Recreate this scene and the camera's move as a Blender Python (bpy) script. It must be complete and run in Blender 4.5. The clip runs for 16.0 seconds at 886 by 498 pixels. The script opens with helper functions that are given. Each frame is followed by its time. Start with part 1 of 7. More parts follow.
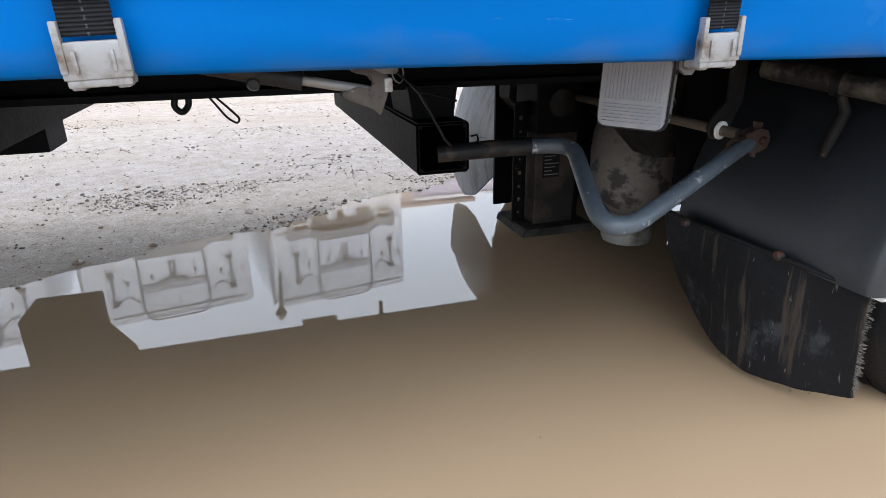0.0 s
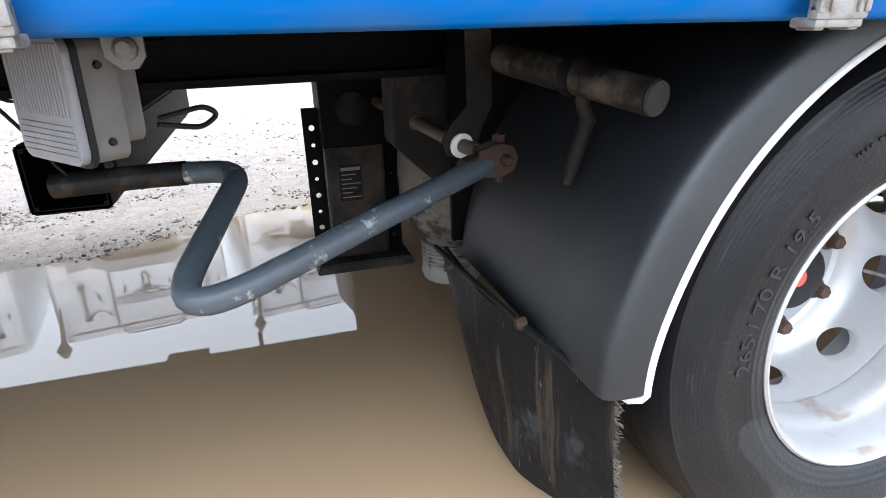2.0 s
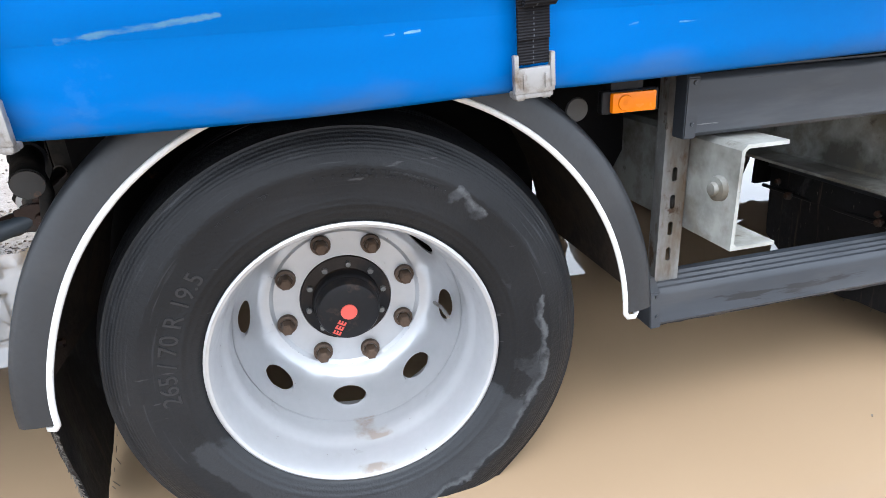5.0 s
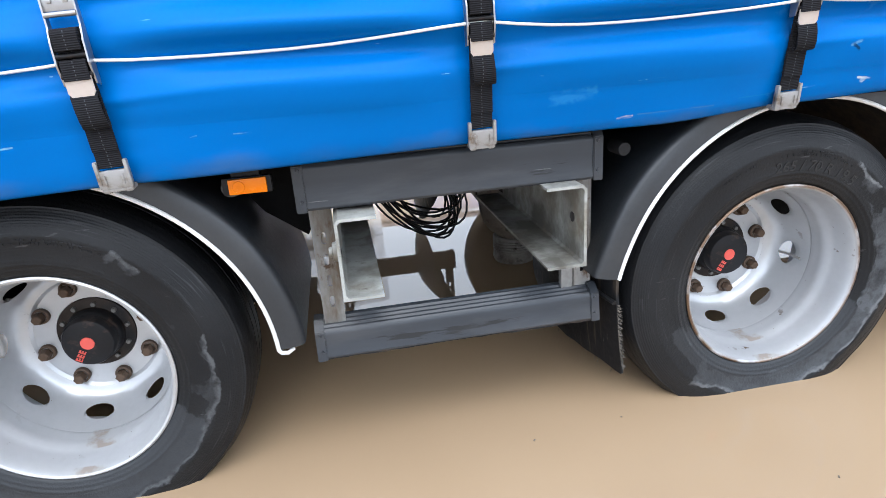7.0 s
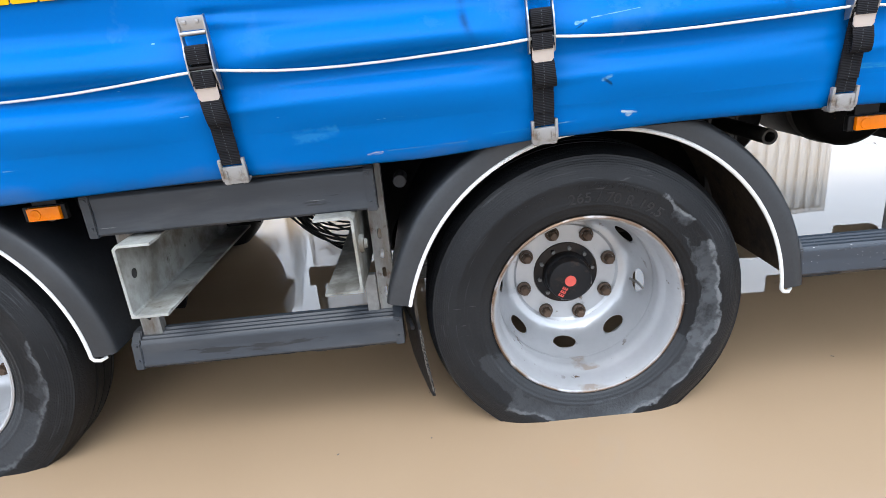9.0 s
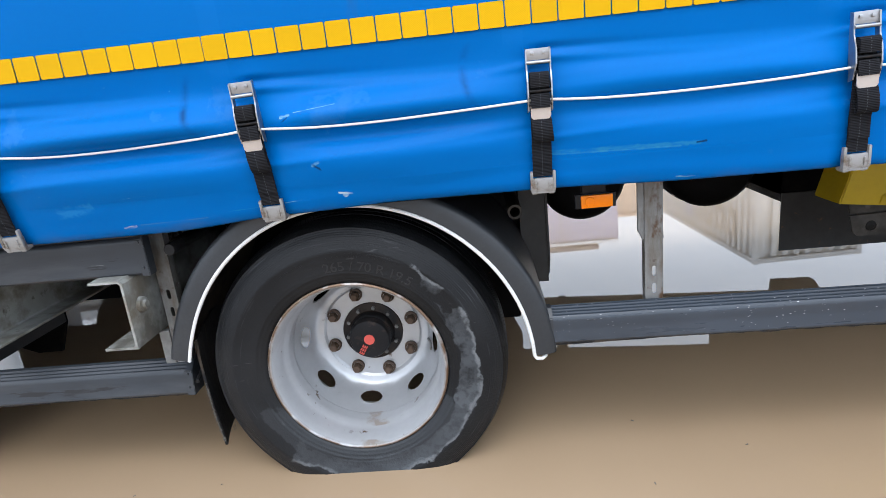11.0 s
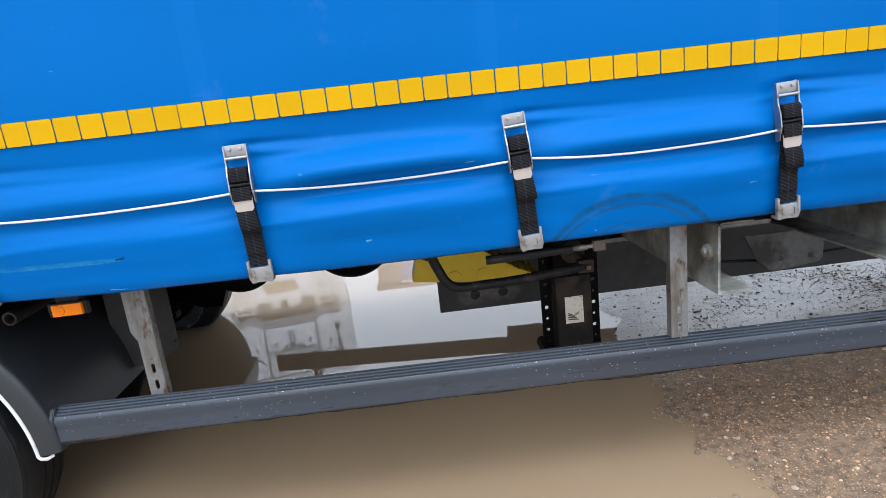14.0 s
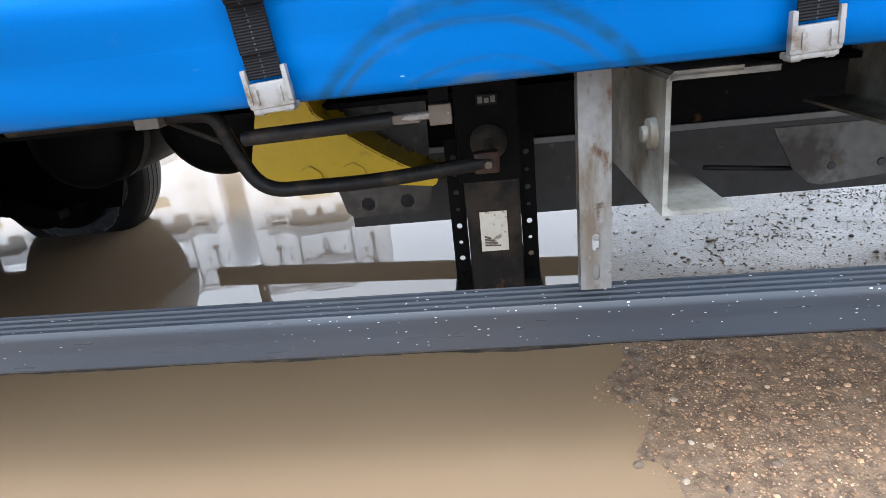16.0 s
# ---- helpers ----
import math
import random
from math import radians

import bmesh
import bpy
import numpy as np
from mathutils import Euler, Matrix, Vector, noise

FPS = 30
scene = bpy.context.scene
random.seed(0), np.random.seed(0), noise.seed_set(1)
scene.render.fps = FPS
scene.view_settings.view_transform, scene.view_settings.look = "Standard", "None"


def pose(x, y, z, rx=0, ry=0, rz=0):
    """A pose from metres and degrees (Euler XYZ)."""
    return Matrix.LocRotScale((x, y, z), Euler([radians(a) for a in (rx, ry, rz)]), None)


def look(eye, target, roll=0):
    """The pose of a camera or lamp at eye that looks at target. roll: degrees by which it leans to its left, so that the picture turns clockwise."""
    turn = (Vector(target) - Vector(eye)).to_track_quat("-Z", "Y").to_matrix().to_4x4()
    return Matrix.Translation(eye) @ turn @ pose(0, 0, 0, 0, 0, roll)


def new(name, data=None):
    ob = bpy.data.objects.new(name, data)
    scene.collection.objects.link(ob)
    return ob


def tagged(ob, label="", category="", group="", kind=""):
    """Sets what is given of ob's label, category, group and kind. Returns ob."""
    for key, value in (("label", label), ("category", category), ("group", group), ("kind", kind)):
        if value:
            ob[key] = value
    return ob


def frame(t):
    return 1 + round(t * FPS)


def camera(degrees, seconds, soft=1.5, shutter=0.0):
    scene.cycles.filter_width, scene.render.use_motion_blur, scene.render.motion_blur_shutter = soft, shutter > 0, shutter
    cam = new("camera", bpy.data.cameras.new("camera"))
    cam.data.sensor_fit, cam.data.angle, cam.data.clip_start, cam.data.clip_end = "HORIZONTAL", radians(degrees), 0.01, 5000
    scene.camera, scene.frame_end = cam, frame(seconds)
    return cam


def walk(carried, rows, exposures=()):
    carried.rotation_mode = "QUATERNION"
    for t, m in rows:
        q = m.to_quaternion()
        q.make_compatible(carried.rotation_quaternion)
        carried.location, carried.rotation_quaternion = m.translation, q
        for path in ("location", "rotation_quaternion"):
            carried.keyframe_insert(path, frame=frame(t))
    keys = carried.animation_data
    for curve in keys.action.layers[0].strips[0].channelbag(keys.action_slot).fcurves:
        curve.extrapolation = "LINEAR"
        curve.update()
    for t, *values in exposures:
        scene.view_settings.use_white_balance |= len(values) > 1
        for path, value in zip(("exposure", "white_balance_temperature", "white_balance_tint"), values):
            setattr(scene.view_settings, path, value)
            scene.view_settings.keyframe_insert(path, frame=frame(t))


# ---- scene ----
cam = camera(73.3, 16.0, 0.85)
PATH = [
    (0, (-1.641, -0.662, 0.84), (-1.089, 1.127, 0.136), -0.8),
    (0.5, (-1.426, -0.691, 0.829), (-0.911, 1.118, 0.151), -1.1),
    (1, (-1.237, -0.692, 0.818), (-0.756, 1.126, 0.136), -1.4),
    (1.5, (-1.071, -0.56, 0.777), (-0.643, 1.278, 0.116), -1.7),
    (2, (-0.909, -0.476, 0.79), (-0.393, 1.326, 0.093), -2.0),
    (2.5, (-0.801, -0.485, 0.789), (0.044, 1.199, 0.117), -1.6),
    (3, (-0.715, -0.534, 0.791), (0.257, 1.071, 0.099), -1.7),
    (3.2, (-0.662, -0.563, 0.801), (0.287, 1.043, 0.08), -2.0),
    (5.3, (0.076, -0.884, 0.911), (0.444, 0.941, 0.181), -3.7),
    (5.5, (0.147, -0.937, 0.917), (0.531, 0.889, 0.197), -3.7),
    (6, (0.328, -1.098, 0.961), (0.69, 0.752, 0.293), -3.4),
    (6.5, (0.488, -1.22, 1.024), (0.813, 0.646, 0.38), -3.9),
    (7, (0.711, -1.211, 1.016), (1.007, 0.65, 0.345), -4.2),
    (7.5, (0.928, -1.203, 1.02), (1.175, 0.672, 0.369), -4.2),
    (8, (1.094, -1.246, 1.028), (1.295, 0.632, 0.37), -4.7),
    (8.2, (1.175, -1.282, 1.044), (1.338, 0.609, 0.414), -5.0),
    (10.3, (1.955, -1.373, 1.065), (1.823, 0.478, 0.319), -6.2),
    (10.5, (2.055, -1.394, 1.076), (1.93, 0.458, 0.334), -6.4),
    (11, (2.245, -1.418, 1.102), (2.085, 0.5, 0.558), -6.2),
    (11.5, (2.337, -1.555, 1.168), (2.192, 0.383, 0.697), -6.3),
    (12, (2.525, -1.674, 1.228), (2.373, 0.297, 0.923), -6.7),
    (12.5, (2.816, -1.704, 1.251), (2.733, 0.263, 0.899), -6.7),
    (13, (3.039, -1.693, 1.226), (2.969, 0.268, 0.838), -6.4),
    (13.5, (3.289, -1.563, 1.215), (3.25, 0.388, 0.776), -6.4),
    (14, (3.493, -1.476, 1.198), (3.556, 0.463, 0.714), -6.5),
    (14.5, (3.719, -1.378, 1.167), (3.765, 0.5, 0.479), -6.5),
    (15, (3.867, -1.281, 1.141), (3.878, 0.591, 0.437), -6.4),
    (15.5, (3.938, -1.027, 1.066), (3.874, 0.848, 0.374), -6.4),
    (16, (4.035, -0.79, 0.904), (3.863, 1.06, 0.165), -6.4),
]
EXPOSURES = [(0.0, 0.56), (1.5, 0.76), (2.0, 1.08), (3.0, 1.10), (5.5, 0.90), (7.5, 0.64), (10.5, 0.52), (11.5, 0.24), (14.0, 0.30), (15.5, 0.56), (16.0, 0.80)]
walk(cam, [(t, look(eye, target, roll)) for t, eye, target, roll in PATH], EXPOSURES)

# ---- light: an overcast sky ----
SUN_UP, SUN_ROUND = 52, 200
world = bpy.data.worlds.new("overcast_sky")
scene.world = world
world.use_nodes = True
wn, wl = world.node_tree.nodes, world.node_tree.links
sky = wn.new("ShaderNodeTexSky")
sky.sky_type, sky.sun_disc = "NISHITA", False
sky.sun_elevation, sky.sun_rotation = radians(SUN_UP), radians(SUN_ROUND)
sky.dust_density, sky.air_density = 3.0, 1.0
cloud = wn.new("ShaderNodeMix")
cloud.data_type = "RGBA"
cloud.inputs["Factor"].default_value = 0.88
cloud.inputs["B"].default_value = (10.9, 12.2, 14.2, 1)
wl.new(sky.outputs[0], cloud.inputs["A"])
where = wn.new("ShaderNodeTexCoord")
height = wn.new("ShaderNodeSeparateXYZ")
wl.new(where.outputs["Generated"], height.inputs[0])
rise = wn.new("ShaderNodeMath")
rise.operation, rise.use_clamp = "MAXIMUM", False
rise.inputs[1].default_value = 0.0
wl.new(height.outputs["Z"], rise.inputs[0])
dome = wn.new("ShaderNodeMath")
dome.operation = "MULTIPLY_ADD"
dome.inputs[1].default_value, dome.inputs[2].default_value = 0.98, 0.80
wl.new(rise.outputs[0], dome.inputs[0])
shade = wn.new("ShaderNodeVectorMath")
shade.operation = "SCALE"
wl.new(cloud.outputs["Result"], shade.inputs[0])
wl.new(dome.outputs[0], shade.inputs["Scale"])
wl.new(shade.outputs["Vector"], wn["Background"].inputs["Color"])
wn["Background"].inputs["Strength"].default_value = 0.15
sun = new("sun", bpy.data.lights.new("sun", "SUN"))
sun.data.energy, sun.data.angle, sun.data.color = 0.9, radians(40), (1, 0.99, 0.97)
sun.matrix_world = look((0, -6, 9), (0, 0, 0))


# ---- materials ----
def mix_rgb(nt, fac, a, b):
    n = nt.nodes.new("ShaderNodeMix")
    n.data_type = "RGBA"
    for key, v in (("Factor", fac), ("A", a), ("B", b)):
        if hasattr(v, "is_output"):
            nt.links.new(v, n.inputs[key])
        elif key == "Factor":
            n.inputs[key].default_value = v
        else:
            n.inputs[key].default_value = (*v, 1)
    return n.outputs["Result"]


def calc(nt, op, a, b=0.0, c=0.0):
    n = nt.nodes.new("ShaderNodeMath")
    n.operation = op
    for i, v in enumerate((a, b, c)):
        if hasattr(v, "is_output"):
            nt.links.new(v, n.inputs[i])
        else:
            n.inputs[i].default_value = v
    return n.outputs[0]


def noise_out(nt, scale, detail=4, stretch=(1, 1, 1), rough=0.55):
    tc = nt.nodes.new("ShaderNodeTexCoord")
    mp = nt.nodes.new("ShaderNodeMapping")
    mp.inputs["Scale"].default_value = stretch
    nt.links.new(tc.outputs["Object"], mp.inputs["Vector"])
    n = nt.nodes.new("ShaderNodeTexNoise")
    n.inputs["Scale"].default_value, n.inputs["Detail"].default_value, n.inputs["Roughness"].default_value = scale, detail, rough
    nt.links.new(mp.outputs[0], n.inputs["Vector"])
    return n.outputs["Fac"]


def band(nt, value, low, high):
    n = nt.nodes.new("ShaderNodeMapRange")
    nt.links.new(value, n.inputs["Value"])
    n.inputs["From Min"].default_value, n.inputs["From Max"].default_value = low, high
    return n.outputs["Result"]


def mat(name, color, rough=0.5, metal=0.0, vary=0.12, coarse=3.0, fine=60.0, bump=0.0, stains=(), ior=1.45, stretch=(1, 1, 1), spread=0.1, per_object=0.0, coat=0.0, specks=()):
    """stains: rows of (colour, scale, low, high, stretch, roughness): a noise between low and high lays the colour on."""
    m = bpy.data.materials.new(name)
    m.use_nodes = True
    nt = m.node_tree
    b = nt.nodes["Principled BSDF"]
    big, small = noise_out(nt, coarse, 3), noise_out(nt, fine, 5, stretch)
    dark = tuple(c * (1 - vary) for c in color)
    light = tuple(min(1, c * (1 + vary)) for c in color)
    col = mix_rgb(nt, band(nt, big, 0.3, 0.7), dark, light)
    col = mix_rgb(nt, calc(nt, "MULTIPLY", band(nt, small, 0.35, 0.7), vary * 1.5), col, tuple(c * 0.6 for c in color))
    if per_object:
        info = nt.nodes.new("ShaderNodeObjectInfo")
        col = mix_rgb(nt, calc(nt, "MULTIPLY", info.outputs["Random"], per_object), col, tuple(c * 0.45 for c in color))
    ro = calc(nt, "ADD", calc(nt, "MULTIPLY", small, 2 * spread), rough - spread)
    for row in stains:
        colour, scale, low, high = row[:4]
        st = row[4] if len(row) > 4 else (1, 1, 1)
        mask = band(nt, noise_out(nt, scale, 6, st, 0.62), low, high)
        col = mix_rgb(nt, mask, col, colour)
        if len(row) > 5:
            ro = calc(nt, "ADD", calc(nt, "MULTIPLY", mask, row[5] - rough), ro)
    for colour, scale, size, share, st in specks:
        tc = nt.nodes.new("ShaderNodeTexCoord")
        mp = nt.nodes.new("ShaderNodeMapping")
        mp.inputs["Scale"].default_value = st
        nt.links.new(tc.outputs["Object"], mp.inputs["Vector"])
        warp = nt.nodes.new("ShaderNodeTexVoronoi")
        warp.inputs["Scale"].default_value = scale
        nt.links.new(mp.outputs[0], warp.inputs["Vector"])
        pick = nt.nodes.new("ShaderNodeSeparateXYZ")
        nt.links.new(warp.outputs["Color"], pick.inputs[0])
        edge = calc(nt, "MULTIPLY", calc(nt, "ADD", pick.outputs[1], 0.25), size)
        near = calc(nt, "LESS_THAN", calc(nt, "ADD", warp.outputs["Distance"], calc(nt, "MULTIPLY", noise_out(nt, scale * 3, 3), size * 0.5)), calc(nt, "ADD", edge, size * 0.25))
        cluster = band(nt, noise_out(nt, 2.2, 4), 0.38, 0.52)
        hit = calc(nt, "MULTIPLY", near, calc(nt, "GREATER_THAN", pick.outputs[0], 1 - share))
        col = mix_rgb(nt, calc(nt, "MULTIPLY", hit, cluster), col, colour)
    nt.links.new(col, b.inputs["Base Color"])
    nt.links.new(ro, b.inputs["Roughness"])
    b.inputs["Metallic"].default_value, b.inputs["IOR"].default_value = metal, ior
    b.inputs["Coat Weight"].default_value = coat
    if bump:
        bp = nt.nodes.new("ShaderNodeBump")
        bp.inputs["Strength"].default_value, bp.inputs["Distance"].default_value = min(1, bump), 0.002
        nt.links.new(small, bp.inputs["Height"])
        nt.links.new(bp.outputs[0], b.inputs["Normal"])
    return m


RUST = (0.16, 0.07, 0.03)
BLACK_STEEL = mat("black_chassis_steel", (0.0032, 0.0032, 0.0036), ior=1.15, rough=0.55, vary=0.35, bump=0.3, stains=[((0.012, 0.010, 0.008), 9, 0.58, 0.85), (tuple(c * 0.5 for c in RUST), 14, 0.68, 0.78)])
DUSTY_STEEL = mat("dusty_black_steel", (0.014, 0.013, 0.012), ior=1.25, rough=0.65, vary=0.4, bump=0.4, stains=[((0.055, 0.047, 0.038), 7, 0.50, 0.74), (RUST, 18, 0.66, 0.76)])
GALV = mat("galvanised_steel", (0.17, 0.17, 0.165), 0.5, 0.3, vary=0.2, fine=35, bump=0.2, stains=[((0.2, 0.18, 0.15), 6, 0.55, 0.75), (RUST, 22, 0.68, 0.75)])
RUSTY_GALV = mat("rusty_galvanised_post", (0.185, 0.187, 0.185), 0.48, 0.3, vary=0.3, bump=0.5, stains=[((0.105, 0.086, 0.066), 8, 0.50, 0.66, (2, 2, 0.5)), ((0.075, 0.040, 0.020), 13, 0.58, 0.66, (1.5, 1.5, 0.7)), ((0.05, 0.028, 0.016), 24, 0.60, 0.68), ((0.34, 0.34, 0.33), 40, 0.66, 0.74)])
# first stain row is grime and also darkens for shade inside the channels
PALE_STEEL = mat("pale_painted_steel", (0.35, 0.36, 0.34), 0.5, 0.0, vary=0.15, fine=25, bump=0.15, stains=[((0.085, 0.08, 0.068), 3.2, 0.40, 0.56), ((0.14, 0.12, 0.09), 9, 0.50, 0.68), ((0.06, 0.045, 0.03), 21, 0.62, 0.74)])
ZINC = mat("cast_zinc_hook", (0.25, 0.245, 0.24), 0.42, 0.3, vary=0.15, bump=0.2, stains=[((0.12, 0.09, 0.065), 28, 0.50, 0.66)])
CHROME = mat("chromed_buckle", (0.33, 0.33, 0.335), 0.32, 0.9, vary=0.1, stains=[((0.3, 0.25, 0.2), 60, 0.62, 0.75)])
TONGUE = mat("buckle_tongue_metal", (0.42, 0.36, 0.32), 0.4, 0.3, vary=0.1)
FENDER = mat("black_plastic_fender", (0.0135, 0.0160, 0.0195), 0.44, ior=1.52, vary=0.25, fine=120, bump=0.15, stains=[((0.028, 0.029, 0.031), 4, 0.5, 0.8, (1, 1, 1), 0.42), ((0.10, 0.075, 0.055), 90, 0.70, 0.80)])
TRIM = mat("white_rubber_trim", (0.62, 0.62, 0.61), 0.5, vary=0.06, stains=[((0.3, 0.27, 0.22), 25, 0.62, 0.78)])
RUBBER = mat("mudflap_rubber", (0.009, 0.0095, 0.011), 0.5, ior=1.25, vary=0.3, bump=0.4, stains=[((0.032, 0.035, 0.038), 7, 0.60, 0.66, (1, 1, 0.6), 0.45), ((0.042, 0.034, 0.027), 9, 0.56, 0.63, (0.2, 3.0, 0.22)), ((0.11, 0.105, 0.095), 60, 0.66, 0.72, (0.4, 1.6, 0.35))])
RAIL = mat("grey_side_guard_rail", (0.025, 0.033, 0.045), 0.30, 0.0, ior=1.52, vary=0.15, fine=45, bump=0.12, stretch=(0.1, 1, 1), stains=[((0.012, 0.012, 0.014), 7, 0.63, 0.66, (0.3, 1, 3.5)), ((0.028, 0.031, 0.038), 3, 0.5, 0.7, (0.4, 1, 2))], specks=[((0.42, 0.42, 0.42), 130, 0.15, 0.55, (0.45, 1, 1.2)), ((0.34, 0.35, 0.36), 60, 0.05, 0.3, (0.25, 1, 1.5)), ((0.02, 0.17, 0.5), 14, 0.05, 0.04, (0.7, 1, 1))])
RAIL_PLAIN = mat("grey_scratched_guard_rail", (0.024, 0.028, 0.034), 0.34, 0.0, ior=1.40, vary=0.2, fine=45, bump=0.15, stretch=(0.1, 1, 1), stains=[((0.009, 0.009, 0.010), 9, 0.62, 0.65, (0.3, 1, 3.0)), ((0.05, 0.052, 0.056), 4, 0.5, 0.72, (0.4, 1, 2)), ((0.10, 0.10, 0.10), 28, 0.69, 0.71, (0.15, 1, 3))])
DIRT = mat("caked_brown_dirt", (0.045, 0.031, 0.022), 0.9, vary=0.4, fine=70, bump=0.9, stains=[((0.015, 0.012, 0.010), 12, 0.45, 0.6)])
WEB = mat("black_polyester_webbing", (0.011, 0.011, 0.013), 0.8, ior=1.15, vary=0.3, fine=500, bump=0.6, stretch=(0.2, 1, 1))


def weave(m):
    """Cross ribs and a thread line on the webbing."""
    nt = m.node_tree
    b = nt.nodes["Principled BSDF"]
    tc = nt.nodes.new("ShaderNodeTexCoord")
    sep = nt.nodes.new("ShaderNodeSeparateXYZ")
    nt.links.new(tc.outputs["Object"], sep.inputs[0])
    rib = calc(nt, "SINE", calc(nt, "MULTIPLY", sep.outputs["Z"], 1700))
    rib = calc(nt, "ADD", calc(nt, "MULTIPLY", rib, 0.5), 0.5)
    col = b.inputs["Base Color"].links[0].from_socket
    col = mix_rgb(nt, calc(nt, "MULTIPLY", rib, 0.5), col, (0.024, 0.025, 0.028))
    thread = calc(nt, "MULTIPLY", band(nt, calc(nt, "ABSOLUTE", sep.outputs["X"]), 0.0012, 0.0006), calc(nt, "GREATER_THAN", calc(nt, "SINE", calc(nt, "MULTIPLY", sep.outputs["Z"], 900)), 0.1))
    col = mix_rgb(nt, calc(nt, "MULTIPLY", thread, 0.6), col, (0.09, 0.10, 0.11))
    nt.links.new(col, b.inputs["Base Color"])
    bump = b.inputs["Normal"].links[0].from_node
    nt.links.new(calc(nt, "ADD", rib, bump.inputs["Height"].links[0].from_socket), bump.inputs["Height"])


weave(WEB)
ROPE = mat("white_customs_cable", (0.60, 0.60, 0.59), 0.5, vary=0.08, fine=300, bump=0.3)
AMBER = mat("amber_lens", (0.78, 0.19, 0.0), 0.25, vary=0.08, ior=1.3, coat=0.1)
BLACK_PLASTIC = mat("black_plastic", (0.010, 0.010, 0.011), 0.45, ior=1.28, vary=0.2, stains=[((0.05, 0.045, 0.04), 25, 0.6, 0.8)])
NUT = mat("rusty_wheel_nut", (0.075, 0.046, 0.029), 0.6, 0.2, vary=0.4, fine=120, bump=0.5)
LETTER = mat("grey_worn_lettering", (0.0135, 0.0145, 0.0165), 0.5, vary=0.25)
HUB = mat("black_hub", (0.010, 0.010, 0.0115), 0.45, ior=1.28, vary=0.3, stains=[((0.06, 0.04, 0.03), 30, 0.55, 0.75)])
FLANGE = mat("rusty_hub_flange", (0.030, 0.021, 0.016), 0.6, ior=1.3, vary=0.4, bump=0.4, stains=[((0.010, 0.010, 0.011), 14, 0.45, 0.6)])
RED = mat("faded_red_print", (0.62, 0.09, 0.07), 0.5, vary=0.1)
BELLOW = mat("dusty_air_spring_rubber", (0.13, 0.115, 0.098), 0.7, vary=0.3, bump=0.4, stains=[((0.03, 0.028, 0.025), 12, 0.52, 0.6)])
PISTON = mat("dirty_pale_plastic_piston", (0.19, 0.18, 0.16), 0.6, vary=0.25, bump=0.3, stains=[((0.06, 0.05, 0.04), 9, 0.48, 0.64), ((0.03, 0.025, 0.02), 22, 0.60, 0.70)])
CRANK = mat("worn_blue_grey_crank_paint", (0.062, 0.078, 0.094), 0.42, vary=0.25, bump=0.2, stains=[((0.3, 0.32, 0.33), 30, 0.60, 0.68), ((0.02, 0.02, 0.02), 26, 0.66, 0.70)])
CRANK_BLACK = mat("worn_black_bar_paint", (0.010, 0.010, 0.011), 0.50, ior=1.3, vary=0.35, bump=0.5, stains=[((0.040, 0.030, 0.022), 16, 0.54, 0.66), ((0.09, 0.085, 0.08), 60, 0.70, 0.76)])
ROD = mat("brown_oiled_rod", (0.12, 0.095, 0.075), 0.5, 0.2, vary=0.35, bump=0.4)
RUSTY = mat("rusted_joint", (0.042, 0.017, 0.008), 0.7, vary=0.45, bump=0.7, stains=[((0.02, 0.02, 0.02), 25, 0.5, 0.65)])
WHITE_PLASTIC = mat("white_plastic", (0.75, 0.74, 0.7), 0.5, vary=0.06)
YELLOW = mat("yellow_plastic_chock", (0.52, 0.36, 0.010), 0.4, vary=0.1, stains=[((0.2, 0.15, 0.05), 12, 0.62, 0.76)])
LENS = mat("ribbed_clear_lens", (0.20, 0.205, 0.22), 0.22, vary=0.12, fine=40, stains=[((0.25, 0.22, 0.2), 12, 0.55, 0.8)])
LAMP_BODY = mat("dusty_grey_lamp_housing", (0.13, 0.125, 0.12), 0.6, vary=0.2, bump=0.2)
PAPER = mat("worn_paper_label", (0.62, 0.58, 0.50), 0.6, vary=0.15, stains=[((0.2, 0.17, 0.13), 45, 0.56, 0.66)])
PLATE_BLACK = mat("black_type_plate", (0.008, 0.008, 0.008), 0.4, ior=1.2, vary=0.1)
PLATE_PRINT = mat("grey_plate_print", (0.14, 0.135, 0.13), 0.5, vary=0.1)
WHITE_TRUCK = mat("white_truck_paint", (0.84, 0.86, 0.88), 0.4, vary=0.05, stains=[((0.55, 0.54, 0.52), 1.2, 0.5, 0.8)])
GREY_TRUCK = mat("grey_truck_trim", (0.33, 0.335, 0.34), 0.5, vary=0.15)
BAND_TRUCK = mat("light_grey_truck_band", (0.50, 0.505, 0.515), 0.5, vary=0.1)
# for dark fittings, and for slabs that paint the shade of recesses
SHADOW_TRUCK = mat("dark_fitting_and_recess_shade", (0.20, 0.195, 0.185), 0.6, vary=0.25)
STAIN_TRUCK = mat("ochre_stained_truck_paint", (0.42, 0.34, 0.22), 0.6, vary=0.25)
BLUE_MARK = mat("faded_blue_mark", (0.10, 0.16, 0.34), 0.6, vary=0.15)
PEACH = mat("peach_render", (0.60, 0.42, 0.31), 0.7, vary=0.08, coarse=0.6)
DARK_TRUCK = mat("dark_underbody", (0.03, 0.03, 0.03), 0.6, vary=0.2)
LILAC = mat("lilac_van_paint", (0.40, 0.40, 0.58), 0.35, vary=0.05)
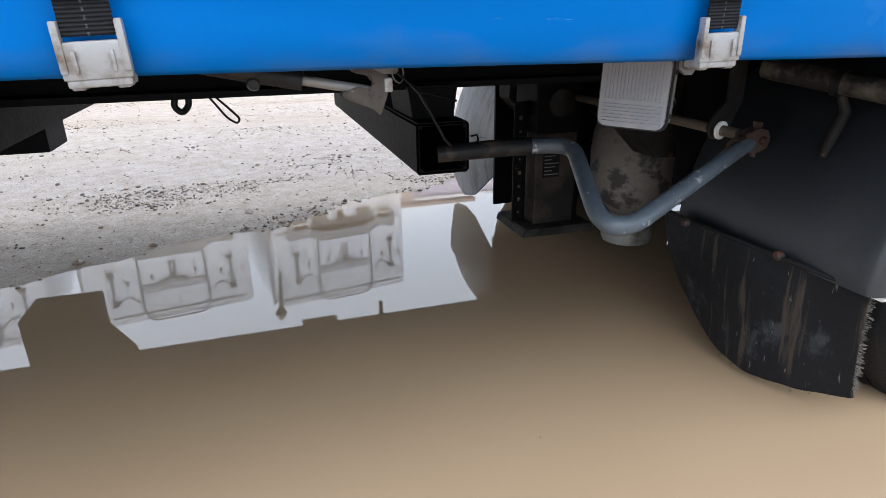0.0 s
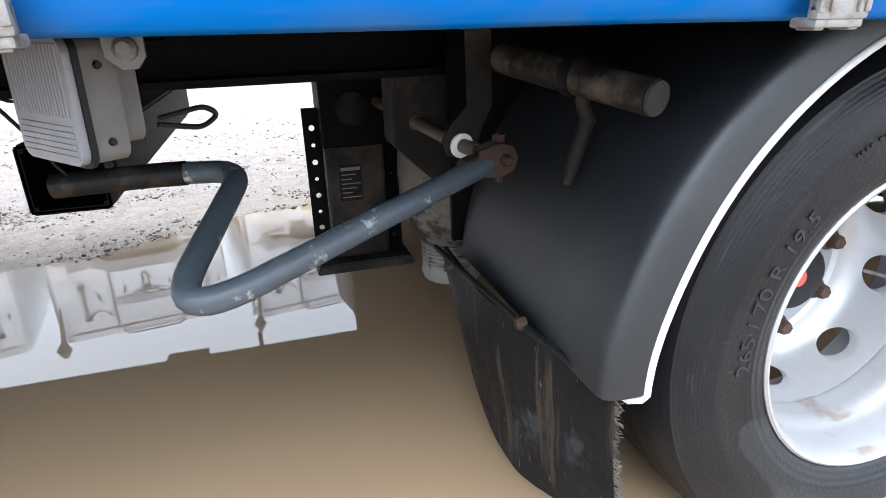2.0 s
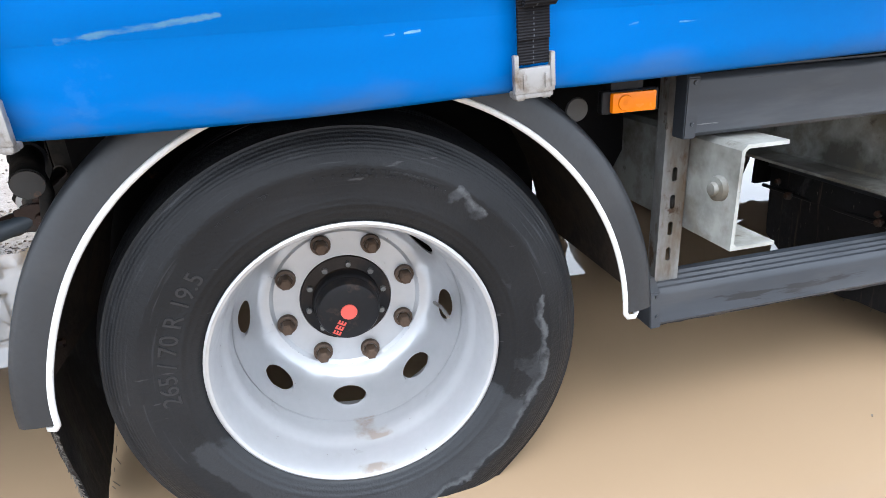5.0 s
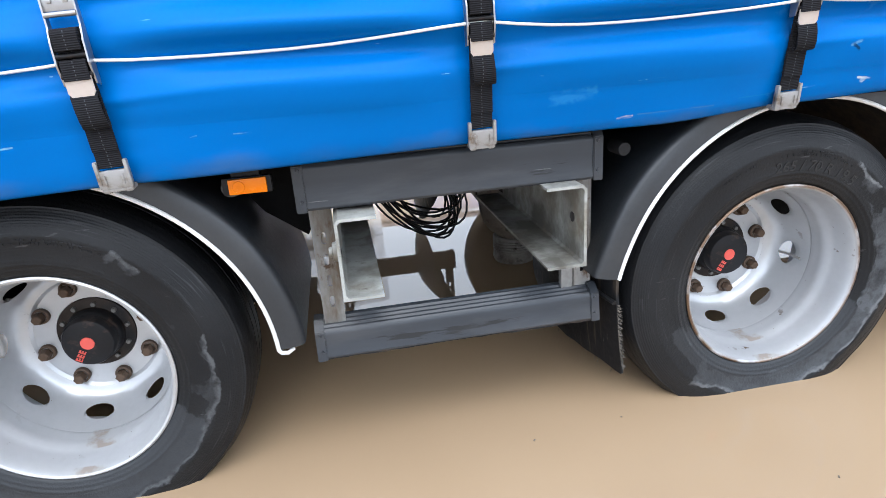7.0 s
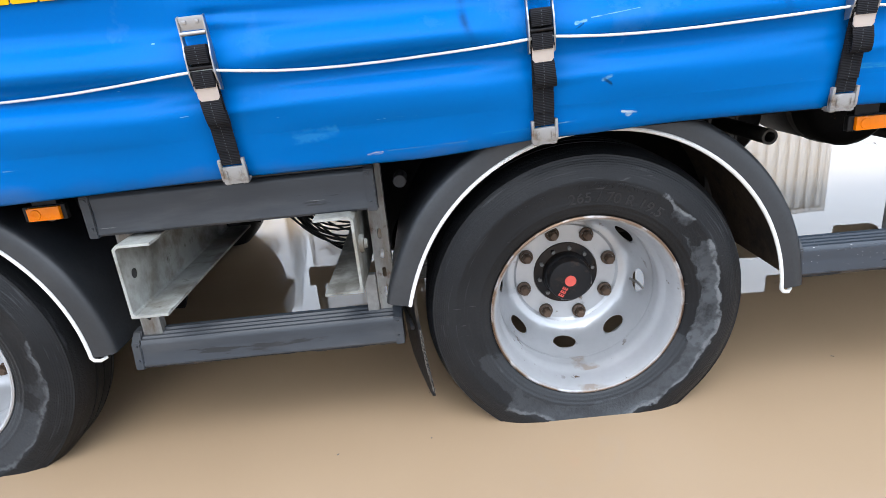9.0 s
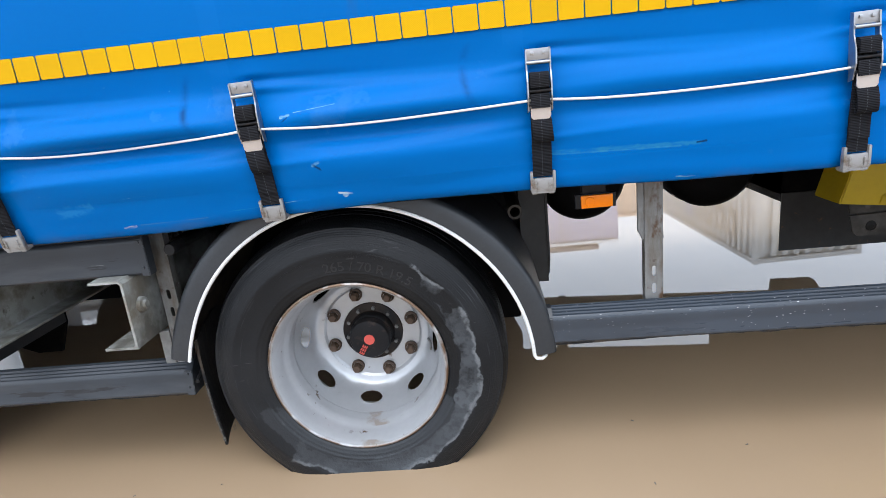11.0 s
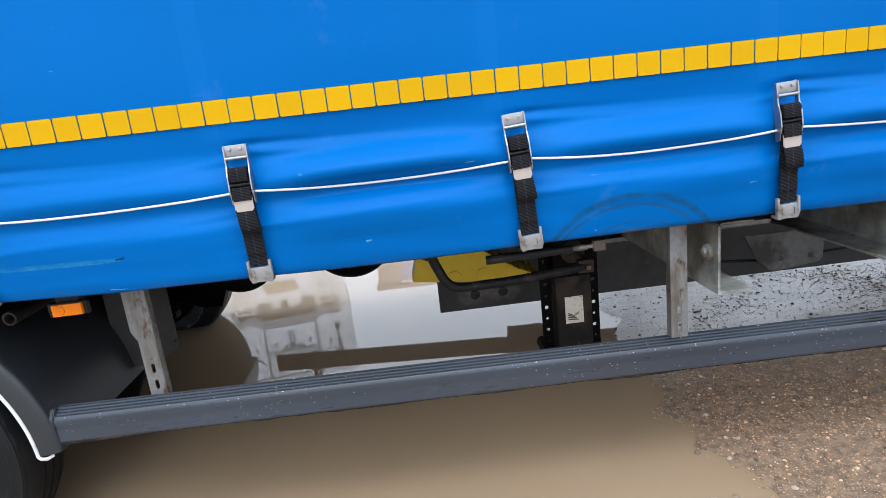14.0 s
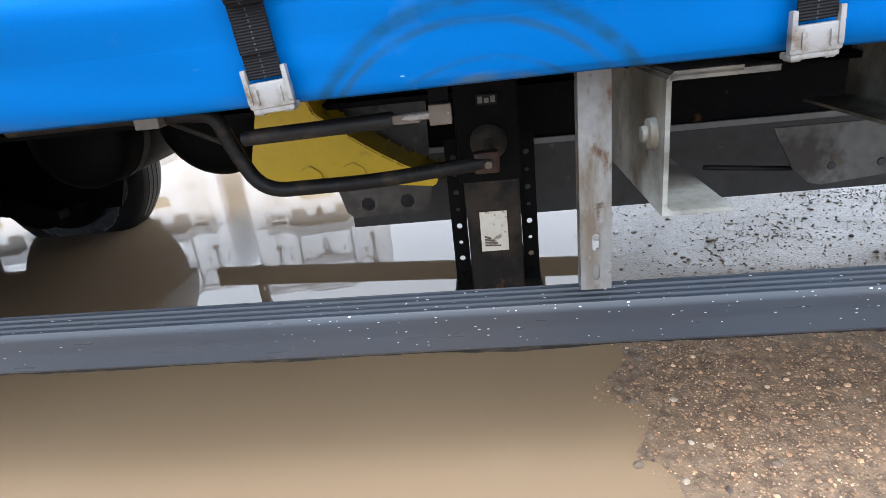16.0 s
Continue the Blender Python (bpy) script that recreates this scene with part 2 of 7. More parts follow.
MID_GREY = mat("dusty_grey_plate", (0.040, 0.039, 0.038), 0.6, vary=0.25, fine=30, bump=0.2, stains=[((0.03, 0.027, 0.024), 6, 0.5, 0.7), (RUST, 20, 0.66, 0.74)])
BEIGE = mat("beige_wall_cladding", (0.40, 0.315, 0.265), 0.7, vary=0.06, coarse=0.6)
CONTAINER = mat("pale_grey_container_paint", (0.50, 0.52, 0.52), 0.5, vary=0.08, coarse=1, stains=[((0.3, 0.22, 0.17), 4, 0.62, 0.75)])


def tarp_material():
    m = mat("blue_pvc_curtain", (0.0, 0.104, 0.360), 0.26, vary=0.05, coarse=1.2, fine=400, bump=0.05, spread=0.05, ior=1.125,
            specks=[((0.20, 0.38, 0.52), 9, 0.028, 0.22, (0.35, 1, 2.0)), ((0.01, 0.05, 0.12), 5, 0.03, 0.12, (1.0, 1, 0.8)), ((0.12, 0.28, 0.45), 22, 0.05, 0.12, (0.6, 1, 1.6))],
            stains=[((0.14, 0.28, 0.42), 30, 0.715, 0.735, (0.18, 1, 2.2), 0.5), ((0.02, 0.075, 0.17), 2.6, 0.66, 0.80, (1.6, 1, 0.5), 0.5), ((0.04, 0.15, 0.36), 5, 0.62, 0.9, (1, 1, 1), 0.5)])
    nt = m.node_tree
    b = nt.nodes["Principled BSDF"]
    col = b.inputs["Base Color"].links[0].from_socket
    tc = nt.nodes.new("ShaderNodeTexCoord")
    # grey scrape rings near the front end of the hem
    for cx, cz, rad, wide, tone in ((4.03, 0.66, 0.255, 0.012, (0.008, 0.060, 0.13)), (4.025, 0.66, 0.232, 0.007, (0.012, 0.075, 0.18)), (4.04, 0.655, 0.190, 0.005, (0.012, 0.075, 0.17)), (4.05, 0.66, 0.160, 0.010, (0.05, 0.12, 0.20))):
        off = nt.nodes.new("ShaderNodeVectorMath")
        off.operation = "SUBTRACT"
        nt.links.new(tc.outputs["Object"], off.inputs[0])
        off.inputs[1].default_value = (cx, 0, cz)
        sc = nt.nodes.new("ShaderNodeVectorMath")
        sc.operation = "MULTIPLY"
        nt.links.new(off.outputs[0], sc.inputs[0])
        sc.inputs[1].default_value = (1, 0, 1)
        ln = nt.nodes.new("ShaderNodeVectorMath")
        ln.operation = "LENGTH"
        nt.links.new(sc.outputs[0], ln.inputs[0])
        ring = band(nt, calc(nt, "ABSOLUTE", calc(nt, "SUBTRACT", ln.outputs["Value"], rad)), wide, wide * 0.3)
        ring = calc(nt, "MULTIPLY", ring, band(nt, noise_out(nt, 22, 5, (0.5, 1, 1)), 0.32, 0.60))
        col = mix_rgb(nt, calc(nt, "MULTIPLY", ring, 0.85), col, tone)
    sep = nt.nodes.new("ShaderNodeSeparateXYZ")
    nt.links.new(tc.outputs["Object"], sep.inputs[0])
    px, pz = sep.outputs["X"], sep.outputs["Z"]
    # scratches, nicks and rubbed marks of the sheet: place, half length, half width, rise, strength, colour
    ragged = calc(nt, "SUBTRACT", noise_out(nt, 60, 5), 0.5)
    worn = band(nt, noise_out(nt, 45, 5, (0.4, 1, 1.4)), 0.36, 0.56)
    pale, teal, black = (0.13, 0.30, 0.43), (0.015, 0.16, 0.33), (0.004, 0.035, 0.10)
    for mx, mz, half, thin, rise, power, tone in (
            (2.575, 0.908, 0.165, 0.006, -0.02, 0.75, teal), (2.55, 0.903, 0.150, 0.0022, -0.02, 0.55, (0.03, 0.20, 0.36)), (2.745, 0.906, 0.010, 0.003, 0.1, 1.0, black),
            (1.793, 1.058, 0.010, 0.0042, 0.2, 1.0, pale), (1.790, 1.050, 0.007, 0.004, 0.6, 1.0, black), (1.865, 1.070, 0.050, 0.0011, 0.10, 0.7, pale),
            (1.847, 0.941, 0.008, 0.005, 0.3, 1.0, pale), (1.849, 0.934, 0.006, 0.005, -0.7, 1.0, black), (1.904, 0.862, 0.016, 0.0032, -0.1, 1.0, (0.40, 0.48, 0.50)), (1.903, 0.857, 0.002, 0.005, 0.0, 1.0, (0.32, 0.42, 0.45)),
            (1.645, 0.842, 0.045, 0.0016, 0.03, 0.45, teal), (1.765, 0.850, 0.022, 0.0016, 0.1, 0.7, pale), (1.33, 0.822, 0.016, 0.004, 0.1, 1.0, (0.35, 0.36, 0.38)), (1.45, 0.828, 0.09, 0.0018, 0.02, 0.45, (0.05, 0.14, 0.24)),
            (1.205, 0.880, 0.040, 0.016, 0.1, 0.30, (0.03, 0.22, 0.44)), (0.53, 0.868, 0.016, 0.0014, 0.0, 1.0, pale), (0.44, 0.870, 0.006, 0.0014, 0.2, 1.0, pale), (0.12, 0.880, 0.010, 0.0018, 0.1, 1.0, pale), (0.09, 0.878, 0.006, 0.0012, 0.1, 1.0, pale),
            (-0.20, 0.905, 0.09, 0.004, 0.1, 0.6, (0.12, 0.25, 0.30)), (-0.62, 0.900, 0.16, 0.006, 0.03, 0.5, (0.06, 0.20, 0.34)), (3.36, 0.880, 0.006, 0.0022, 0.1, 1.0, pale), (3.22, 1.062, 0.003, 0.003, 0.0, 1.0, pale), (3.80, 1.20, 0.03, 0.0012, 0.1, 0.8, pale), (3.05, 1.20, 0.02, 0.0012, 0.1, 0.8, pale)):
        u = calc(nt, "SUBTRACT", px, mx)
        v = calc(nt, "SUBTRACT", calc(nt, "SUBTRACT", pz, mz), calc(nt, "MULTIPLY", u, rise))
        out = calc(nt, "MAXIMUM", calc(nt, "SUBTRACT", calc(nt, "ABSOLUTE", u), half), 0.0)
        gap = calc(nt, "SQRT", calc(nt, "ADD", calc(nt, "MULTIPLY", out, out), calc(nt, "MULTIPLY", v, v)))
        mark = band(nt, calc(nt, "ADD", gap, calc(nt, "MULTIPLY", ragged, thin * 2.4)), thin, thin * 0.45)
        col = mix_rgb(nt, calc(nt, "MULTIPLY", calc(nt, "MULTIPLY", mark, worn), power), col, tone)
    # dark rubbed bows beside two buckles
    for mx in (1.548, 2.215):
        bow = calc(nt, "SUBTRACT", calc(nt, "SUBTRACT", px, mx), calc(nt, "MULTIPLY", calc(nt, "POWER", calc(nt, "SUBTRACT", pz, 1.11), 2.0), 4.0))
        mark = calc(nt, "MULTIPLY", band(nt, calc(nt, "ABSOLUTE", bow), 0.013, 0.001), band(nt, calc(nt, "ABSOLUTE", calc(nt, "SUBTRACT", pz, 1.105)), 0.075, 0.035))
        col = mix_rgb(nt, calc(nt, "MULTIPLY", mark, band(nt, noise_out(nt, 18, 4), 0.30, 0.65)), col, (0.004, 0.045, 0.15))
    # doubled strips welded behind the buckles
    lane = calc(nt, "ABSOLUTE", calc(nt, "SUBTRACT", calc(nt, "FRACT", calc(nt, "DIVIDE", calc(nt, "ADD", px, 0.745), 0.684)), 0.5))
    weld = calc(nt, "MULTIPLY", band(nt, lane, 0.036, 0.032), band(nt, pz, 1.15, 1.17))
    col = mix_rgb(nt, calc(nt, "MULTIPLY", weld, 0.05), col, (0.02, 0.22, 0.62))
    # road dirt along the hem
    grime = calc(nt, "MULTIPLY", band(nt, calc(nt, "ADD", sep.outputs["Z"], calc(nt, "MULTIPLY", noise_out(nt, 7, 5), 0.10)), 0.880, 0.840), band(nt, noise_out(nt, 14, 6, (0.5, 1, 1.5)), 0.42, 0.68))
    col = mix_rgb(nt, calc(nt, "MULTIPLY", grime, 0.45), col, (0.075, 0.11, 0.15))
    nt.links.new(col, b.inputs["Base Color"])
    return m


TARP = tarp_material()


def tape_material():
    m = mat("yellow_reflective_tape", (0.56, 0.315, 0.0), 0.5, ior=1.2, vary=0.06, fine=200, per_object=0.16)
    nt = m.node_tree
    b = nt.nodes["Principled BSDF"]
    tc = nt.nodes.new("ShaderNodeTexCoord")
    w = nt.nodes.new("ShaderNodeTexWave")
    w.bands_direction = "DIAGONAL"
    w.inputs["Scale"].default_value = 130
    nt.links.new(tc.outputs["Object"], w.inputs["Vector"])
    col = b.inputs["Base Color"].links[0].from_socket
    col = mix_rgb(nt, calc(nt, "MULTIPLY", w.outputs["Fac"], 0.25), col, (0.40, 0.20, 0.0))
    nt.links.new(col, b.inputs["Base Color"])
    return m


TAPE = tape_material()


def tyre_material():
    m = mat("worn_tyre_rubber", (0.0070, 0.0078, 0.0092), ior=1.30, rough=0.44, vary=0.25, fine=140, bump=0.6)
    nt = m.node_tree
    b = nt.nodes["Principled BSDF"]
    col = b.inputs["Base Color"].links[0].from_socket
    tc = nt.nodes.new("ShaderNodeTexCoord")
    flat = nt.nodes.new("ShaderNodeVectorMath")
    flat.operation = "MULTIPLY"
    flat.inputs[1].default_value = (1, 0, 1)
    nt.links.new(tc.outputs["Object"], flat.inputs[0])
    ln = nt.nodes.new("ShaderNodeVectorMath")
    ln.operation = "LENGTH"
    nt.links.new(flat.outputs[0], ln.inputs[0])
    rad = ln.outputs["Value"]
    sep = nt.nodes.new("ShaderNodeSeparateXYZ")
    nt.links.new(tc.outputs["Object"], sep.inputs[0])
    # dried grey water marks: a ragged ring on the outer wall, broken towards the top
    wob = calc(nt, "ADD", rad, calc(nt, "MULTIPLY", calc(nt, "SUBTRACT", noise_out(nt, 9, 8), 0.5), 0.10))
    info = nt.nodes.new("ShaderNodeObjectInfo")
    away = nt.nodes.new("ShaderNodeVectorMath")
    nt.links.new(tc.outputs["Object"], away.inputs[0])
    nt.links.new(info.outputs["Location"], away.inputs[1])
    lots = nt.nodes.new("ShaderNodeTexNoise")
    lots.inputs["Scale"].default_value, lots.inputs["Detail"].default_value = 4.2, 7
    nt.links.new(away.outputs[0], lots.inputs["Vector"])
    ringed = calc(nt, "MULTIPLY", band(nt, wob, 0.296, 0.300), band(nt, wob, 0.358, 0.354))
    rind = calc(nt, "MULTIPLY", calc(nt, "MULTIPLY", ringed, band(nt, wob, 0.343, 0.350)), 0.9)
    spot = nt.nodes.new("ShaderNodeSeparateXYZ")
    nt.links.new(info.outputs["Location"], spot.inputs[0])
    front = calc(nt, "GREATER_THAN", spot.outputs["X"], 1.0)
    lean = calc(nt, "SUBTRACT", calc(nt, "MULTIPLY", sep.outputs["X"], 0.55), calc(nt, "MULTIPLY", sep.outputs["Z"], 0.55))
    lower = band(nt, calc(nt, "ADD", calc(nt, "ADD", lots.outputs["Fac"], lean), calc(nt, "MULTIPLY", front, 0.10)), 0.555, 0.565)
    patch = calc(nt, "MULTIPLY", lower, band(nt, noise_out(nt, 45, 6), 0.25, 0.55))
    mark = calc(nt, "MULTIPLY", calc(nt, "MULTIPLY", ringed, patch), calc(nt, "ADD", 0.45, calc(nt, "MULTIPLY", band(nt, lots.outputs["Fac"], 0.45, 0.62), 0.5)))
    col = mix_rgb(nt, calc(nt, "MULTIPLY", mark, calc(nt, "ADD", 0.40, calc(nt, "MULTIPLY", front, 0.45))), col, (0.085, 0.093, 0.102))
    col = mix_rgb(nt, calc(nt, "MULTIPLY", calc(nt, "MULTIPLY", rind, patch), calc(nt, "ADD", 0.35, calc(nt, "MULTIPLY", front, 0.4))), col, (0.15, 0.158, 0.165))
    # fine radial cracks and scrapes
    scrape = band(nt, noise_out(nt, 14, 4, (1.0, 1.0, 6.0)), 0.70, 0.72)
    col = mix_rgb(nt, calc(nt, "MULTIPLY", scrape, 0.5), col, (0.07, 0.07, 0.072))
    turn = calc(nt, "ARCTAN2", sep.outputs["Z"], sep.outputs["X"])
    polar = nt.nodes.new("ShaderNodeCombineXYZ")
    nt.links.new(calc(nt, "MULTIPLY", turn, 3.0), polar.inputs[0])
    nt.links.new(calc(nt, "MULTIPLY", rad, 160.0), polar.inputs[1])
    worn = nt.nodes.new("ShaderNodeTexNoise")
    worn.inputs["Scale"].default_value, worn.inputs["Detail"].default_value = 1.0, 5
    nt.links.new(polar.outputs[0], worn.inputs["Vector"])
    hair = calc(nt, "MULTIPLY", band(nt, worn.outputs["Fac"], 0.60, 0.72), band(nt, rad, 0.315, 0.345))
    col = mix_rgb(nt, calc(nt, "MULTIPLY", hair, 0.55), col, (0.045, 0.048, 0.052))
    # paler film below an old water line
    level = calc(nt, "ADD", sep.outputs["Z"], calc(nt, "MULTIPLY", noise_out(nt, 6, 6), 0.22))
    film = calc(nt, "MULTIPLY", band(nt, level, -0.010, -0.016), band(nt, calc(nt, "ADD", rad, calc(nt, "MULTIPLY", noise_out(nt, 8, 6), 0.10)), 0.392, 0.388))
    col = mix_rgb(nt, calc(nt, "MULTIPLY", film, 0.55), col, (0.036, 0.040, 0.045))
    # brown dust on the tread side and grey bloom over the wall
    col = mix_rgb(nt, calc(nt, "MULTIPLY", band(nt, noise_out(nt, 3, 4), 0.42, 0.75), 0.3), col, (0.025, 0.025, 0.026))
    # fine moulded rings round the wall
    bump = b.inputs["Normal"].links[0].from_node
    rings = calc(nt, "MULTIPLY", calc(nt, "SINE", calc(nt, "MULTIPLY", rad, 1150)), calc(nt, "MULTIPLY", band(nt, rad, 0.372, 0.382), 0.12))
    rings = calc(nt, "ADD", rings, calc(nt, "MULTIPLY", calc(nt, "SINE", calc(nt, "MULTIPLY", rad, 520)), calc(nt, "MULTIPLY", band(nt, rad, 0.310, 0.298), 0.25)))
    nt.links.new(calc(nt, "ADD", rings, bump.inputs["Height"].links[0].from_socket), bump.inputs["Height"])
    nt.links.new(col, b.inputs["Base Color"])
    return m


TYRE = tyre_material()


def rim_material():
    m = mat("silver_painted_steel_rim", (0.44, 0.45, 0.465), 0.34, 0.5, vary=0.06, coarse=6, stains=[((0.09, 0.05, 0.03), 60, 0.70, 0.74)])
    nt = m.node_tree
    b = nt.nodes["Principled BSDF"]
    col = b.inputs["Base Color"].links[0].from_socket
    tc = nt.nodes.new("ShaderNodeTexCoord")
    sep = nt.nodes.new("ShaderNodeSeparateXYZ")
    nt.links.new(tc.outputs["Object"], sep.inputs[0])
    rad = calc(nt, "SQRT", calc(nt, "ADD", calc(nt, "MULTIPLY", sep.outputs["X"], sep.outputs["X"]), calc(nt, "MULTIPLY", sep.outputs["Z"], sep.outputs["Z"])))
    rust = calc(nt, "MULTIPLY", band(nt, rad, 0.2505, 0.2575), band(nt, noise_out(nt, 18, 6), 0.28, 0.50))
    info = nt.nodes.new("ShaderNodeObjectInfo")
    spot = nt.nodes.new("ShaderNodeSeparateXYZ")
    nt.links.new(info.outputs["Location"], spot.inputs[0])
    worn = calc(nt, "ADD", 0.12, calc(nt, "MULTIPLY", calc(nt, "GREATER_THAN", spot.outputs["X"], 1.0), 0.85))
    col = mix_rgb(nt, calc(nt, "MULTIPLY", rust, worn), col, (0.115, 0.066, 0.036))
    blots = calc(nt, "MULTIPLY", band(nt, noise_out(nt, 26, 6), 0.64, 0.68), band(nt, noise_out(nt, 5, 3), 0.45, 0.6))
    col = mix_rgb(nt, calc(nt, "MULTIPLY", blots, worn), col, (0.10, 0.06, 0.032))
    # silt left lying in the low side of the rim
    wide = calc(nt, "ABSOLUTE", calc(nt, "SUBTRACT", sep.outputs["X"], 0.012))
    low = calc(nt, "SUBTRACT", calc(nt, "MULTIPLY", sep.outputs["Z"], -1), calc(nt, "MULTIPLY", noise_out(nt, 18, 4), 0.016))
    shelf = calc(nt, "MAXIMUM", calc(nt, "MULTIPLY", band(nt, low, 0.217, 0.220), band(nt, rad, 0.2365, 0.2355)), calc(nt, "MULTIPLY", band(nt, low, 0.236, 0.238), band(nt, rad, 0.2455, 0.2465)))
    silt = calc(nt, "MULTIPLY", shelf, band(nt, calc(nt, "ADD", wide, calc(nt, "MULTIPLY", noise_out(nt, 22, 6), 0.16)), 0.115, 0.085))
    col = mix_rgb(nt, calc(nt, "MULTIPLY", silt, 0.6), col, (0.24, 0.165, 0.10))
    nt.links.new(col, b.inputs["Base Color"])
    return m


RIM = rim_material()


def water_material():
    m = bpy.data.materials.new("muddy_puddle_water")
    m.use_nodes = True
    nt = m.node_tree
    b = nt.nodes["Principled BSDF"]
    col = mix_rgb(nt, band(nt, noise_out(nt, 0.7, 3), 0.3, 0.7), (0.278, 0.195, 0.121), (0.322, 0.231, 0.148))
    nt.links.new(col, b.inputs["Base Color"])
    b.inputs["Roughness"].default_value, b.inputs["IOR"].default_value = 0.0, 1.50
    return m


WATER = water_material()


def ground_material():
    m = bpy.data.materials.new("wet_sandy_gravel")
    m.use_nodes = True
    nt = m.node_tree
    b = nt.nodes["Principled BSDF"]
    vo = nt.nodes.new("ShaderNodeTexVoronoi")
    vo.inputs["Scale"].default_value = 120
    tc = nt.nodes.new("ShaderNodeTexCoord")
    nt.links.new(tc.outputs["Object"], vo.inputs["Vector"])
    vs = nt.nodes.new("ShaderNodeSeparateXYZ")
    nt.links.new(vo.outputs["Color"], vs.inputs[0])
    sand = mix_rgb(nt, band(nt, noise_out(nt, 14, 6), 0.35, 0.65), (0.265, 0.213, 0.170), (0.375, 0.320, 0.275))
    sand = mix_rgb(nt, calc(nt, "MULTIPLY", band(nt, noise_out(nt, 220, 3), 0.45, 0.75), 0.7), sand, (0.25, 0.19, 0.145))
    grit = mix_rgb(nt, vs.outputs[1], (0.09, 0.07, 0.055), (0.50, 0.42, 0.34))
    col = mix_rgb(nt, calc(nt, "MULTIPLY", band(nt, vs.outputs[0], 0.60, 0.70), 0.55), sand, grit)
    wet = band(nt, noise_out(nt, 0.45, 4, (0.5, 1.6, 1)), 0.50, 0.60)
    col = mix_rgb(nt, calc(nt, "MULTIPLY", wet, 0.7), col, (0.27, 0.20, 0.14))
    # brown silt left by the puddle on its near bank
    where = nt.nodes.new("ShaderNodeSeparateXYZ")
    nt.links.new(tc.outputs["Object"], where.inputs[0])
    edge = calc(nt, "ADD", where.outputs["Y"], calc(nt, "MULTIPLY", noise_out(nt, 2.5, 5), 0.9))
    silt = calc(nt, "MULTIPLY", band(nt, edge, 1.5, 1.0), band(nt, where.outputs["X"], 3.4, 3.9))
    mud = mix_rgb(nt, band(nt, noise_out(nt, 30, 5), 0.35, 0.65), (0.115, 0.074, 0.046), (0.29, 0.196, 0.124))
    col = mix_rgb(nt, calc(nt, "MULTIPLY", silt, 0.82), col, mud)
    nt.links.new(col, b.inputs["Base Color"])
    b.inputs["IOR"].default_value = 1.25
    ro = calc(nt, "SUBTRACT", 0.62, calc(nt, "MULTIPLY", wet, 0.3))
    nt.links.new(ro, b.inputs["Roughness"])
    bp = nt.nodes.new("ShaderNodeBump")
    nt.links.new(calc(nt, "ADD", 0.04, calc(nt, "MULTIPLY", band(nt, where.outputs["X"], 3.0, 4.0), 0.8)), b.inputs["Coat Weight"])
    b.inputs["Coat Roughness"].default_value = 0.26
    bp.inputs["Strength"].default_value, bp.inputs["Distance"].default_value = 0.6, 0.005
    nt.links.new(calc(nt, "ADD", calc(nt, "MULTIPLY", vo.outputs["Distance"], -0.7), noise_out(nt, 120, 4)), bp.inputs["Height"])
    nt.links.new(bp.outputs[0], b.inputs["Normal"])
    return m


GROUND = ground_material()


def stone_material(title, tint):
    m = bpy.data.materials.new(title)
    m.use_nodes = True
    nt = m.node_tree
    b = nt.nodes["Principled BSDF"]
    geo, info = nt.nodes.new("ShaderNodeNewGeometry"), nt.nodes.new("ShaderNodeObjectInfo")
    pick = calc(nt, "FRACT", calc(nt, "ADD", geo.outputs["Random Per Island"], info.outputs["Random"]))
    ramp = nt.nodes.new("ShaderNodeValToRGB")
    nt.links.new(pick, ramp.inputs[0])
    e = ramp.color_ramp.elements
    e[0].color, e[1].color, e[1].position = (0.05, 0.042, 0.036, 1), (0.52, 0.46, 0.38, 1), 1.0
    for p, c in ((0.2, (0.12, 0.085, 0.06)), (0.4, (0.19, 0.135, 0.095)), (0.6, (0.27, 0.195, 0.14)), (0.75, (0.13, 0.12, 0.11)), (0.88, (0.34, 0.22, 0.13))):
        x = e.new(p)
        x.color = (*c, 1)
    col = mix_rgb(nt, calc(nt, "MULTIPLY", band(nt, noise_out(nt, 160, 4), 0.4, 0.7), 0.4), ramp.outputs[0], (0.12, 0.09, 0.07))
    tone = nt.nodes.new("ShaderNodeMix")
    tone.data_type, tone.blend_type = "RGBA", "MULTIPLY"
    tone.inputs["Factor"].default_value = 1.0
    tone.inputs["B"].default_value = (*tint, 1)
    nt.links.new(col, tone.inputs["A"])
    nt.links.new(tone.outputs["Result"], b.inputs["Base Color"])
    b.inputs["Roughness"].default_value = 0.42
    return m


STONE = stone_material("mixed_gravel_stone", (1, 1, 1))
SILTY_STONE = stone_material("silty_gravel_stone", (1.5, 1.24, 1.0))
# pale grey puts the sky's sheen on black rubber and plastic into the colour
LIT_FLAP = mat("sky_lit_grey_flap", (0.20, 0.205, 0.215), 0.45, vary=0.2, coarse=6, bump=0.2, stains=[((0.10, 0.10, 0.105), 8, 0.5, 0.7, (3, 3, 0.4))])


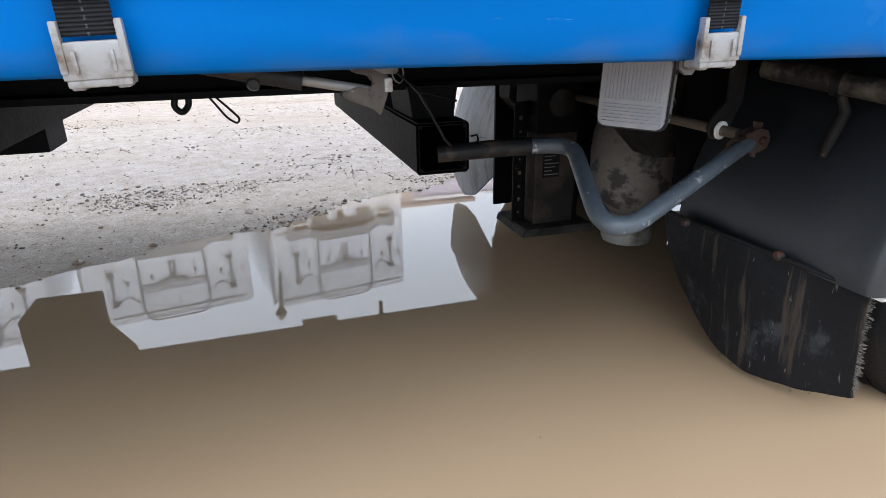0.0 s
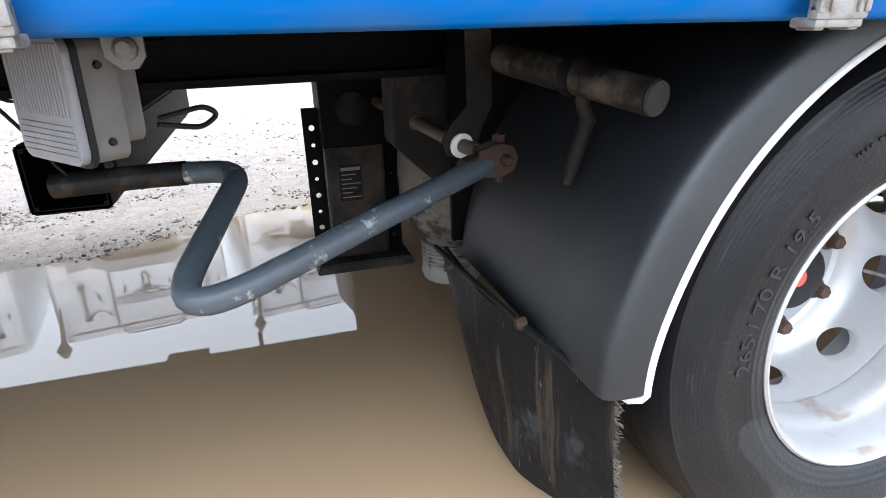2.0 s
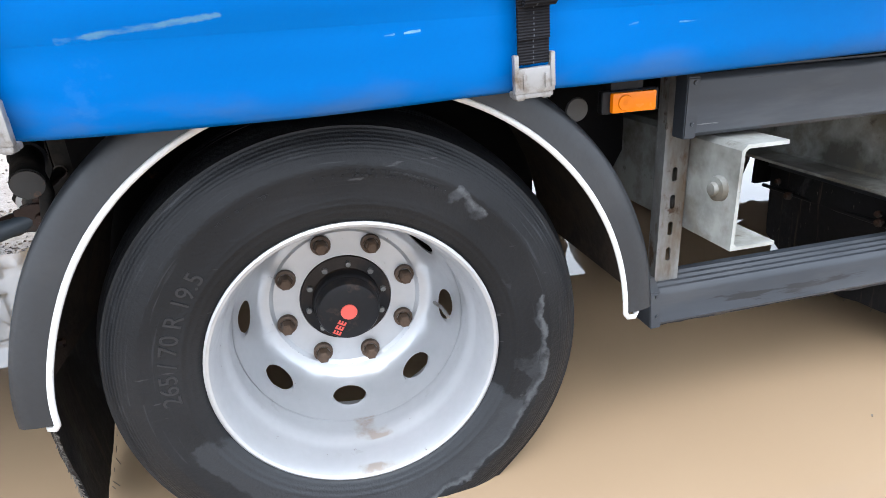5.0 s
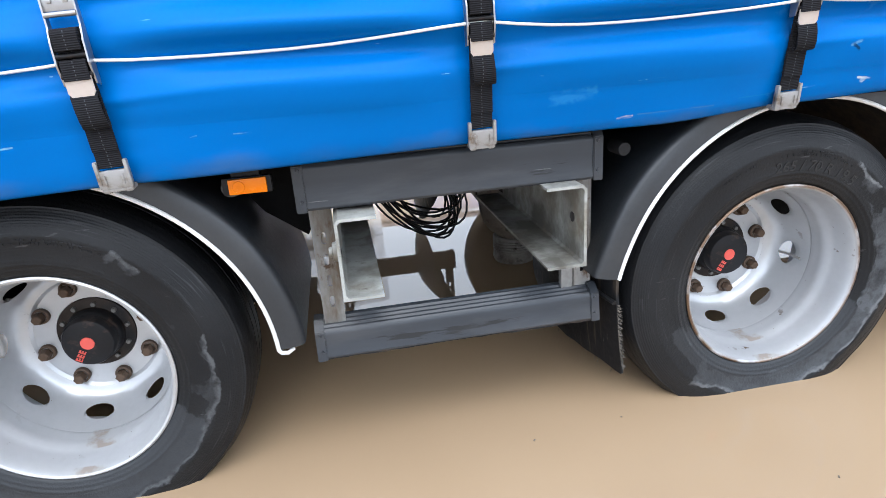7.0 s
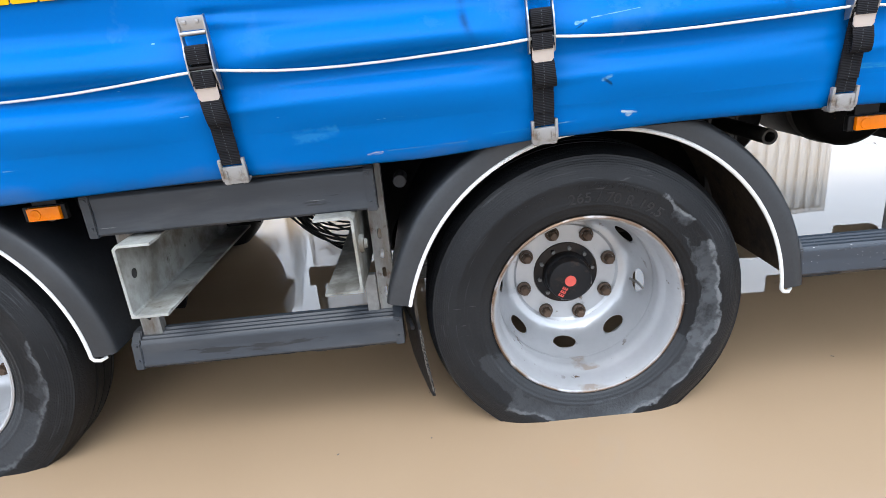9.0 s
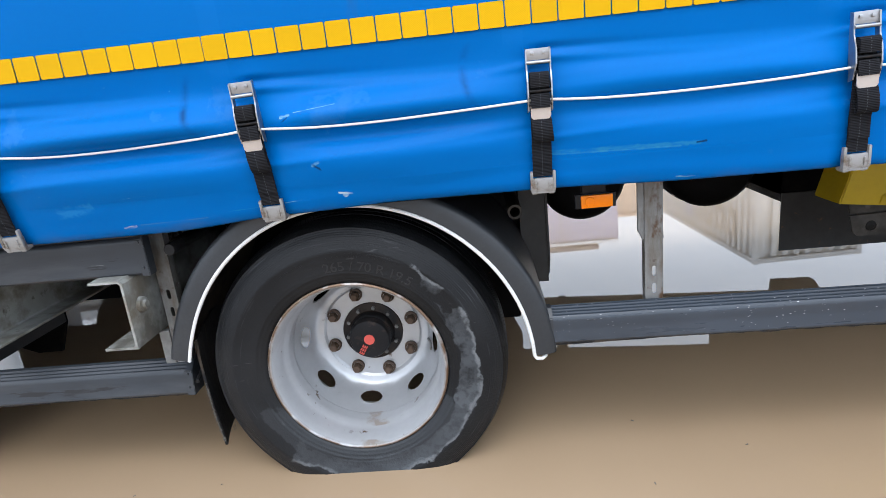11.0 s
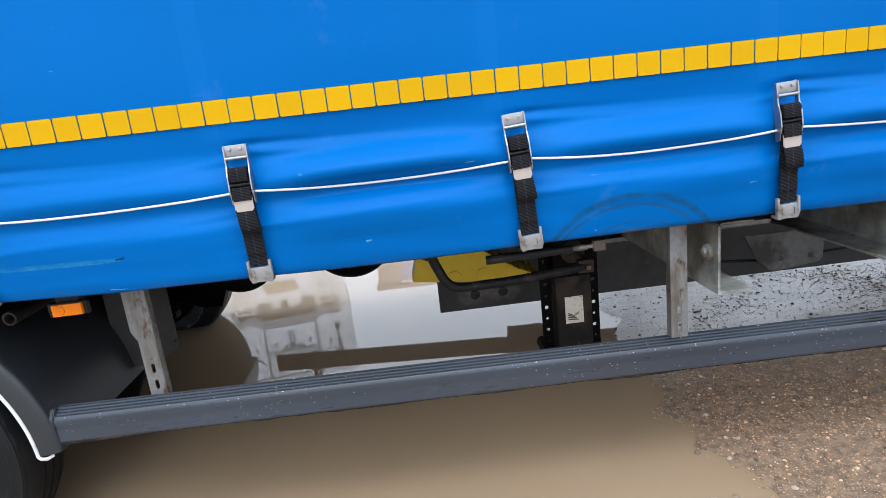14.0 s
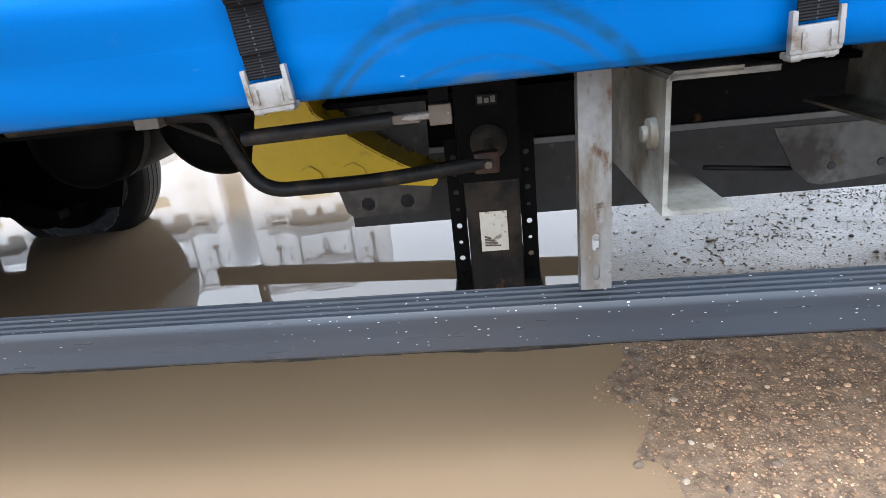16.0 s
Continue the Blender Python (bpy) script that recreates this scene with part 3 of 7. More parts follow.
# ---- shape helpers ----
def part(name, bm, material, parent=None, label="", at=None, smooth=None):
    """Links a bmesh (or a shared mesh) as one object under its parent."""
    if isinstance(bm, bpy.types.Mesh):
        me = bm
    else:
        me = bpy.data.meshes.new(name)
        bmesh.ops.recalc_face_normals(bm, faces=bm.faces)
        bm.to_mesh(me)
        bm.free()
        for mm in (material if isinstance(material, (list, tuple)) else [material]):
            me.materials.append(mm)
        if smooth is not None:
            for p in me.polygons:
                p.use_smooth = True
            me.set_sharp_from_angle(angle=radians(smooth))
    ob = new(name, me)
    if at is not None:
        ob.matrix_basis = at if isinstance(at, Matrix) else Matrix.Translation(at)
    if parent is not None:
        ob.parent = parent
    if label:
        tagged(ob, label)
    return ob


def add_box(bm, lo, hi, bevel=0.0, turn=None, index=0):
    c = [(a + b) / 2 for a, b in zip(lo, hi)]
    s = [b - a for a, b in zip(lo, hi)]
    res = bmesh.ops.create_cube(bm, size=1)
    vs = res["verts"]
    for v in vs:
        v.co = Vector((v.co.x * s[0], v.co.y * s[1], v.co.z * s[2]))
    if bevel:
        es = list({e for v in vs for e in v.link_edges})
        out = bmesh.ops.bevel(bm, geom=es, offset=bevel, segments=2, affect="EDGES", profile=0.6)
        vs = list({v for f in out["faces"] for v in f.verts} | {v for v in vs if v.is_valid})
    m = Matrix.Translation(c) @ (turn.to_4x4() if turn else Matrix.Identity(4))
    for v in vs:
        v.co = m @ v.co
    if index:
        for f in {f for v in vs for f in v.link_faces}:
            f.material_index = index
    return vs


def box(lo, hi, bevel=0.0, turn=None):
    bm = bmesh.new()
    add_box(bm, lo, hi, bevel, turn)
    return bm


def add_tube(bm, pts, r, seg=12, cap=True, taper=None):
    """A round tube along a chain of points."""
    pts = [Vector(p) for p in pts]
    rings, side = [], None
    for i, p in enumerate(pts):
        d = (pts[min(i + 1, len(pts) - 1)] - pts[max(i - 1, 0)]).normalized()
        if side is None:
            side = d.orthogonal().normalized()
        side = (side - d * side.dot(d)).normalized()
        up = d.cross(side)
        rr = r if taper is None else taper[i]
        rings.append([bm.verts.new(p + rr * (math.cos(a) * side + math.sin(a) * up)) for a in (2 * math.pi * k / seg for k in range(seg))])
    for a, b in zip(rings, rings[1:]):
        for k in range(seg):
            bm.faces.new((a[k], a[(k + 1) % seg], b[(k + 1) % seg], b[k]))
    if cap:
        bm.faces.new(rings[0][::-1])
        bm.faces.new(rings[-1])


def tube(pts, r, seg=12, taper=None):
    bm = bmesh.new()
    add_tube(bm, pts, r, seg, True, taper)
    return bm


def rounded(pts, radius=0.05, steps=6):
    """The chain of points with its corners rounded off."""
    pts = [Vector(p) for p in pts]
    out = [pts[0]]
    for a, b, c in zip(pts, pts[1:], pts[2:]):
        u, v = (a - b), (c - b)
        k = min(radius, u.length * 0.45, v.length * 0.45)
        p, q = b + u.normalized() * k, b + v.normalized() * k
        for i in range(steps + 1):
            t = i / steps
            out.append(p * (1 - t) ** 2 + b * 2 * t * (1 - t) + q * t * t)
    out.append(pts[-1])
    return out


def lathe(profile, seg=64, center=(0, 0, 0), axis="y", arc=None, closed=False):
    """Turns (radius, along) rows round an axis; arc: from and to degrees."""
    bm = bmesh.new()
    full = arc is None
    a0, a1 = (0, 360) if full else arc
    n = seg if full else seg + 1
    rings = []
    for k in range(n):
        a = radians(a0 + (a1 - a0) * k / seg)
        c, s = math.cos(a), math.sin(a)
        ring = []
        for r, h in profile:
            p = (r * c, h, r * s) if axis == "y" else (r * c, r * s, h) if axis == "z" else (h, r * c, r * s)
            ring.append(bm.verts.new(Vector(p) + Vector(center)))
        rings.append(ring)
    m = len(profile)
    for k in range(seg if full else seg):
        a, b = rings[k], rings[(k + 1) % n]
        for j in range(m if closed else m - 1):
            bm.faces.new((a[j], a[(j + 1) % m], b[(j + 1) % m], b[j]))
    if closed and not full:
        bm.faces.new(rings[0])
        bm.faces.new(rings[-1])
    bmesh.ops.remove_doubles(bm, verts=bm.verts, dist=1e-6)
    return bm


def prism(poly, lo, hi, axis="y", bevel=0.0):
    """A polygon drawn out along an axis; the polygon's two numbers are the other two axes in order."""
    bm = bmesh.new()

    def at(p, h):
        return (p[0], h, p[1]) if axis == "y" else (h, p[0], p[1]) if axis == "x" else (p[0], p[1], h)
    a = [bm.verts.new(at(p, lo)) for p in poly]
    b = [bm.verts.new(at(p, hi)) for p in poly]
    bm.faces.new(a)
    bm.faces.new(b[::-1])
    for i in range(len(poly)):
        j = (i + 1) % len(poly)
        bm.faces.new((a[i], a[j], b[j], b[i]))
    bmesh.ops.recalc_face_normals(bm, faces=bm.faces)
    if bevel:
        bmesh.ops.bevel(bm, geom=list(bm.edges), offset=bevel, segments=2, affect="EDGES")
    return bm


def add_plate_with_slots(bm, x0, x1, z0, z1, slots, y0, y1, seg=12):
    """An upright plate across y with round-ended slots (x, z, half width, half height) right through it, stacked by height."""
    cuts = sorted(slots, key=lambda s: s[1])
    edges = [z0] + [(a[1] + b[1]) / 2 for a, b in zip(cuts, cuts[1:])] + [z1]
    for (sx, sz, hw, hh), lo, hi in zip(cuts, edges, edges[1:]):
        inner, outer = [], []
        for k in range(seg * 2):
            a = 2 * math.pi * k / (seg * 2)
            c, s = math.cos(a), math.sin(a)
            if hh >= hw:
                inner.append((sx + hw * c, sz + hw * s + (hh - hw) * (1 if s > 0 else -1 if s < 0 else 0)))
            else:
                inner.append((sx + hh * c + (hw - hh) * (1 if c > 1e-6 else -1 if c < -1e-6 else 0), sz + hh * s))
            k2 = 1 / max(abs(c), abs(s))
            u, w = c * k2, s * k2
            outer.append((sx + u * ((x1 - sx) if u > 0 else (sx - x0)), sz + w * ((hi - sz) if w > 0 else (sz - lo))))
        n = len(inner)
        v = [[bm.verts.new((p[0], y, p[1])) for p in ring] for y in (y0, y1) for ring in (inner, outer)]
        for i in range(n):
            j = (i + 1) % n
            bm.faces.new((v[0][i], v[0][j], v[1][j], v[1][i]))
            bm.faces.new((v[2][j], v[2][i], v[3][i], v[3][j]))
            bm.faces.new((v[0][j], v[0][i], v[2][i], v[2][j]))
            bm.faces.new((v[1][i], v[1][j], v[3][j], v[3][i]))
    bmesh.ops.remove_doubles(bm, verts=bm.verts, dist=1e-6)


def thing(name, label, category, at=(0, 0, 0), group="", kind=""):
    ob = new(name)
    ob.location = at
    ob.empty_display_size = 0.2
    return tagged(ob, label, category, group, kind)


# ---- ground and water ----
def shore(x, y):
    """Metres of land outside the puddle: above zero on land."""
    wob = 0.13 * noise.noise((x * 1.7, y * 1.7, 3.1)) + 0.07 * noise.noise((x * 6, y * 6, 7.7)) + 0.03 * noise.noise((x * 17, y * 17, 1.7))
    right = x - (4.36 + 0.22 * max(0, min(1.5, y - 1.1)) - 0.45 * min(1.6, max(0, -y - 0.1)))
    far = (y - (1.60 + 0.50 * (x + 2.5))) / 1.12
    if x > 1.5:
        far = y - (4.0 + 0.2 * (x - 1.5))
    left = -6.5 - x
    near = -5.0 - y
    return max(right, far, left, near) + wob


def ground_height(x, y):
    d = shore(x, y)
    rough = 0.004 * noise.noise((x * 9, y * 9, 0.5)) + 0.003 * noise.noise((x * 23, y * 23, 4.5))
    if d < 0:
        return max(-0.13, d * 0.16) + rough * 0.5
    return min(0.05, 0.022 * d) + rough * min(1, 0.25 + d * 2)


def spaced(lo, hi, step, far, grow=1.35):
    out = [lo + i * step for i in range(int((hi - lo) / step) + 1)]
    k, a = step, out[-1]
    while a < far:
        k *= grow
        a += k
        out.append(a)
    k, a = step, out[0]
    while a > -far:
        k *= grow
        a -= k
        out.insert(0, a)
    return out


gx, gy = spaced(-5.0, 7.5, 0.06, 900), spaced(-2.0, 6.5, 0.06, 900)
gv = [(x, y, ground_height(x, y)) for y in gy for x in gx]
nx = len(gx)
gf = [(j * nx + i, j * nx + i + 1, (j + 1) * nx + i + 1, (j + 1) * nx + i) for j in range(len(gy) - 1) for i in range(nx - 1)]
gm = bpy.data.meshes.new("ground")
gm.from_pydata(gv, [], gf)
gm.materials.append(GROUND)
for p in gm.polygons:
    p.use_smooth = True
ground = tagged(new("ground", gm), "wet pale sandy gravel yard round the puddle", "ground", kind="structure")

wb = bmesh.new()
bmesh.ops.create_grid(wb, x_segments=8, y_segments=8, size=1)
for v in wb.verts:
    v.co = Vector((-2 + 9.5 * v.co.x, 1 + 8 * v.co.y, 0))
water = tagged(part("water", wb, WATER), "still brown muddy puddle water under the trailer", "puddle", kind="structure")

# ---- the semi trailer ----
trailer = thing("semi_trailer", "blue curtain-side semi-trailer standing in a muddy puddle", "semi-trailer")
HEM, FAR_SIDE, X_BACK, X_FRONT = 0.80, 2.45, -5.4, 8.2
AXLES, HUB_Z = (0.004, 1.834), 0.331
STRAPS = (-3.16, -2.466, -1.774, -1.08, -0.395, 0.288, 1.008, 1.715, 2.382, 3.082, 3.766, 4.430, 5.12, 5.81, 6.50)


def hem_drop(x):
    """The hem's own height along the trailer against its mean."""
    rows = ((-9, -0.003), (-1.5, -0.003), (-0.7, -0.011), (-0.05, -0.019), (0.3, -0.011), (1.0, -0.006), (1.4, -0.003), (1.75, 0.015), (2.05, 0.025), (2.4, 0.023), (2.75, 0.016), (3.4, 0.011), (4.2, 0.013), (9, 0.013))
    for (a, p), (b, q) in zip(rows, rows[1:]):
        if a <= x < b:
            t = (x - a) / (b - a)
            return p + (q - p) * t * t * (3 - 2 * t)
    return 0.0


def tuck(x):
    """How far the hem is pulled in under the load bed."""
    rows = ((-9, 0.006), (-0.6, 0.006), (0.3, 0.013), (1.0, 0.043), (1.7, 0.034), (2.4, 0.020), (3.1, 0.002), (9, 0.003))
    for (a, p), (b, q) in zip(rows, rows[1:]):
        if a <= x < b:
            t = (x - a) / (b - a)
            return p + (q - p) * t * t * (3 - 2 * t)
    return 0.0


def curtain_offset(x, z):
    """How far the curtain stands in (+) or out (-) from its flat plane."""
    return curtain_folds(x, z) + tuck(x) * max(0.0, min(1.0, (1.06 - z) / 0.26))


FOLDS = ((0.78, -0.004), (0.88, -0.018), (0.925, -0.029), (0.953, -0.031), (0.975, -0.020), (1.000, -0.003), (1.022, -0.008), (1.045, -0.026), (1.062, -0.029), (1.085, -0.015), (1.112, 0.007), (1.140, 0.014), (1.20, 0.006), (1.32, 0.0))


def fold_line(z):
    """The curtain's own section: two soft shoulders that catch the sky, with short returns under them."""
    if not FOLDS[0][0] < z < FOLDS[-1][0]:
        return FOLDS[0][1] if z <= FOLDS[0][0] else 0.0
    for k in range(len(FOLDS) - 1):
        (a, p), (b, q) = FOLDS[k], FOLDS[k + 1]
        if z <= b:
            before, after = FOLDS[max(0, k - 1)], FOLDS[min(len(FOLDS) - 1, k + 2)]
            m0, m1 = (q - before[1]) / (b - before[0]), (after[1] - p) / (after[0] - a)
            t, h = (z - a) / (b - a), b - a
            return (2 * t ** 3 - 3 * t * t + 1) * p + (t ** 3 - 2 * t * t + t) * h * m0 + (3 * t * t - 2 * t ** 3) * q + (t ** 3 - t * t) * h * m1
    return 0.0


def curtain_folds(x, z):
    near = min(abs(x - s) for s in STRAPS)
    amp = 1.08 + 0.75 * noise.noise((x * 1.1, 0.0, 2.0)) + 0.25 * min(1, near / 0.30)
    amp *= 0.42 + 0.58 * min(1, near / 0.15)
    amp *= 1.0 - 0.5 * math.exp(-((x - 2.75) / 0.42) ** 2)
    zz = z - 0.012 * noise.noise((x * 1.3, 5.0, 0.0)) + (0.010 * math.exp(-(near / 0.12) ** 2) if z > 1.0 else 0.0)
    y = amp * fold_line(zz)
    y += 0.006 * math.exp(-(near / 0.035) ** 2) * max(0.0, min(1.0, (1.16 - z) / 0.03))
    y += 0.0003 if abs(z - 0.893) < 0.0012 else 0.0
    y += 0.010 * math.exp(-(z - HEM) / 0.012)
    y += 0.004 * noise.noise((x * 2.2, z * 3.5, 1.0)) + 0.010 * noise.noise((x * 0.55, z * 0.8, 6.0)) * min(1, max(0, (z - 1.1) * 2))
    # creases that start at the buckles and fade along the sheet
    past = min((x - s for s in STRAPS if x >= s), default=9)
    ahead = min((s - x for s in STRAPS if x <= s), default=9)
    fade, fade2 = math.exp(-past / 0.17), math.exp(-ahead / 0.12)
    y -= 0.0085 * fade * math.exp(-((z - (1.128 - 0.05 * past)) / 0.009) ** 2) + 0.005 * fade2 * math.exp(-((z - (1.115 - 0.10 * ahead)) / 0.009) ** 2)
    y += 0.008 * fade * math.exp(-((z - (1.148 - 0.03 * past)) / 0.008) ** 2)
    if z < 1.185:
        y += 0.0022 * math.exp(-past / 0.06) * noise.noise((x * 9.0, z * 45.0, 8.0)) + 0.0018 * math.exp(-ahead / 0.05) * noise.noise((x * 9.0, z * 45.0, 4.0))
    y -= 0.005 * fade * math.exp(-((z - (0.945 + 0.05 * past)) / 0.009) ** 2) - 0.004 * fade2 * math.exp(-((z - (0.975 - 0.08 * ahead)) / 0.009) ** 2)
    y += 0.0016 * noise.noise((x * 4.0, z * 26.0, 3.0)) * min(1, max(0, (1.2 - z) * 6))
    # upright posts press faintly through the sheet
    post = abs(((x - 0.95) % 1.36) - 0.68)
    y -= 0.003 * math.exp(-((post) / 0.03) ** 2) * min(1, max(0, (z - 1.12) * 8))
    return y


def make_curtain():
    xs = [X_BACK + 0.4 + i * 0.02 for i in range(int((X_FRONT - X_BACK - 0.8) / 0.02) + 1)]
    zs = [HEM + i * 0.0043 for i in range(88)]
    zs += [0.8912, 0.8930, 0.8948]
    zs += [1.18 + i * 0.03 for i in range(8)] + [1.42 + i * 0.1 for i in range(25)]
    zs = sorted(z for z in zs)
    verts = [(x, curtain_offset(x, z), z + hem_drop(x) * max(0.0, min(1.0, (0.89 - z) / 0.09)) + (0.003 * noise.noise((x * 1.3, 0, 11)) if z < 0.81 else 0)) for z in zs for x in xs]
    n = len(xs)
    faces = [(j * n + i, j * n + i + 1, (j + 1) * n + i + 1, (j + 1) * n + i) for j in range(len(zs) - 1) for i in range(n - 1)]
    me = bpy.data.meshes.new("curtain")
    me.from_pydata(verts, [], faces)
    me.materials.append(TARP)
    for p in me.polygons:
        p.use_smooth = True
    ob = part("curtain", me, TARP, trailer, "blue PVC curtain with scuffs and soft horizontal folds")
    so = ob.modifiers.new("thickness", "SOLIDIFY")
    so.thickness, so.offset = 0.002, 0
    return ob


curtain = make_curtain()
part("far_curtain", prism([(X_BACK + 0.4, 3.9), (X_BACK + 0.4, 0.748), (2.20, 0.748), (2.38, 0.779), (2.47, 0.783), (2.48, 0.768), (2.53, 0.770), (2.54, 0.786), (2.65, 0.790), (3.10, 0.815), (3.65, 0.842), (3.69, 0.842), (3.69, 0.72), (4.2, 0.72), (4.4, 0.748), (X_FRONT - 0.4, 0.748), (X_FRONT - 0.4, 3.9)], FAR_SIDE, FAR_SIDE + 0.01, "y"), TARP, trailer)
part("roof", box((X_BACK + 0.4, 0.0, 3.9), (X_FRONT - 0.4, FAR_SIDE, 3.95), 0.01), WHITE_TRUCK, trailer)
part("rear_door", box((X_BACK + 0.36, 0.0, 0.8), (X_BACK + 0.4, FAR_SIDE, 3.95), 0.005), WHITE_TRUCK, trailer)
part("front_wall", box((X_FRONT - 0.4, 0.0, 0.8), (X_FRONT - 0.36, FAR_SIDE, 3.95), 0.005), WHITE_TRUCK, trailer)
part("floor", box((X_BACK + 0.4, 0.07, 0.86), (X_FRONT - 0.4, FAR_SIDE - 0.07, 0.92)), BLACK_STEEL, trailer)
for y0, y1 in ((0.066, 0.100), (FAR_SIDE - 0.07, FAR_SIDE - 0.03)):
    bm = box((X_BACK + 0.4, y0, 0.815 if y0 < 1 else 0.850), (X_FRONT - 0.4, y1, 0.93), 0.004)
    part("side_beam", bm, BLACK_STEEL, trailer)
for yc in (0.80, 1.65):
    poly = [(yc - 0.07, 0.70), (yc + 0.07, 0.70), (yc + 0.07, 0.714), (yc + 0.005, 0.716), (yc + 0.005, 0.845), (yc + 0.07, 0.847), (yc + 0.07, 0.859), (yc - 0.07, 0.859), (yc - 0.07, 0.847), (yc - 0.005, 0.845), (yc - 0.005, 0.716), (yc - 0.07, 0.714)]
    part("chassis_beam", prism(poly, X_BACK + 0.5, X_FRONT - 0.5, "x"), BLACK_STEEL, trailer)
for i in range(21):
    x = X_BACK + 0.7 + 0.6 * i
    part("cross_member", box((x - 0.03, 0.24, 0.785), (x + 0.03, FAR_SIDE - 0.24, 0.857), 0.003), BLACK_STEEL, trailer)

# the reflective yellow tape, tile by tile
tile_mesh = None
for i in range(130):
    x = -0.9 + 0.058 * i
    if tile_mesh is None:
        bm = box((-0.0275, -0.0014, -0.0275), (0.0275, 0.0006, 0.0275))
        bmesh.ops.bevel(bm, geom=[e for e in bm.edges if abs(e.verts[0].co.y - e.verts[1].co.y) > 0.001], offset=0.0018, segments=2, affect="EDGES")
        t0 = part("reflective_tile", bm, TAPE, curtain, at=(x, curtain_offset(x, 1.228) - 0.004, 1.228))
        tile_mesh = t0.data
    else:
        part("reflective_tile", tile_mesh, TAPE, curtain, at=(x, curtain_offset(x, 1.228) - 0.004, 1.228))

# straps with buckle and hook
STRAP_MESHES = {}


def slip(x):
    """How much lower the buckles sit towards the rear."""
    return 0.018 * max(0.0, min(1.0, (0.95 - x) / 0.6))


def make_strap(x, lean):
    """One tensioning strap: hook on the hem, webbing, loose tail, over-centre buckle."""
    def shared(key, build, material, parent, at=None, label="", smooth=None):
        if key in STRAP_MESHES:
            return part(key, STRAP_MESHES[key], material, parent, label, at)
        ob = part(key, build(), material, parent, label, at, smooth)
        STRAP_MESHES[key] = ob.data
        return ob

    def webbing():
        bm = bmesh.new()
        rows = [(-0.012, 0.838), (-0.0135, 0.87), (-0.014, 0.91), (-0.017, 0.95), (-0.020, 0.99), (-0.021, 1.03), (-0.019, 1.078)]
        for w, dy, r in ((0.0225, 0.0, rows), (0.0225, -0.0035, rows[1:5])):
            a = [[bm.verts.new((s * w, y + dy + d, z)) for s in (-1, 1)] for y, z in r for d in (0, 0.0028)]
            for k in range(0, len(a) - 2, 2):
                f0, b0, f1, b1 = a[k], a[k + 1], a[k + 2], a[k + 3]
                bm.faces.new((f0[0], f0[1], f1[1], f1[0]))
                bm.faces.new((b0[0], b0[1], b1[1], b1[0]))
                bm.faces.new((f0[0], b0[0], b1[0], f1[0]))
                bm.faces.new((f0[1], b0[1], b1[1], f1[1]))
        return bm

    def tail():
        bm = bmesh.new()
        pts = [(-0.022, 0.996), (-0.034, 0.985), (-0.038, 0.965), (-0.038, 0.945), (-0.034, 0.932), (-0.027, 0.928), (-0.024, 0.936), (-0.0225, 0.96)]
        a = [[bm.verts.new((s * 0.0225 + 0.004 * (0.99 - z) / 0.05, y + d, z)) for s in (-1, 1)] for y, z in pts for d in (0, 0.0025)]
        for k in range(0, len(a) - 2, 2):
            f0, b0, f1, b1 = a[k], a[k + 1], a[k + 2], a[k + 3]
            bm.faces.new((f0[0], f0[1], f1[1], f1[0]))
            bm.faces.new((b0[0], b0[1], b1[1], b1[0]))
            bm.faces.new((f0[0], b0[0], b1[0], f1[0]))
            bm.faces.new((f0[1], b0[1], b1[1], f1[1]))
        return bm

    def hook():
        bm = bmesh.new()
        add_box(bm, (-0.030, -0.016, 0.800), (0.030, -0.004, 0.834), 0.003)
        for s in (-1, 1):
            add_box(bm, (s * 0.0265 - 0.0035, -0.018, 0.806), (s * 0.0265 + 0.0035, -0.006, 0.852), 0.0022)
            add_box(bm, (s * 0.016 - 0.002, -0.019, 0.806), (s * 0.016 + 0.002, -0.015, 0.826), 0.0015)
        add_box(bm, (-0.028, -0.014, 0.793), (0.028, 0.016, 0.802), 0.003)
        for s in (-0.020, 0.019):
            add_box(bm, (s - 0.006, -0.012, 0.791), (s + 0.006, 0.010, 0.796), 0.002)
        return bm

    def side_rail(s):
        def go():
            poly = [(-0.010, 1.0), (-0.026, 1.005), (-0.034, 1.04), (-0.030, 1.075), (-0.020, 1.10), (-0.016, 1.147), (-0.004, 1.150), (-0.004, 1.09)]
            return prism(poly, s * 0.0265 - 0.0016, s * 0.0265 + 0.0016, "x")
        return go

    def top_plate():
        bm = bmesh.new()
        add_box(bm, (-0.0265, -0.014, 1.122), (0.0265, -0.010, 1.149), 0.0015)
        for s in (-1, 1):
            add_box(bm, (s * 0.013 - 0.004, -0.018, 1.134), (s * 0.013 + 0.004, -0.013, 1.142), 0.0018)
        return bm

    def bar():
        return tube([(-0.026, 0, 0), (0.026, 0, 0)], 0.0045, 10)

    def wraps():
        bm = bmesh.new()
        add_tube(bm, [(-0.0215, -0.024, 1.083), (0.0215, -0.024, 1.083)], 0.013, 12)
        add_box(bm, (-0.0215, -0.037, 1.060), (0.0215, -0.030, 1.088), 0.003)
        add_box(bm, (-0.0215, -0.036, 1.012), (0.0215, -0.031, 1.046), 0.0015, Euler((radians(-6), 0, 0)).to_matrix())
        return bm

    def tongue():
        poly = [(-0.0225, 1.018), (-0.0225, 0.992), (-0.017, 0.984), (-0.008, 0.981), (0.008, 0.981), (0.017, 0.984), (0.0225, 0.992), (0.0225, 1.018)]
        return prism(poly, -0.0335, -0.0305, "y")

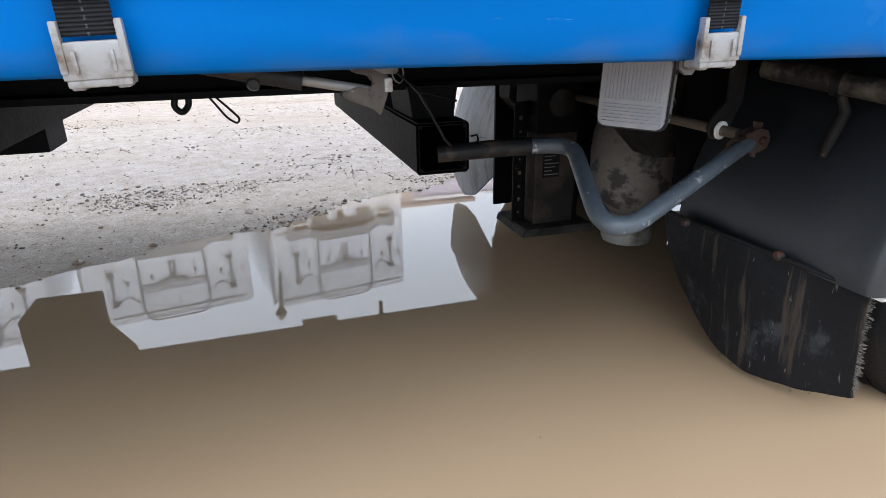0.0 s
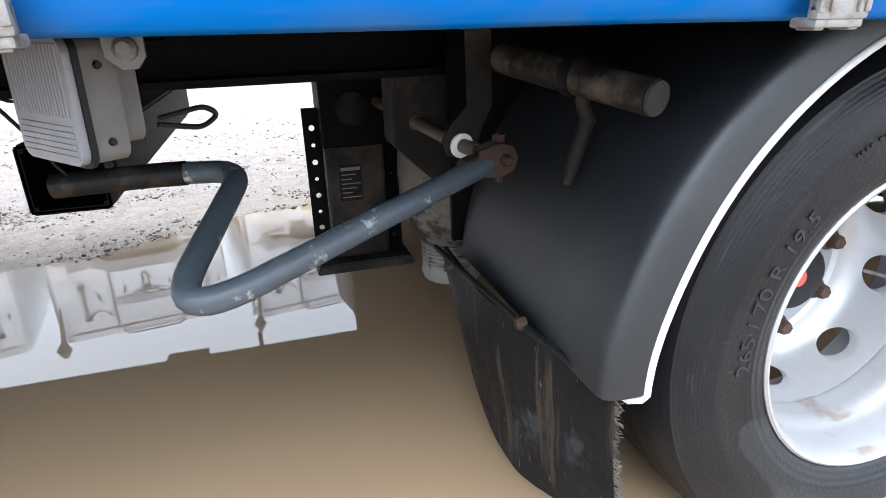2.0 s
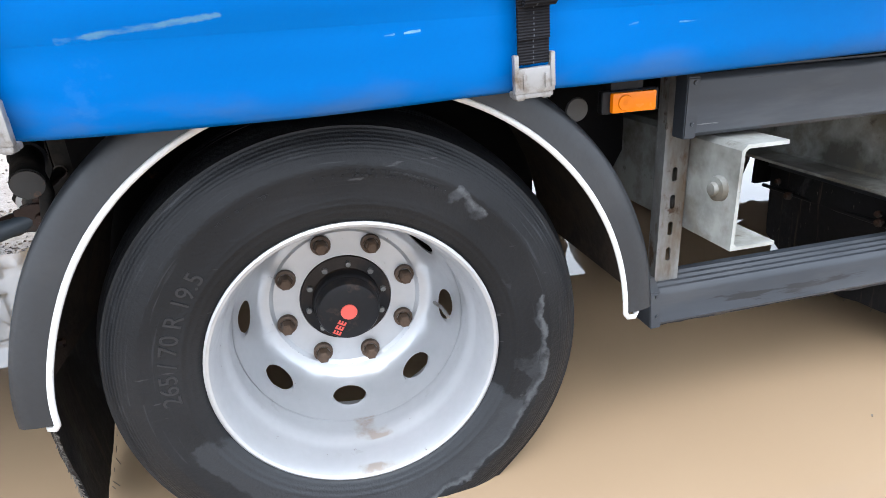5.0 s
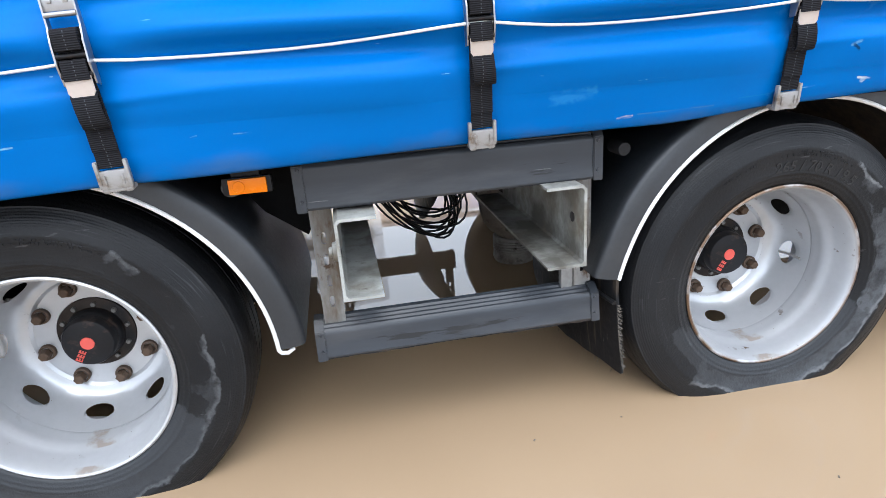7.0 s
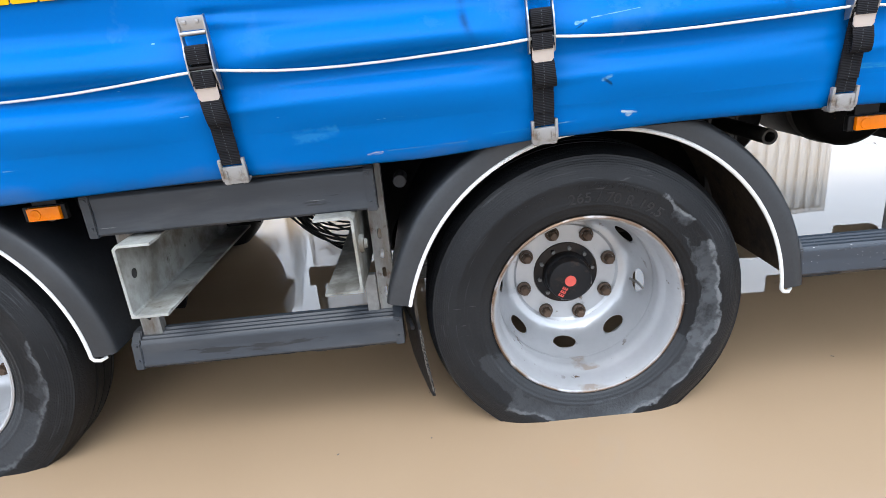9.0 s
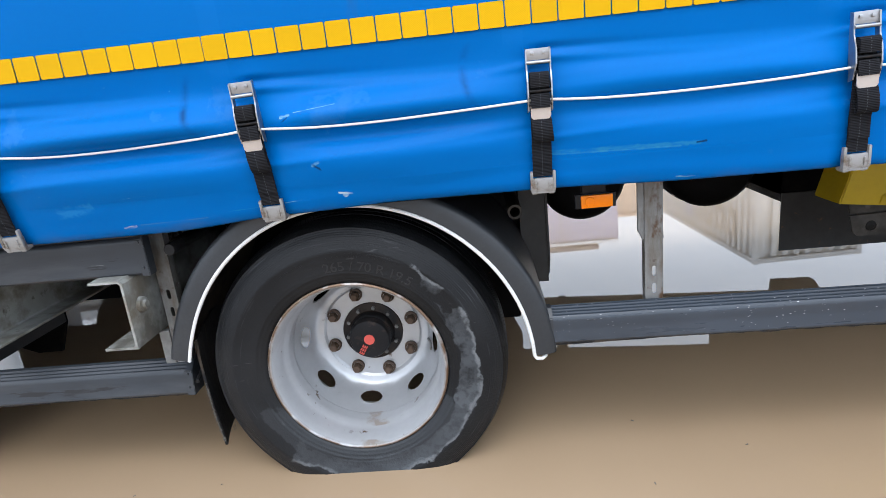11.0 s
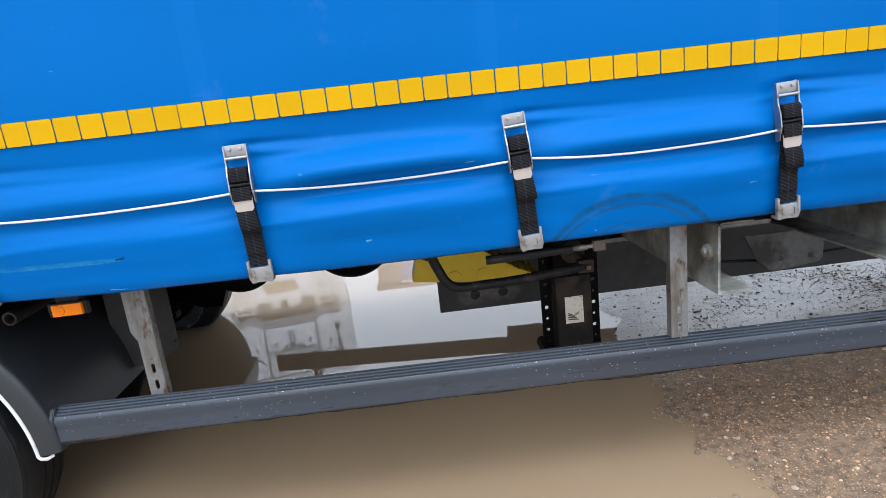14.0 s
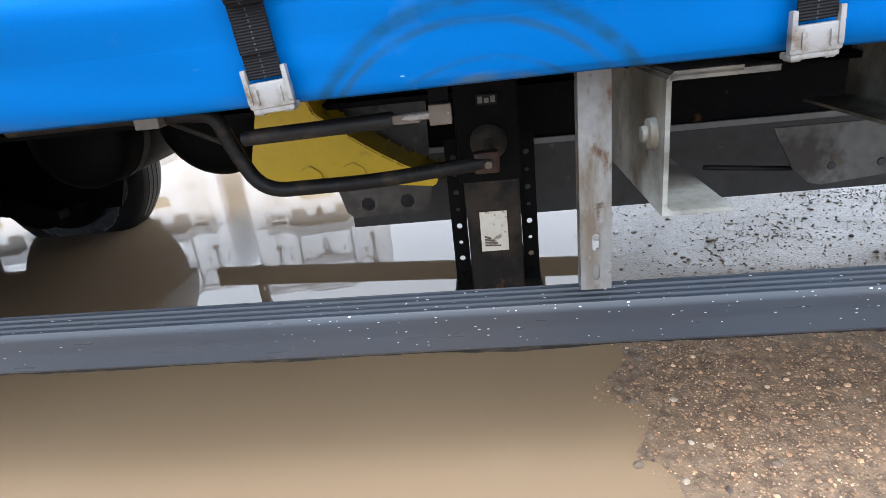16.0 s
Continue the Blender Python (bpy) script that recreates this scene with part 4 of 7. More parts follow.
    slope = math.degrees(math.atan2(tuck(x), 0.30))
    at = Matrix.Translation((x, curtain_folds(x, 0.95) + tuck(x) - 0.001, HEM + hem_drop(x))) @ pose(0, 0, 0, slope, lean, 0) @ Matrix.Diagonal((1, 1, 1 - hem_drop(x) / 0.35, 1)) @ Matrix.Translation((0, 0, -HEM))
    low = (0, 0, -slip(x))
    s = shared("strap", webbing, WEB, trailer, at, "black webbing tension strap with metal buckle and hem hook", 40)
    shared("strap_tail", tail, WEB, s, low, smooth=50)
    shared("hem_hook", hook, ZINC, s, label="pale cast metal hem hook", smooth=40)
    shared("buckle_plate", top_plate, CHROME, s, low, smooth=40)
    shared("buckle_rail", side_rail(-1), CHROME, s, low)
    STRAP_MESHES["buckle_rail_b"] = STRAP_MESHES.get("buckle_rail_b")
    if STRAP_MESHES["buckle_rail_b"] is None:
        STRAP_MESHES["buckle_rail_b"] = part("buckle_rail", side_rail(1)(), CHROME, s, at=low).data
    else:
        part("buckle_rail", STRAP_MESHES["buckle_rail_b"], CHROME, s, at=low)
    shared("buckle_bar", bar, CHROME, s, (0, -0.018, 1.117 - slip(x)), smooth=40)
    for z in (1.052, 1.020):
        shared("buckle_pin", bar, HUB, s, (0, -0.028, z - slip(x)), smooth=40)
    shared("webbing_wrap", wraps, WEB, s, low, smooth=40)
    shared("buckle_tongue", tongue, TONGUE, s, low, label="worn pinkish metal tongue")
    return s


for i, x in enumerate(STRAPS):
    make_strap(x, (-2.0, -1.0, -2.5, -1.5, 0.5, -2.5, -1.2, -1.7, 0.5, -0.9, -4.0, -2.6, -1.0, -1.0, -1.0)[i])

# customs cable through the buckles, sagging between them
pts = []
for a, b in zip(STRAPS, STRAPS[1:]):
    hang = 0.010 + 0.012 * random.random()
    for k in range(10):
        t = k / 10
        x = a + (b - a) * t
        z = 1.038 - slip(x) - hang * (4 * t * (1 - t)) + 0.004 * noise.noise((x * 3, 1, 2))
        pts.append((x, curtain_offset(x, z) - 0.008 - 0.018 * max(0, 1 - 14 * min(t, 1 - t)), z))
part("customs_cable", tube(pts, 0.0030, 8), ROPE, trailer, "thin white cable threaded through the buckles", smooth=60)


# ---- wheels ----
def text_mesh(body, size, depth):
    cu = bpy.data.curves.new("marking", "FONT")
    cu.body, cu.size, cu.extrude, cu.align_x = body, size, depth, "CENTER"
    ob = bpy.data.objects.new("marking", cu)
    scene.collection.objects.link(ob)
    dg = bpy.context.evaluated_depsgraph_get()
    me = bpy.data.meshes.new_from_object(ob.evaluated_get(dg))
    bpy.data.objects.remove(ob)
    bpy.data.curves.remove(cu)
    return me


def rim_disc():
    """The dished wheel centre with eight oval hand holes and the flat nut ring."""
    bm = bmesh.new()
    rows = ((0.2265, 0.258), (0.220, 0.285), (0.2105, 0.318), (0.1995, 0.349), (0.184, 0.371), (0.163, 0.378))
    lens = [0.0]
    for (a, b), (c, d) in zip(rows, rows[1:]):
        lens.append(lens[-1] + math.hypot(c - a, d - b))

    def spot(u, v, sector):
        a = radians(-6.2 + 45 * sector + 22.5 * u)
        want = max(0.0, min(1.0, (v + 1) / 2)) * lens[-1]
        for (r0, y0), (r1, y1), l0, l1 in zip(rows, rows[1:], lens, lens[1:]):
            if want <= l1 + 1e-9:
                t = (want - l0) / (l1 - l0)
                break
        r, y = r0 + (r1 - r0) * t, y0 + (y1 - y0) * t
        return Vector((r * math.cos(a), y, r * math.sin(a)))
    n = 32
    for s in range(8):
        rings = []
        for k in range(8):
            f = (k - 1) / 6
            ring = []
            for i in range(n):
                th = 2 * math.pi * i / n
                c, d = math.cos(th), math.sin(th)
                q = 1 / max(abs(c), abs(d))
                hole, edge = (0.45 * c, 0.45 * d - 0.15), (c * q, d * q)
                if k == 0:
                    p = spot(*hole, s) + Vector((0, 0.016, 0))
                else:
                    p = spot(hole[0] + (edge[0] - hole[0]) * f, hole[1] + (edge[1] - hole[1]) * f, s)
                ring.append(bm.verts.new(p))
            rings.append(ring)
        for a, b in zip(rings, rings[1:]):
            for i in range(n):
                j = (i + 1) % n
                bm.faces.new((a[i], a[j], b[j], b[i]))
    seg = 64
    prof = [(0.163, 0.378), (0.155, 0.385), (0.100, 0.387), (0.098, 0.394)]
    rings = [[bm.verts.new((r * math.cos(2 * math.pi * k / seg), y, r * math.sin(2 * math.pi * k / seg))) for k in range(seg)] for r, y in prof]
    for a, b in zip(rings, rings[1:]):
        for k in range(seg):
            bm.faces.new((a[k], a[(k + 1) % seg], b[(k + 1) % seg], b[k]))
    bmesh.ops.remove_doubles(bm, verts=bm.verts, dist=1e-5)
    return bm


WHEEL_MESHES = {}


def make_wheel(x, turn, letters_at, far=False):
    """Hub at the wheel's own origin; the outer side faces -y. Turn: the roll of the wheel in degrees."""
    def shared(key, build, material, parent, label="", at=None, smooth=None):
        if key not in WHEEL_MESHES:
            ob = part(key.split(":")[0], build(), material, parent, label, at, smooth)
            WHEEL_MESHES[key] = ob.data
            return ob
        return part(key.split(":")[0], WHEEL_MESHES[key], material, parent, label, at)

    def tyre():
        prof = [(0.258, 0.142), (0.264, 0.131), (0.276, 0.1245), (0.292, 0.1210), (0.296, 0.1190), (0.300, 0.1200), (0.325, 0.1155), (0.350, 0.1150), (0.356, 0.1135), (0.360, 0.1150), (0.383, 0.1200), (0.400, 0.1290), (0.410, 0.1370), (0.414, 0.1372), (0.417, 0.1430), (0.425, 0.1540), (0.4305, 0.1700)]
        for g in (0.205, 0.248, 0.291):
            prof += [(0.4325, g - 0.004), (0.420, g - 0.002), (0.420, g + 0.002), (0.4325, g + 0.004)]
        prof += [(0.4270, 0.318), (0.4180, 0.336), (0.400, 0.352), (0.35, 0.364), (0.29, 0.360), (0.258, 0.35)]
        prof = [(0.258 + (r - 0.258) * 1.025, y - (0.014 if y < 0.15 else 0.0)) for r, y in prof]
        bm = lathe(prof, 96)
        for v in bm.verts:
            if v.co.z < -0.30:
                k = (-0.30 - v.co.z) / 0.13
                v.co.y += (0.020 if v.co.y > 0.25 else -0.020) * k
        return bm

    def barrel():
        prof = [(0.2600, 0.147), (0.2625, 0.141), (0.2620, 0.136), (0.2580, 0.1335), (0.2530, 0.136), (0.2500, 0.142), (0.2470, 0.152), (0.2425, 0.166), (0.2400, 0.185), (0.2360, 0.196), (0.2300, 0.204), (0.2280, 0.222), (0.2290, 0.245), (0.2270, 0.252), (0.2285, 0.258), (0.2250, 0.2655), (0.2250, 0.29), (0.2400, 0.345), (0.2580, 0.36)]
        return lathe([(r, y - 0.020 * max(0.0, min(1.0, (0.205 - y) / 0.05))) for r, y in prof], 96)

    w = shared("wheel", lambda: lathe([(0.0, 0.395), (0.098, 0.393), (0.098, 0.384), (0.080, 0.380), (0.074, 0.379), (0.072, 0.372)], 48), FLANGE, trailer, "trailer wheel with silver steel rim and worn tyre", None, 40)
    w.matrix_basis = pose(x, FAR_SIDE, HUB_Z, 0, 0, 180) if far else pose(x, 0, HUB_Z, 0, turn, 0)
    shared("tyre", tyre, TYRE, w, "worn black tyre with dried grey water marks", None, 45)
    rim = shared("rim", barrel, RIM, w, "silver painted steel rim with rust at the edge", None, 35)
    shared("rim_disc", rim_disc, RIM, w, "", None, 35)
    if far:
        return w
    for k in range(8):
        a = radians(-6.2 + 22.5 + 45 * k)

        def nut():
            bm = lathe([(0.0, -0.036), (0.010, -0.036), (0.0135, -0.033), (0.0150, -0.024), (0.0155, -0.012)], 6)
            bm2 = lathe([(0.0155, -0.012), (0.021, -0.010), (0.0215, -0.002), (0.021, 0.004)], 20)
            tmp = bpy.data.meshes.new("tmp")
            bm2.to_mesh(tmp)
            bm2.free()
            bm.from_mesh(tmp)
            bpy.data.meshes.remove(tmp)
            return bm
        shared("wheel_nut", nut, NUT, w, "", (0.1375 * math.cos(a), 0.385, 0.1375 * math.sin(a)))
    for k in range(10):
        a = radians(36 * k + 9)
        shared("hub_bolt", lambda: lathe([(0.0, -0.010), (0.0055, -0.010), (0.0065, -0.008), (0.0065, 0.0)], 8), GALV, w, "", (0.083 * math.cos(a), 0.382, 0.083 * math.sin(a)))
    cap = shared("hub_cap", lambda: lathe([(0.0, 0.3145), (0.055, 0.3145), (0.062, 0.317), (0.0655, 0.323), (0.067, 0.345), (0.070, 0.348), (0.071, 0.356), (0.073, 0.385)], 48), HUB, w, "black round hub cap with a red dot", None, 40)
    shared("hub_dot", lambda: lathe([(0.0, -0.0015), (0.0165, -0.0015), (0.0175, 0.0005)], 24), RED, w, "faded red dot", (0, 0.3140, 0))

    def mark():
        bm = bmesh.new()
        for k in range(3):
            for seg in range(3):
                u = -0.012 + 0.012 * k
                add_box(bm, (u - 0.0045 + 0.0008, -0.001, -0.008 + 0.0065 * seg), (u + 0.0040, 0.0005, -0.0045 + 0.0065 * seg))
            add_box(bm, (-0.0165 + 0.012 * k, -0.001, -0.008), (-0.0140 + 0.012 * k, 0.0005, 0.0095))
        return bm
    shared("hub_print", mark, RED, w, "", pose(-0.023, 0.3140, -0.033, 0, 0, 0) @ pose(0, 0, 0, 0, -58, 0))

    def letters():
        me = text_mesh("265 / 70 R 19.5", 0.040, 0.0008)
        for v in me.vertices:
            a = math.pi / 2 - v.co.x / 0.310
            r = 0.301 + v.co.y
            v.co = Vector((r * math.cos(a), 0.1056 - 0.2 * max(0.0, r - 0.302) - v.co.z, r * math.sin(a)))
        bm = bmesh.new()
        bm.from_mesh(me)
        bpy.data.meshes.remove(me)
        return bm
    shared("tyre_lettering", letters, LETTER, w, "raised tyre size lettering", pose(0, 0, 0, 0, letters_at, 0))

    def small_print():
        bm = bmesh.new()
        rnd = random.Random(21)
        for r, a, stop in ((0.343, 60, 96), (0.351, 66, 88), (0.343, 108, 124)):
            while a < stop:
                wide, tall = rnd.uniform(0.0012, 0.0030), rnd.choice((0.0016, 0.0024, 0.0028))
                m = Matrix.Translation((r * math.cos(radians(a)), 0.0998, r * math.sin(radians(a)))) @ Euler((0, math.pi / 2 - radians(a), 0)).to_matrix().to_4x4()
                for v in add_box(bm, (-wide, -0.0003, -tall), (wide, 0.0015, tall)):
                    v.co = m @ v.co
                a += rnd.choice((1.0, 1.2, 1.4, 2.6))
        return bm
    tagged(shared("tyre_print", small_print, TYRE, w), kind="stuff")
    shared("valve_stem", lambda: tube([(0.186, 0.335, -0.02), (0.196, 0.305, -0.02), (0.200, 0.262, -0.022)], 0.004, 8), ZINC, w)
    return w


for i, x in enumerate(AXLES):
    make_wheel(x, 0, (-70, 14)[i])
    make_wheel(x, 0, 0, far=True)
    part("axle", lathe([(0.0, 0.40), (0.11, 0.40), (0.11, 0.46), (0.065, 0.50), (0.065, FAR_SIDE - 0.5), (0.11, FAR_SIDE - 0.46), (0.11, FAR_SIDE - 0.4), (0.0, FAR_SIDE - 0.4)], 32, (x, 0, HUB_Z)), BLACK_STEEL, trailer, smooth=40)
    # far drums are drawn wider to block light through the hand holes
    for yc, s in ((0.478, 1), (FAR_SIDE - 0.478, -1)):
        part("brake_drum", lathe([(0.0, yc - 0.075 * s), (0.19, yc - 0.075 * s), (0.205 if s > 0 else 0.224, yc - 0.06 * s), (0.205 if s > 0 else 0.224, yc + 0.09 * s), (0.16, yc + 0.10 * s), (0.0, yc + 0.10 * s)], 40, (x, 0, HUB_Z)), BLACK_STEEL, trailer, smooth=40)
    # added disc closes the far wheel so no sky glints through its holes
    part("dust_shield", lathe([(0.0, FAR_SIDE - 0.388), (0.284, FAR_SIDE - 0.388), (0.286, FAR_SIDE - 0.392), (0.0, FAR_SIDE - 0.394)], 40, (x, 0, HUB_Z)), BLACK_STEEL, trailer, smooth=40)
    # added black sheets block light behind the wheels; no such walls are known
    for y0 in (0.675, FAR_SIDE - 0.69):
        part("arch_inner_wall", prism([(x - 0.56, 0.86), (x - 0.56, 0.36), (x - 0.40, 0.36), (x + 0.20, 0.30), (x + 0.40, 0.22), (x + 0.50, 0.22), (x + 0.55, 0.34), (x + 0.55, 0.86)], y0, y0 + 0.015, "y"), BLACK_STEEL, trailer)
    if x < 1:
        # added sheet reaches lower to block a bright gap in the water's reflection
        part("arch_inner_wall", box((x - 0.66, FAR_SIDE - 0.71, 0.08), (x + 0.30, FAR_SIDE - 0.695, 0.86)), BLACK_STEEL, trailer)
    for yc in (0.80, 1.65):
        part("suspension_arm", prism([(x - 0.62, 0.52), (x - 0.52, 0.62), (x - 0.45, 0.60), (x + 0.0, 0.40), (x + 0.30, 0.26), (x + 0.30, 0.22), (x - 0.05, 0.27), (x - 0.50, 0.48)], yc - 0.04, yc + 0.04, "y", 0.004), BLACK_STEEL, trailer)
        part("hanger_bracket", prism([(x - 0.66, 0.70), (x - 0.66, 0.56), (x - 0.58, 0.48), (x - 0.50, 0.48), (x - 0.44, 0.58), (x - 0.42, 0.70)], yc - 0.055, yc + 0.055, "y", 0.003), DUSTY_STEEL, trailer)
    part("brake_cylinder", lathe([(0.0, -0.14), (0.06, -0.14), (0.075, -0.12), (0.075, -0.01), (0.08, 0.0), (0.075, 0.01), (0.07, 0.12), (0.0, 0.13)], 24, (x + 0.22, 0.72, 0.40), "x"), DUSTY_STEEL, trailer, smooth=40)


# ---- fenders and mud flaps ----
def make_fender(x, a0, a1, plain):
    """A plastic arch over the wheel with a rolled shoulder and white edging."""
    prof = [(0.470, 0.0865), (0.500, 0.0870), (0.519, 0.0900), (0.5285, 0.0955), (0.5325, 0.106), (0.533, 0.124), (0.533, 0.20), (0.533, 0.66), (0.527, 0.66), (0.527, 0.20), (0.526, 0.128), (0.521, 0.112), (0.512, 0.100), (0.498, 0.0925), (0.470, 0.0915)]
    bm = lathe(prof, 72, (x, 0, HUB_Z), "y", (a0, a1), closed=True)
    def swell(a):
        """How far the arch stands off its circle: wider to the front, lifted a little at the crown."""
        wide = 0.036 * max(0.0, math.cos(a)) + 0.012 * max(0.0, -math.cos(a)) ** 30
        return wide + (0.012 if x > 1.75 else 0.007) * max(0.0, math.sin(a)) ** 6

    for v in bm.verts:
        d = v.co - Vector((x, v.co.y, HUB_Z))
        v.co += d.normalized() * swell(math.atan2(d.z, d.x))
    f = part("fender", bm, FENDER, trailer, "black plastic wheel arch with white edge trim", smooth=40)
    f.data.materials.append(DIRT)
    for p in f.data.polygons:
        if p.center.y > 0.11 and math.hypot(p.center.x - x, p.center.z - HUB_Z) < 0.5285 + swell(math.atan2(p.center.z - HUB_Z, p.center.x - x)):
            p.material_index = 1
    edge = []
    for k in range(73):
        a = a0 + (a1 - a0) * k / 72
        r = 0.470 + swell(radians(a))
        edge.append((x + r * math.cos(radians(a)), 0.0865, HUB_Z + r * math.sin(radians(a))))
    end = Vector(edge[0] if a0 < 90 else edge[-1])
    edge = [end + Vector((0.033, 0.016, -0.008)), end + Vector((0.020, 0.004, -0.012)), end + Vector((0.006, 0.0, -0.008))] + edge
    if a1 > 179:
        last = Vector(edge[-1])
        edge += [last + Vector((-0.006, 0.003, -0.008)), last + Vector((-0.018, 0.012, -0.012)), last + Vector((-0.034, 0.05, -0.006))]
    if plain:
        return f
    part("white_trim", tube(edge, 0.0052, 8), TRIM, f, "white rubber edge trim", smooth=60)
    for y in (0.10, 0.62):
        part("fender_bolt", lathe([(0.0, -0.008), (0.006, -0.008), (0.009, -0.004), (0.009, 0.004)], 8, (0, 0, 0), "x"), RUSTY, f, at=(x - 0.528, y + 0.19 * (y < 0.3), HUB_Z + 0.045))
    return f


make_fender(AXLES[0], 2.0, 180.0, 0)
make_fender(AXLES[1], 2.0, 171.0, 0)


def make_flap(x, low, skew, belly=0.05, frayed=True, head=0.335):
    """A rubber mud flap under the rear lip of an arch, with a cut lower edge and a frayed outer side."""
    n, m = 26, 16
    front, back = [], []
    bm = bmesh.new()
    for j in range(m + 1):
        for i in range(n + 1):
            s, t = i / n, j / m
            y = 0.118 + 0.545 * s
            top = head + 0.02 * s
            bot = low - belly * math.sin(math.pi * min(1, s / 0.8)) + (0.62 if belly > 0.01 else 0.35) * max(0, s - 0.5) ** 2 + 0.008 * noise.noise((s * 9, x, 1))
            z = top + (bot - top) * t
            xx = x - skew * s - 0.030 * math.sin(math.pi * s) + 0.022 * t * t + 0.006 * noise.noise((s * 3, t * 3, x))
            y += 0.004 * noise.noise((z * 60, x, 2)) * (1 if i == 0 else 0)
            front.append(bm.verts.new((xx, y, z)))
            back.append(bm.verts.new((xx + 0.008, y, z)))
    w = n + 1
    for j in range(m):
        for i in range(n):
            a, b, c, d = j * w + i, j * w + i + 1, (j + 1) * w + i + 1, (j + 1) * w + i
            bm.faces.new((front[a], front[b], front[c], front[d]))
            bm.faces.new((back[d], back[c], back[b], back[a]))
    for j in range(m):
        for i in (0, n):
            bm.faces.new((front[j * w + i], front[(j + 1) * w + i], back[(j + 1) * w + i], back[j * w + i]))
    for i in range(n):
        for j in (0, m):
            bm.faces.new((front[j * w + i], front[j * w + i + 1], back[j * w + i + 1], back[j * w + i]))
    f = part("mud_flap", bm, RUBBER, trailer, "scuffed black rubber mud flap with a frayed edge", smooth=50)
    if not frayed:
        return f
    fr = bmesh.new()
    for k in range(110):
        z = low + 0.02 + (0.30 - low) * k / 110 + random.uniform(-0.003, 0.003)
        t = (0.335 - z) / (0.335 - low)
        p = Vector((x + 0.004 + 0.022 * t * t, 0.118, z))
        add_tube(fr, [p, p + Vector((random.uniform(0.0, 0.010), random.uniform(-0.012, -0.004), random.uniform(-0.006, 0.004)))], 0.0008, 4)
    part("frayed_edge", fr, BELLOW, f)
    st = bmesh.new()
    for k in range(16):
        y = 0.15 + 0.034 * k + random.uniform(-0.01, 0.01)
        s = (y - 0.118) / 0.545
        z = low - belly * math.sin(math.pi * min(1, s / 0.8)) + (0.62 if belly > 0.01 else 0.35) * max(0, s - 0.5) ** 2 + 0.004
        p = Vector((x - skew * s - 0.02 * math.sin(math.pi * s) + 0.026, y, z))
        add_tube(st, [p, p + Vector((random.uniform(-0.01, 0.01), random.uniform(-0.012, 0.012), -random.uniform(0.006, 0.028)))], 0.0007, 4)
    tagged(part("straw", st, ROD, f), kind="stuff")
    part("flap_bar", tube([(x - 0.012, 0.105, 0.333), (x - 0.028 - skew * 0.3, 0.27, 0.345), (x - skew - 0.016, 0.665, 0.356)], 0.006, 8), BLACK_PLASTIC, f, smooth=50)
    for y in (0.295, 0.56):
        s = (y - 0.118) / 0.545
        part("flap_bolt", lathe([(0.0, -0.010), (0.007, -0.010), (0.011, -0.005), (0.011, 0.006)], 10, (0, 0, 0), "x"), RUSTY, f, at=(x - skew * s - 0.032, y, 0.350))
    return f


make_flap(-0.508, 0.075, 0.075)
make_flap(1.372, 0.108, 0.06, 0.0, True, 0.455)
# the far side's arch and flap, seen past the landing leg and in the water
over = Matrix.Translation((0, FAR_SIDE, 0)) @ Matrix.Diagonal((1, -1, 1, 1))
far_arch = make_fender(-0.10, 2.0, 180.0, 1)
far_arch.matrix_basis = over
# pale copy of the black arch plastic, painted as if lit from outside
far_arch.data.materials[0] = LIT_FLAP
far_flap = make_flap(-0.672, 0.085, -0.04, 0.05, False)
far_flap.matrix_basis = over
# same pale sheen colour in place of the black rubber
far_flap.data.materials[0] = LIT_FLAP
far_arch = make_fender(1.716, 2.0, 180.0, 1)
far_arch.matrix_basis = over
far_flap = make_flap(1.095, 0.085, -0.06, 0.05, False)
far_flap.matrix_basis = over


# ---- side guards ----
def rail_profile(y, z0, z1, depth, lean):
    """Section of a guard rail: flat face, ribbed top."""
    pts = [(y + 0.004, z0), (y, z0 + 0.006), (y + 0.0025, z0 + 0.035), (y + 0.0035, (z0 + z1) / 2), (y + 0.001, z1 - 0.032), (y + 0.003, z1 - 0.024)]
    for k in range(4):
        a = y + 0.005 + (depth - 0.010) * k / 4
        zz = z1 - 0.022 + 0.022 * k / 4
        pts += [(a + 0.002, zz + 0.004), (a + 0.006, zz + 0.006), (a + 0.008, zz + 0.001)]
    pts += [(y + depth, z1), (y + depth, z0 + 0.01), (y + depth - 0.004, z0)]
    return [(p + lean * (q - z0), q) for p, q in pts]


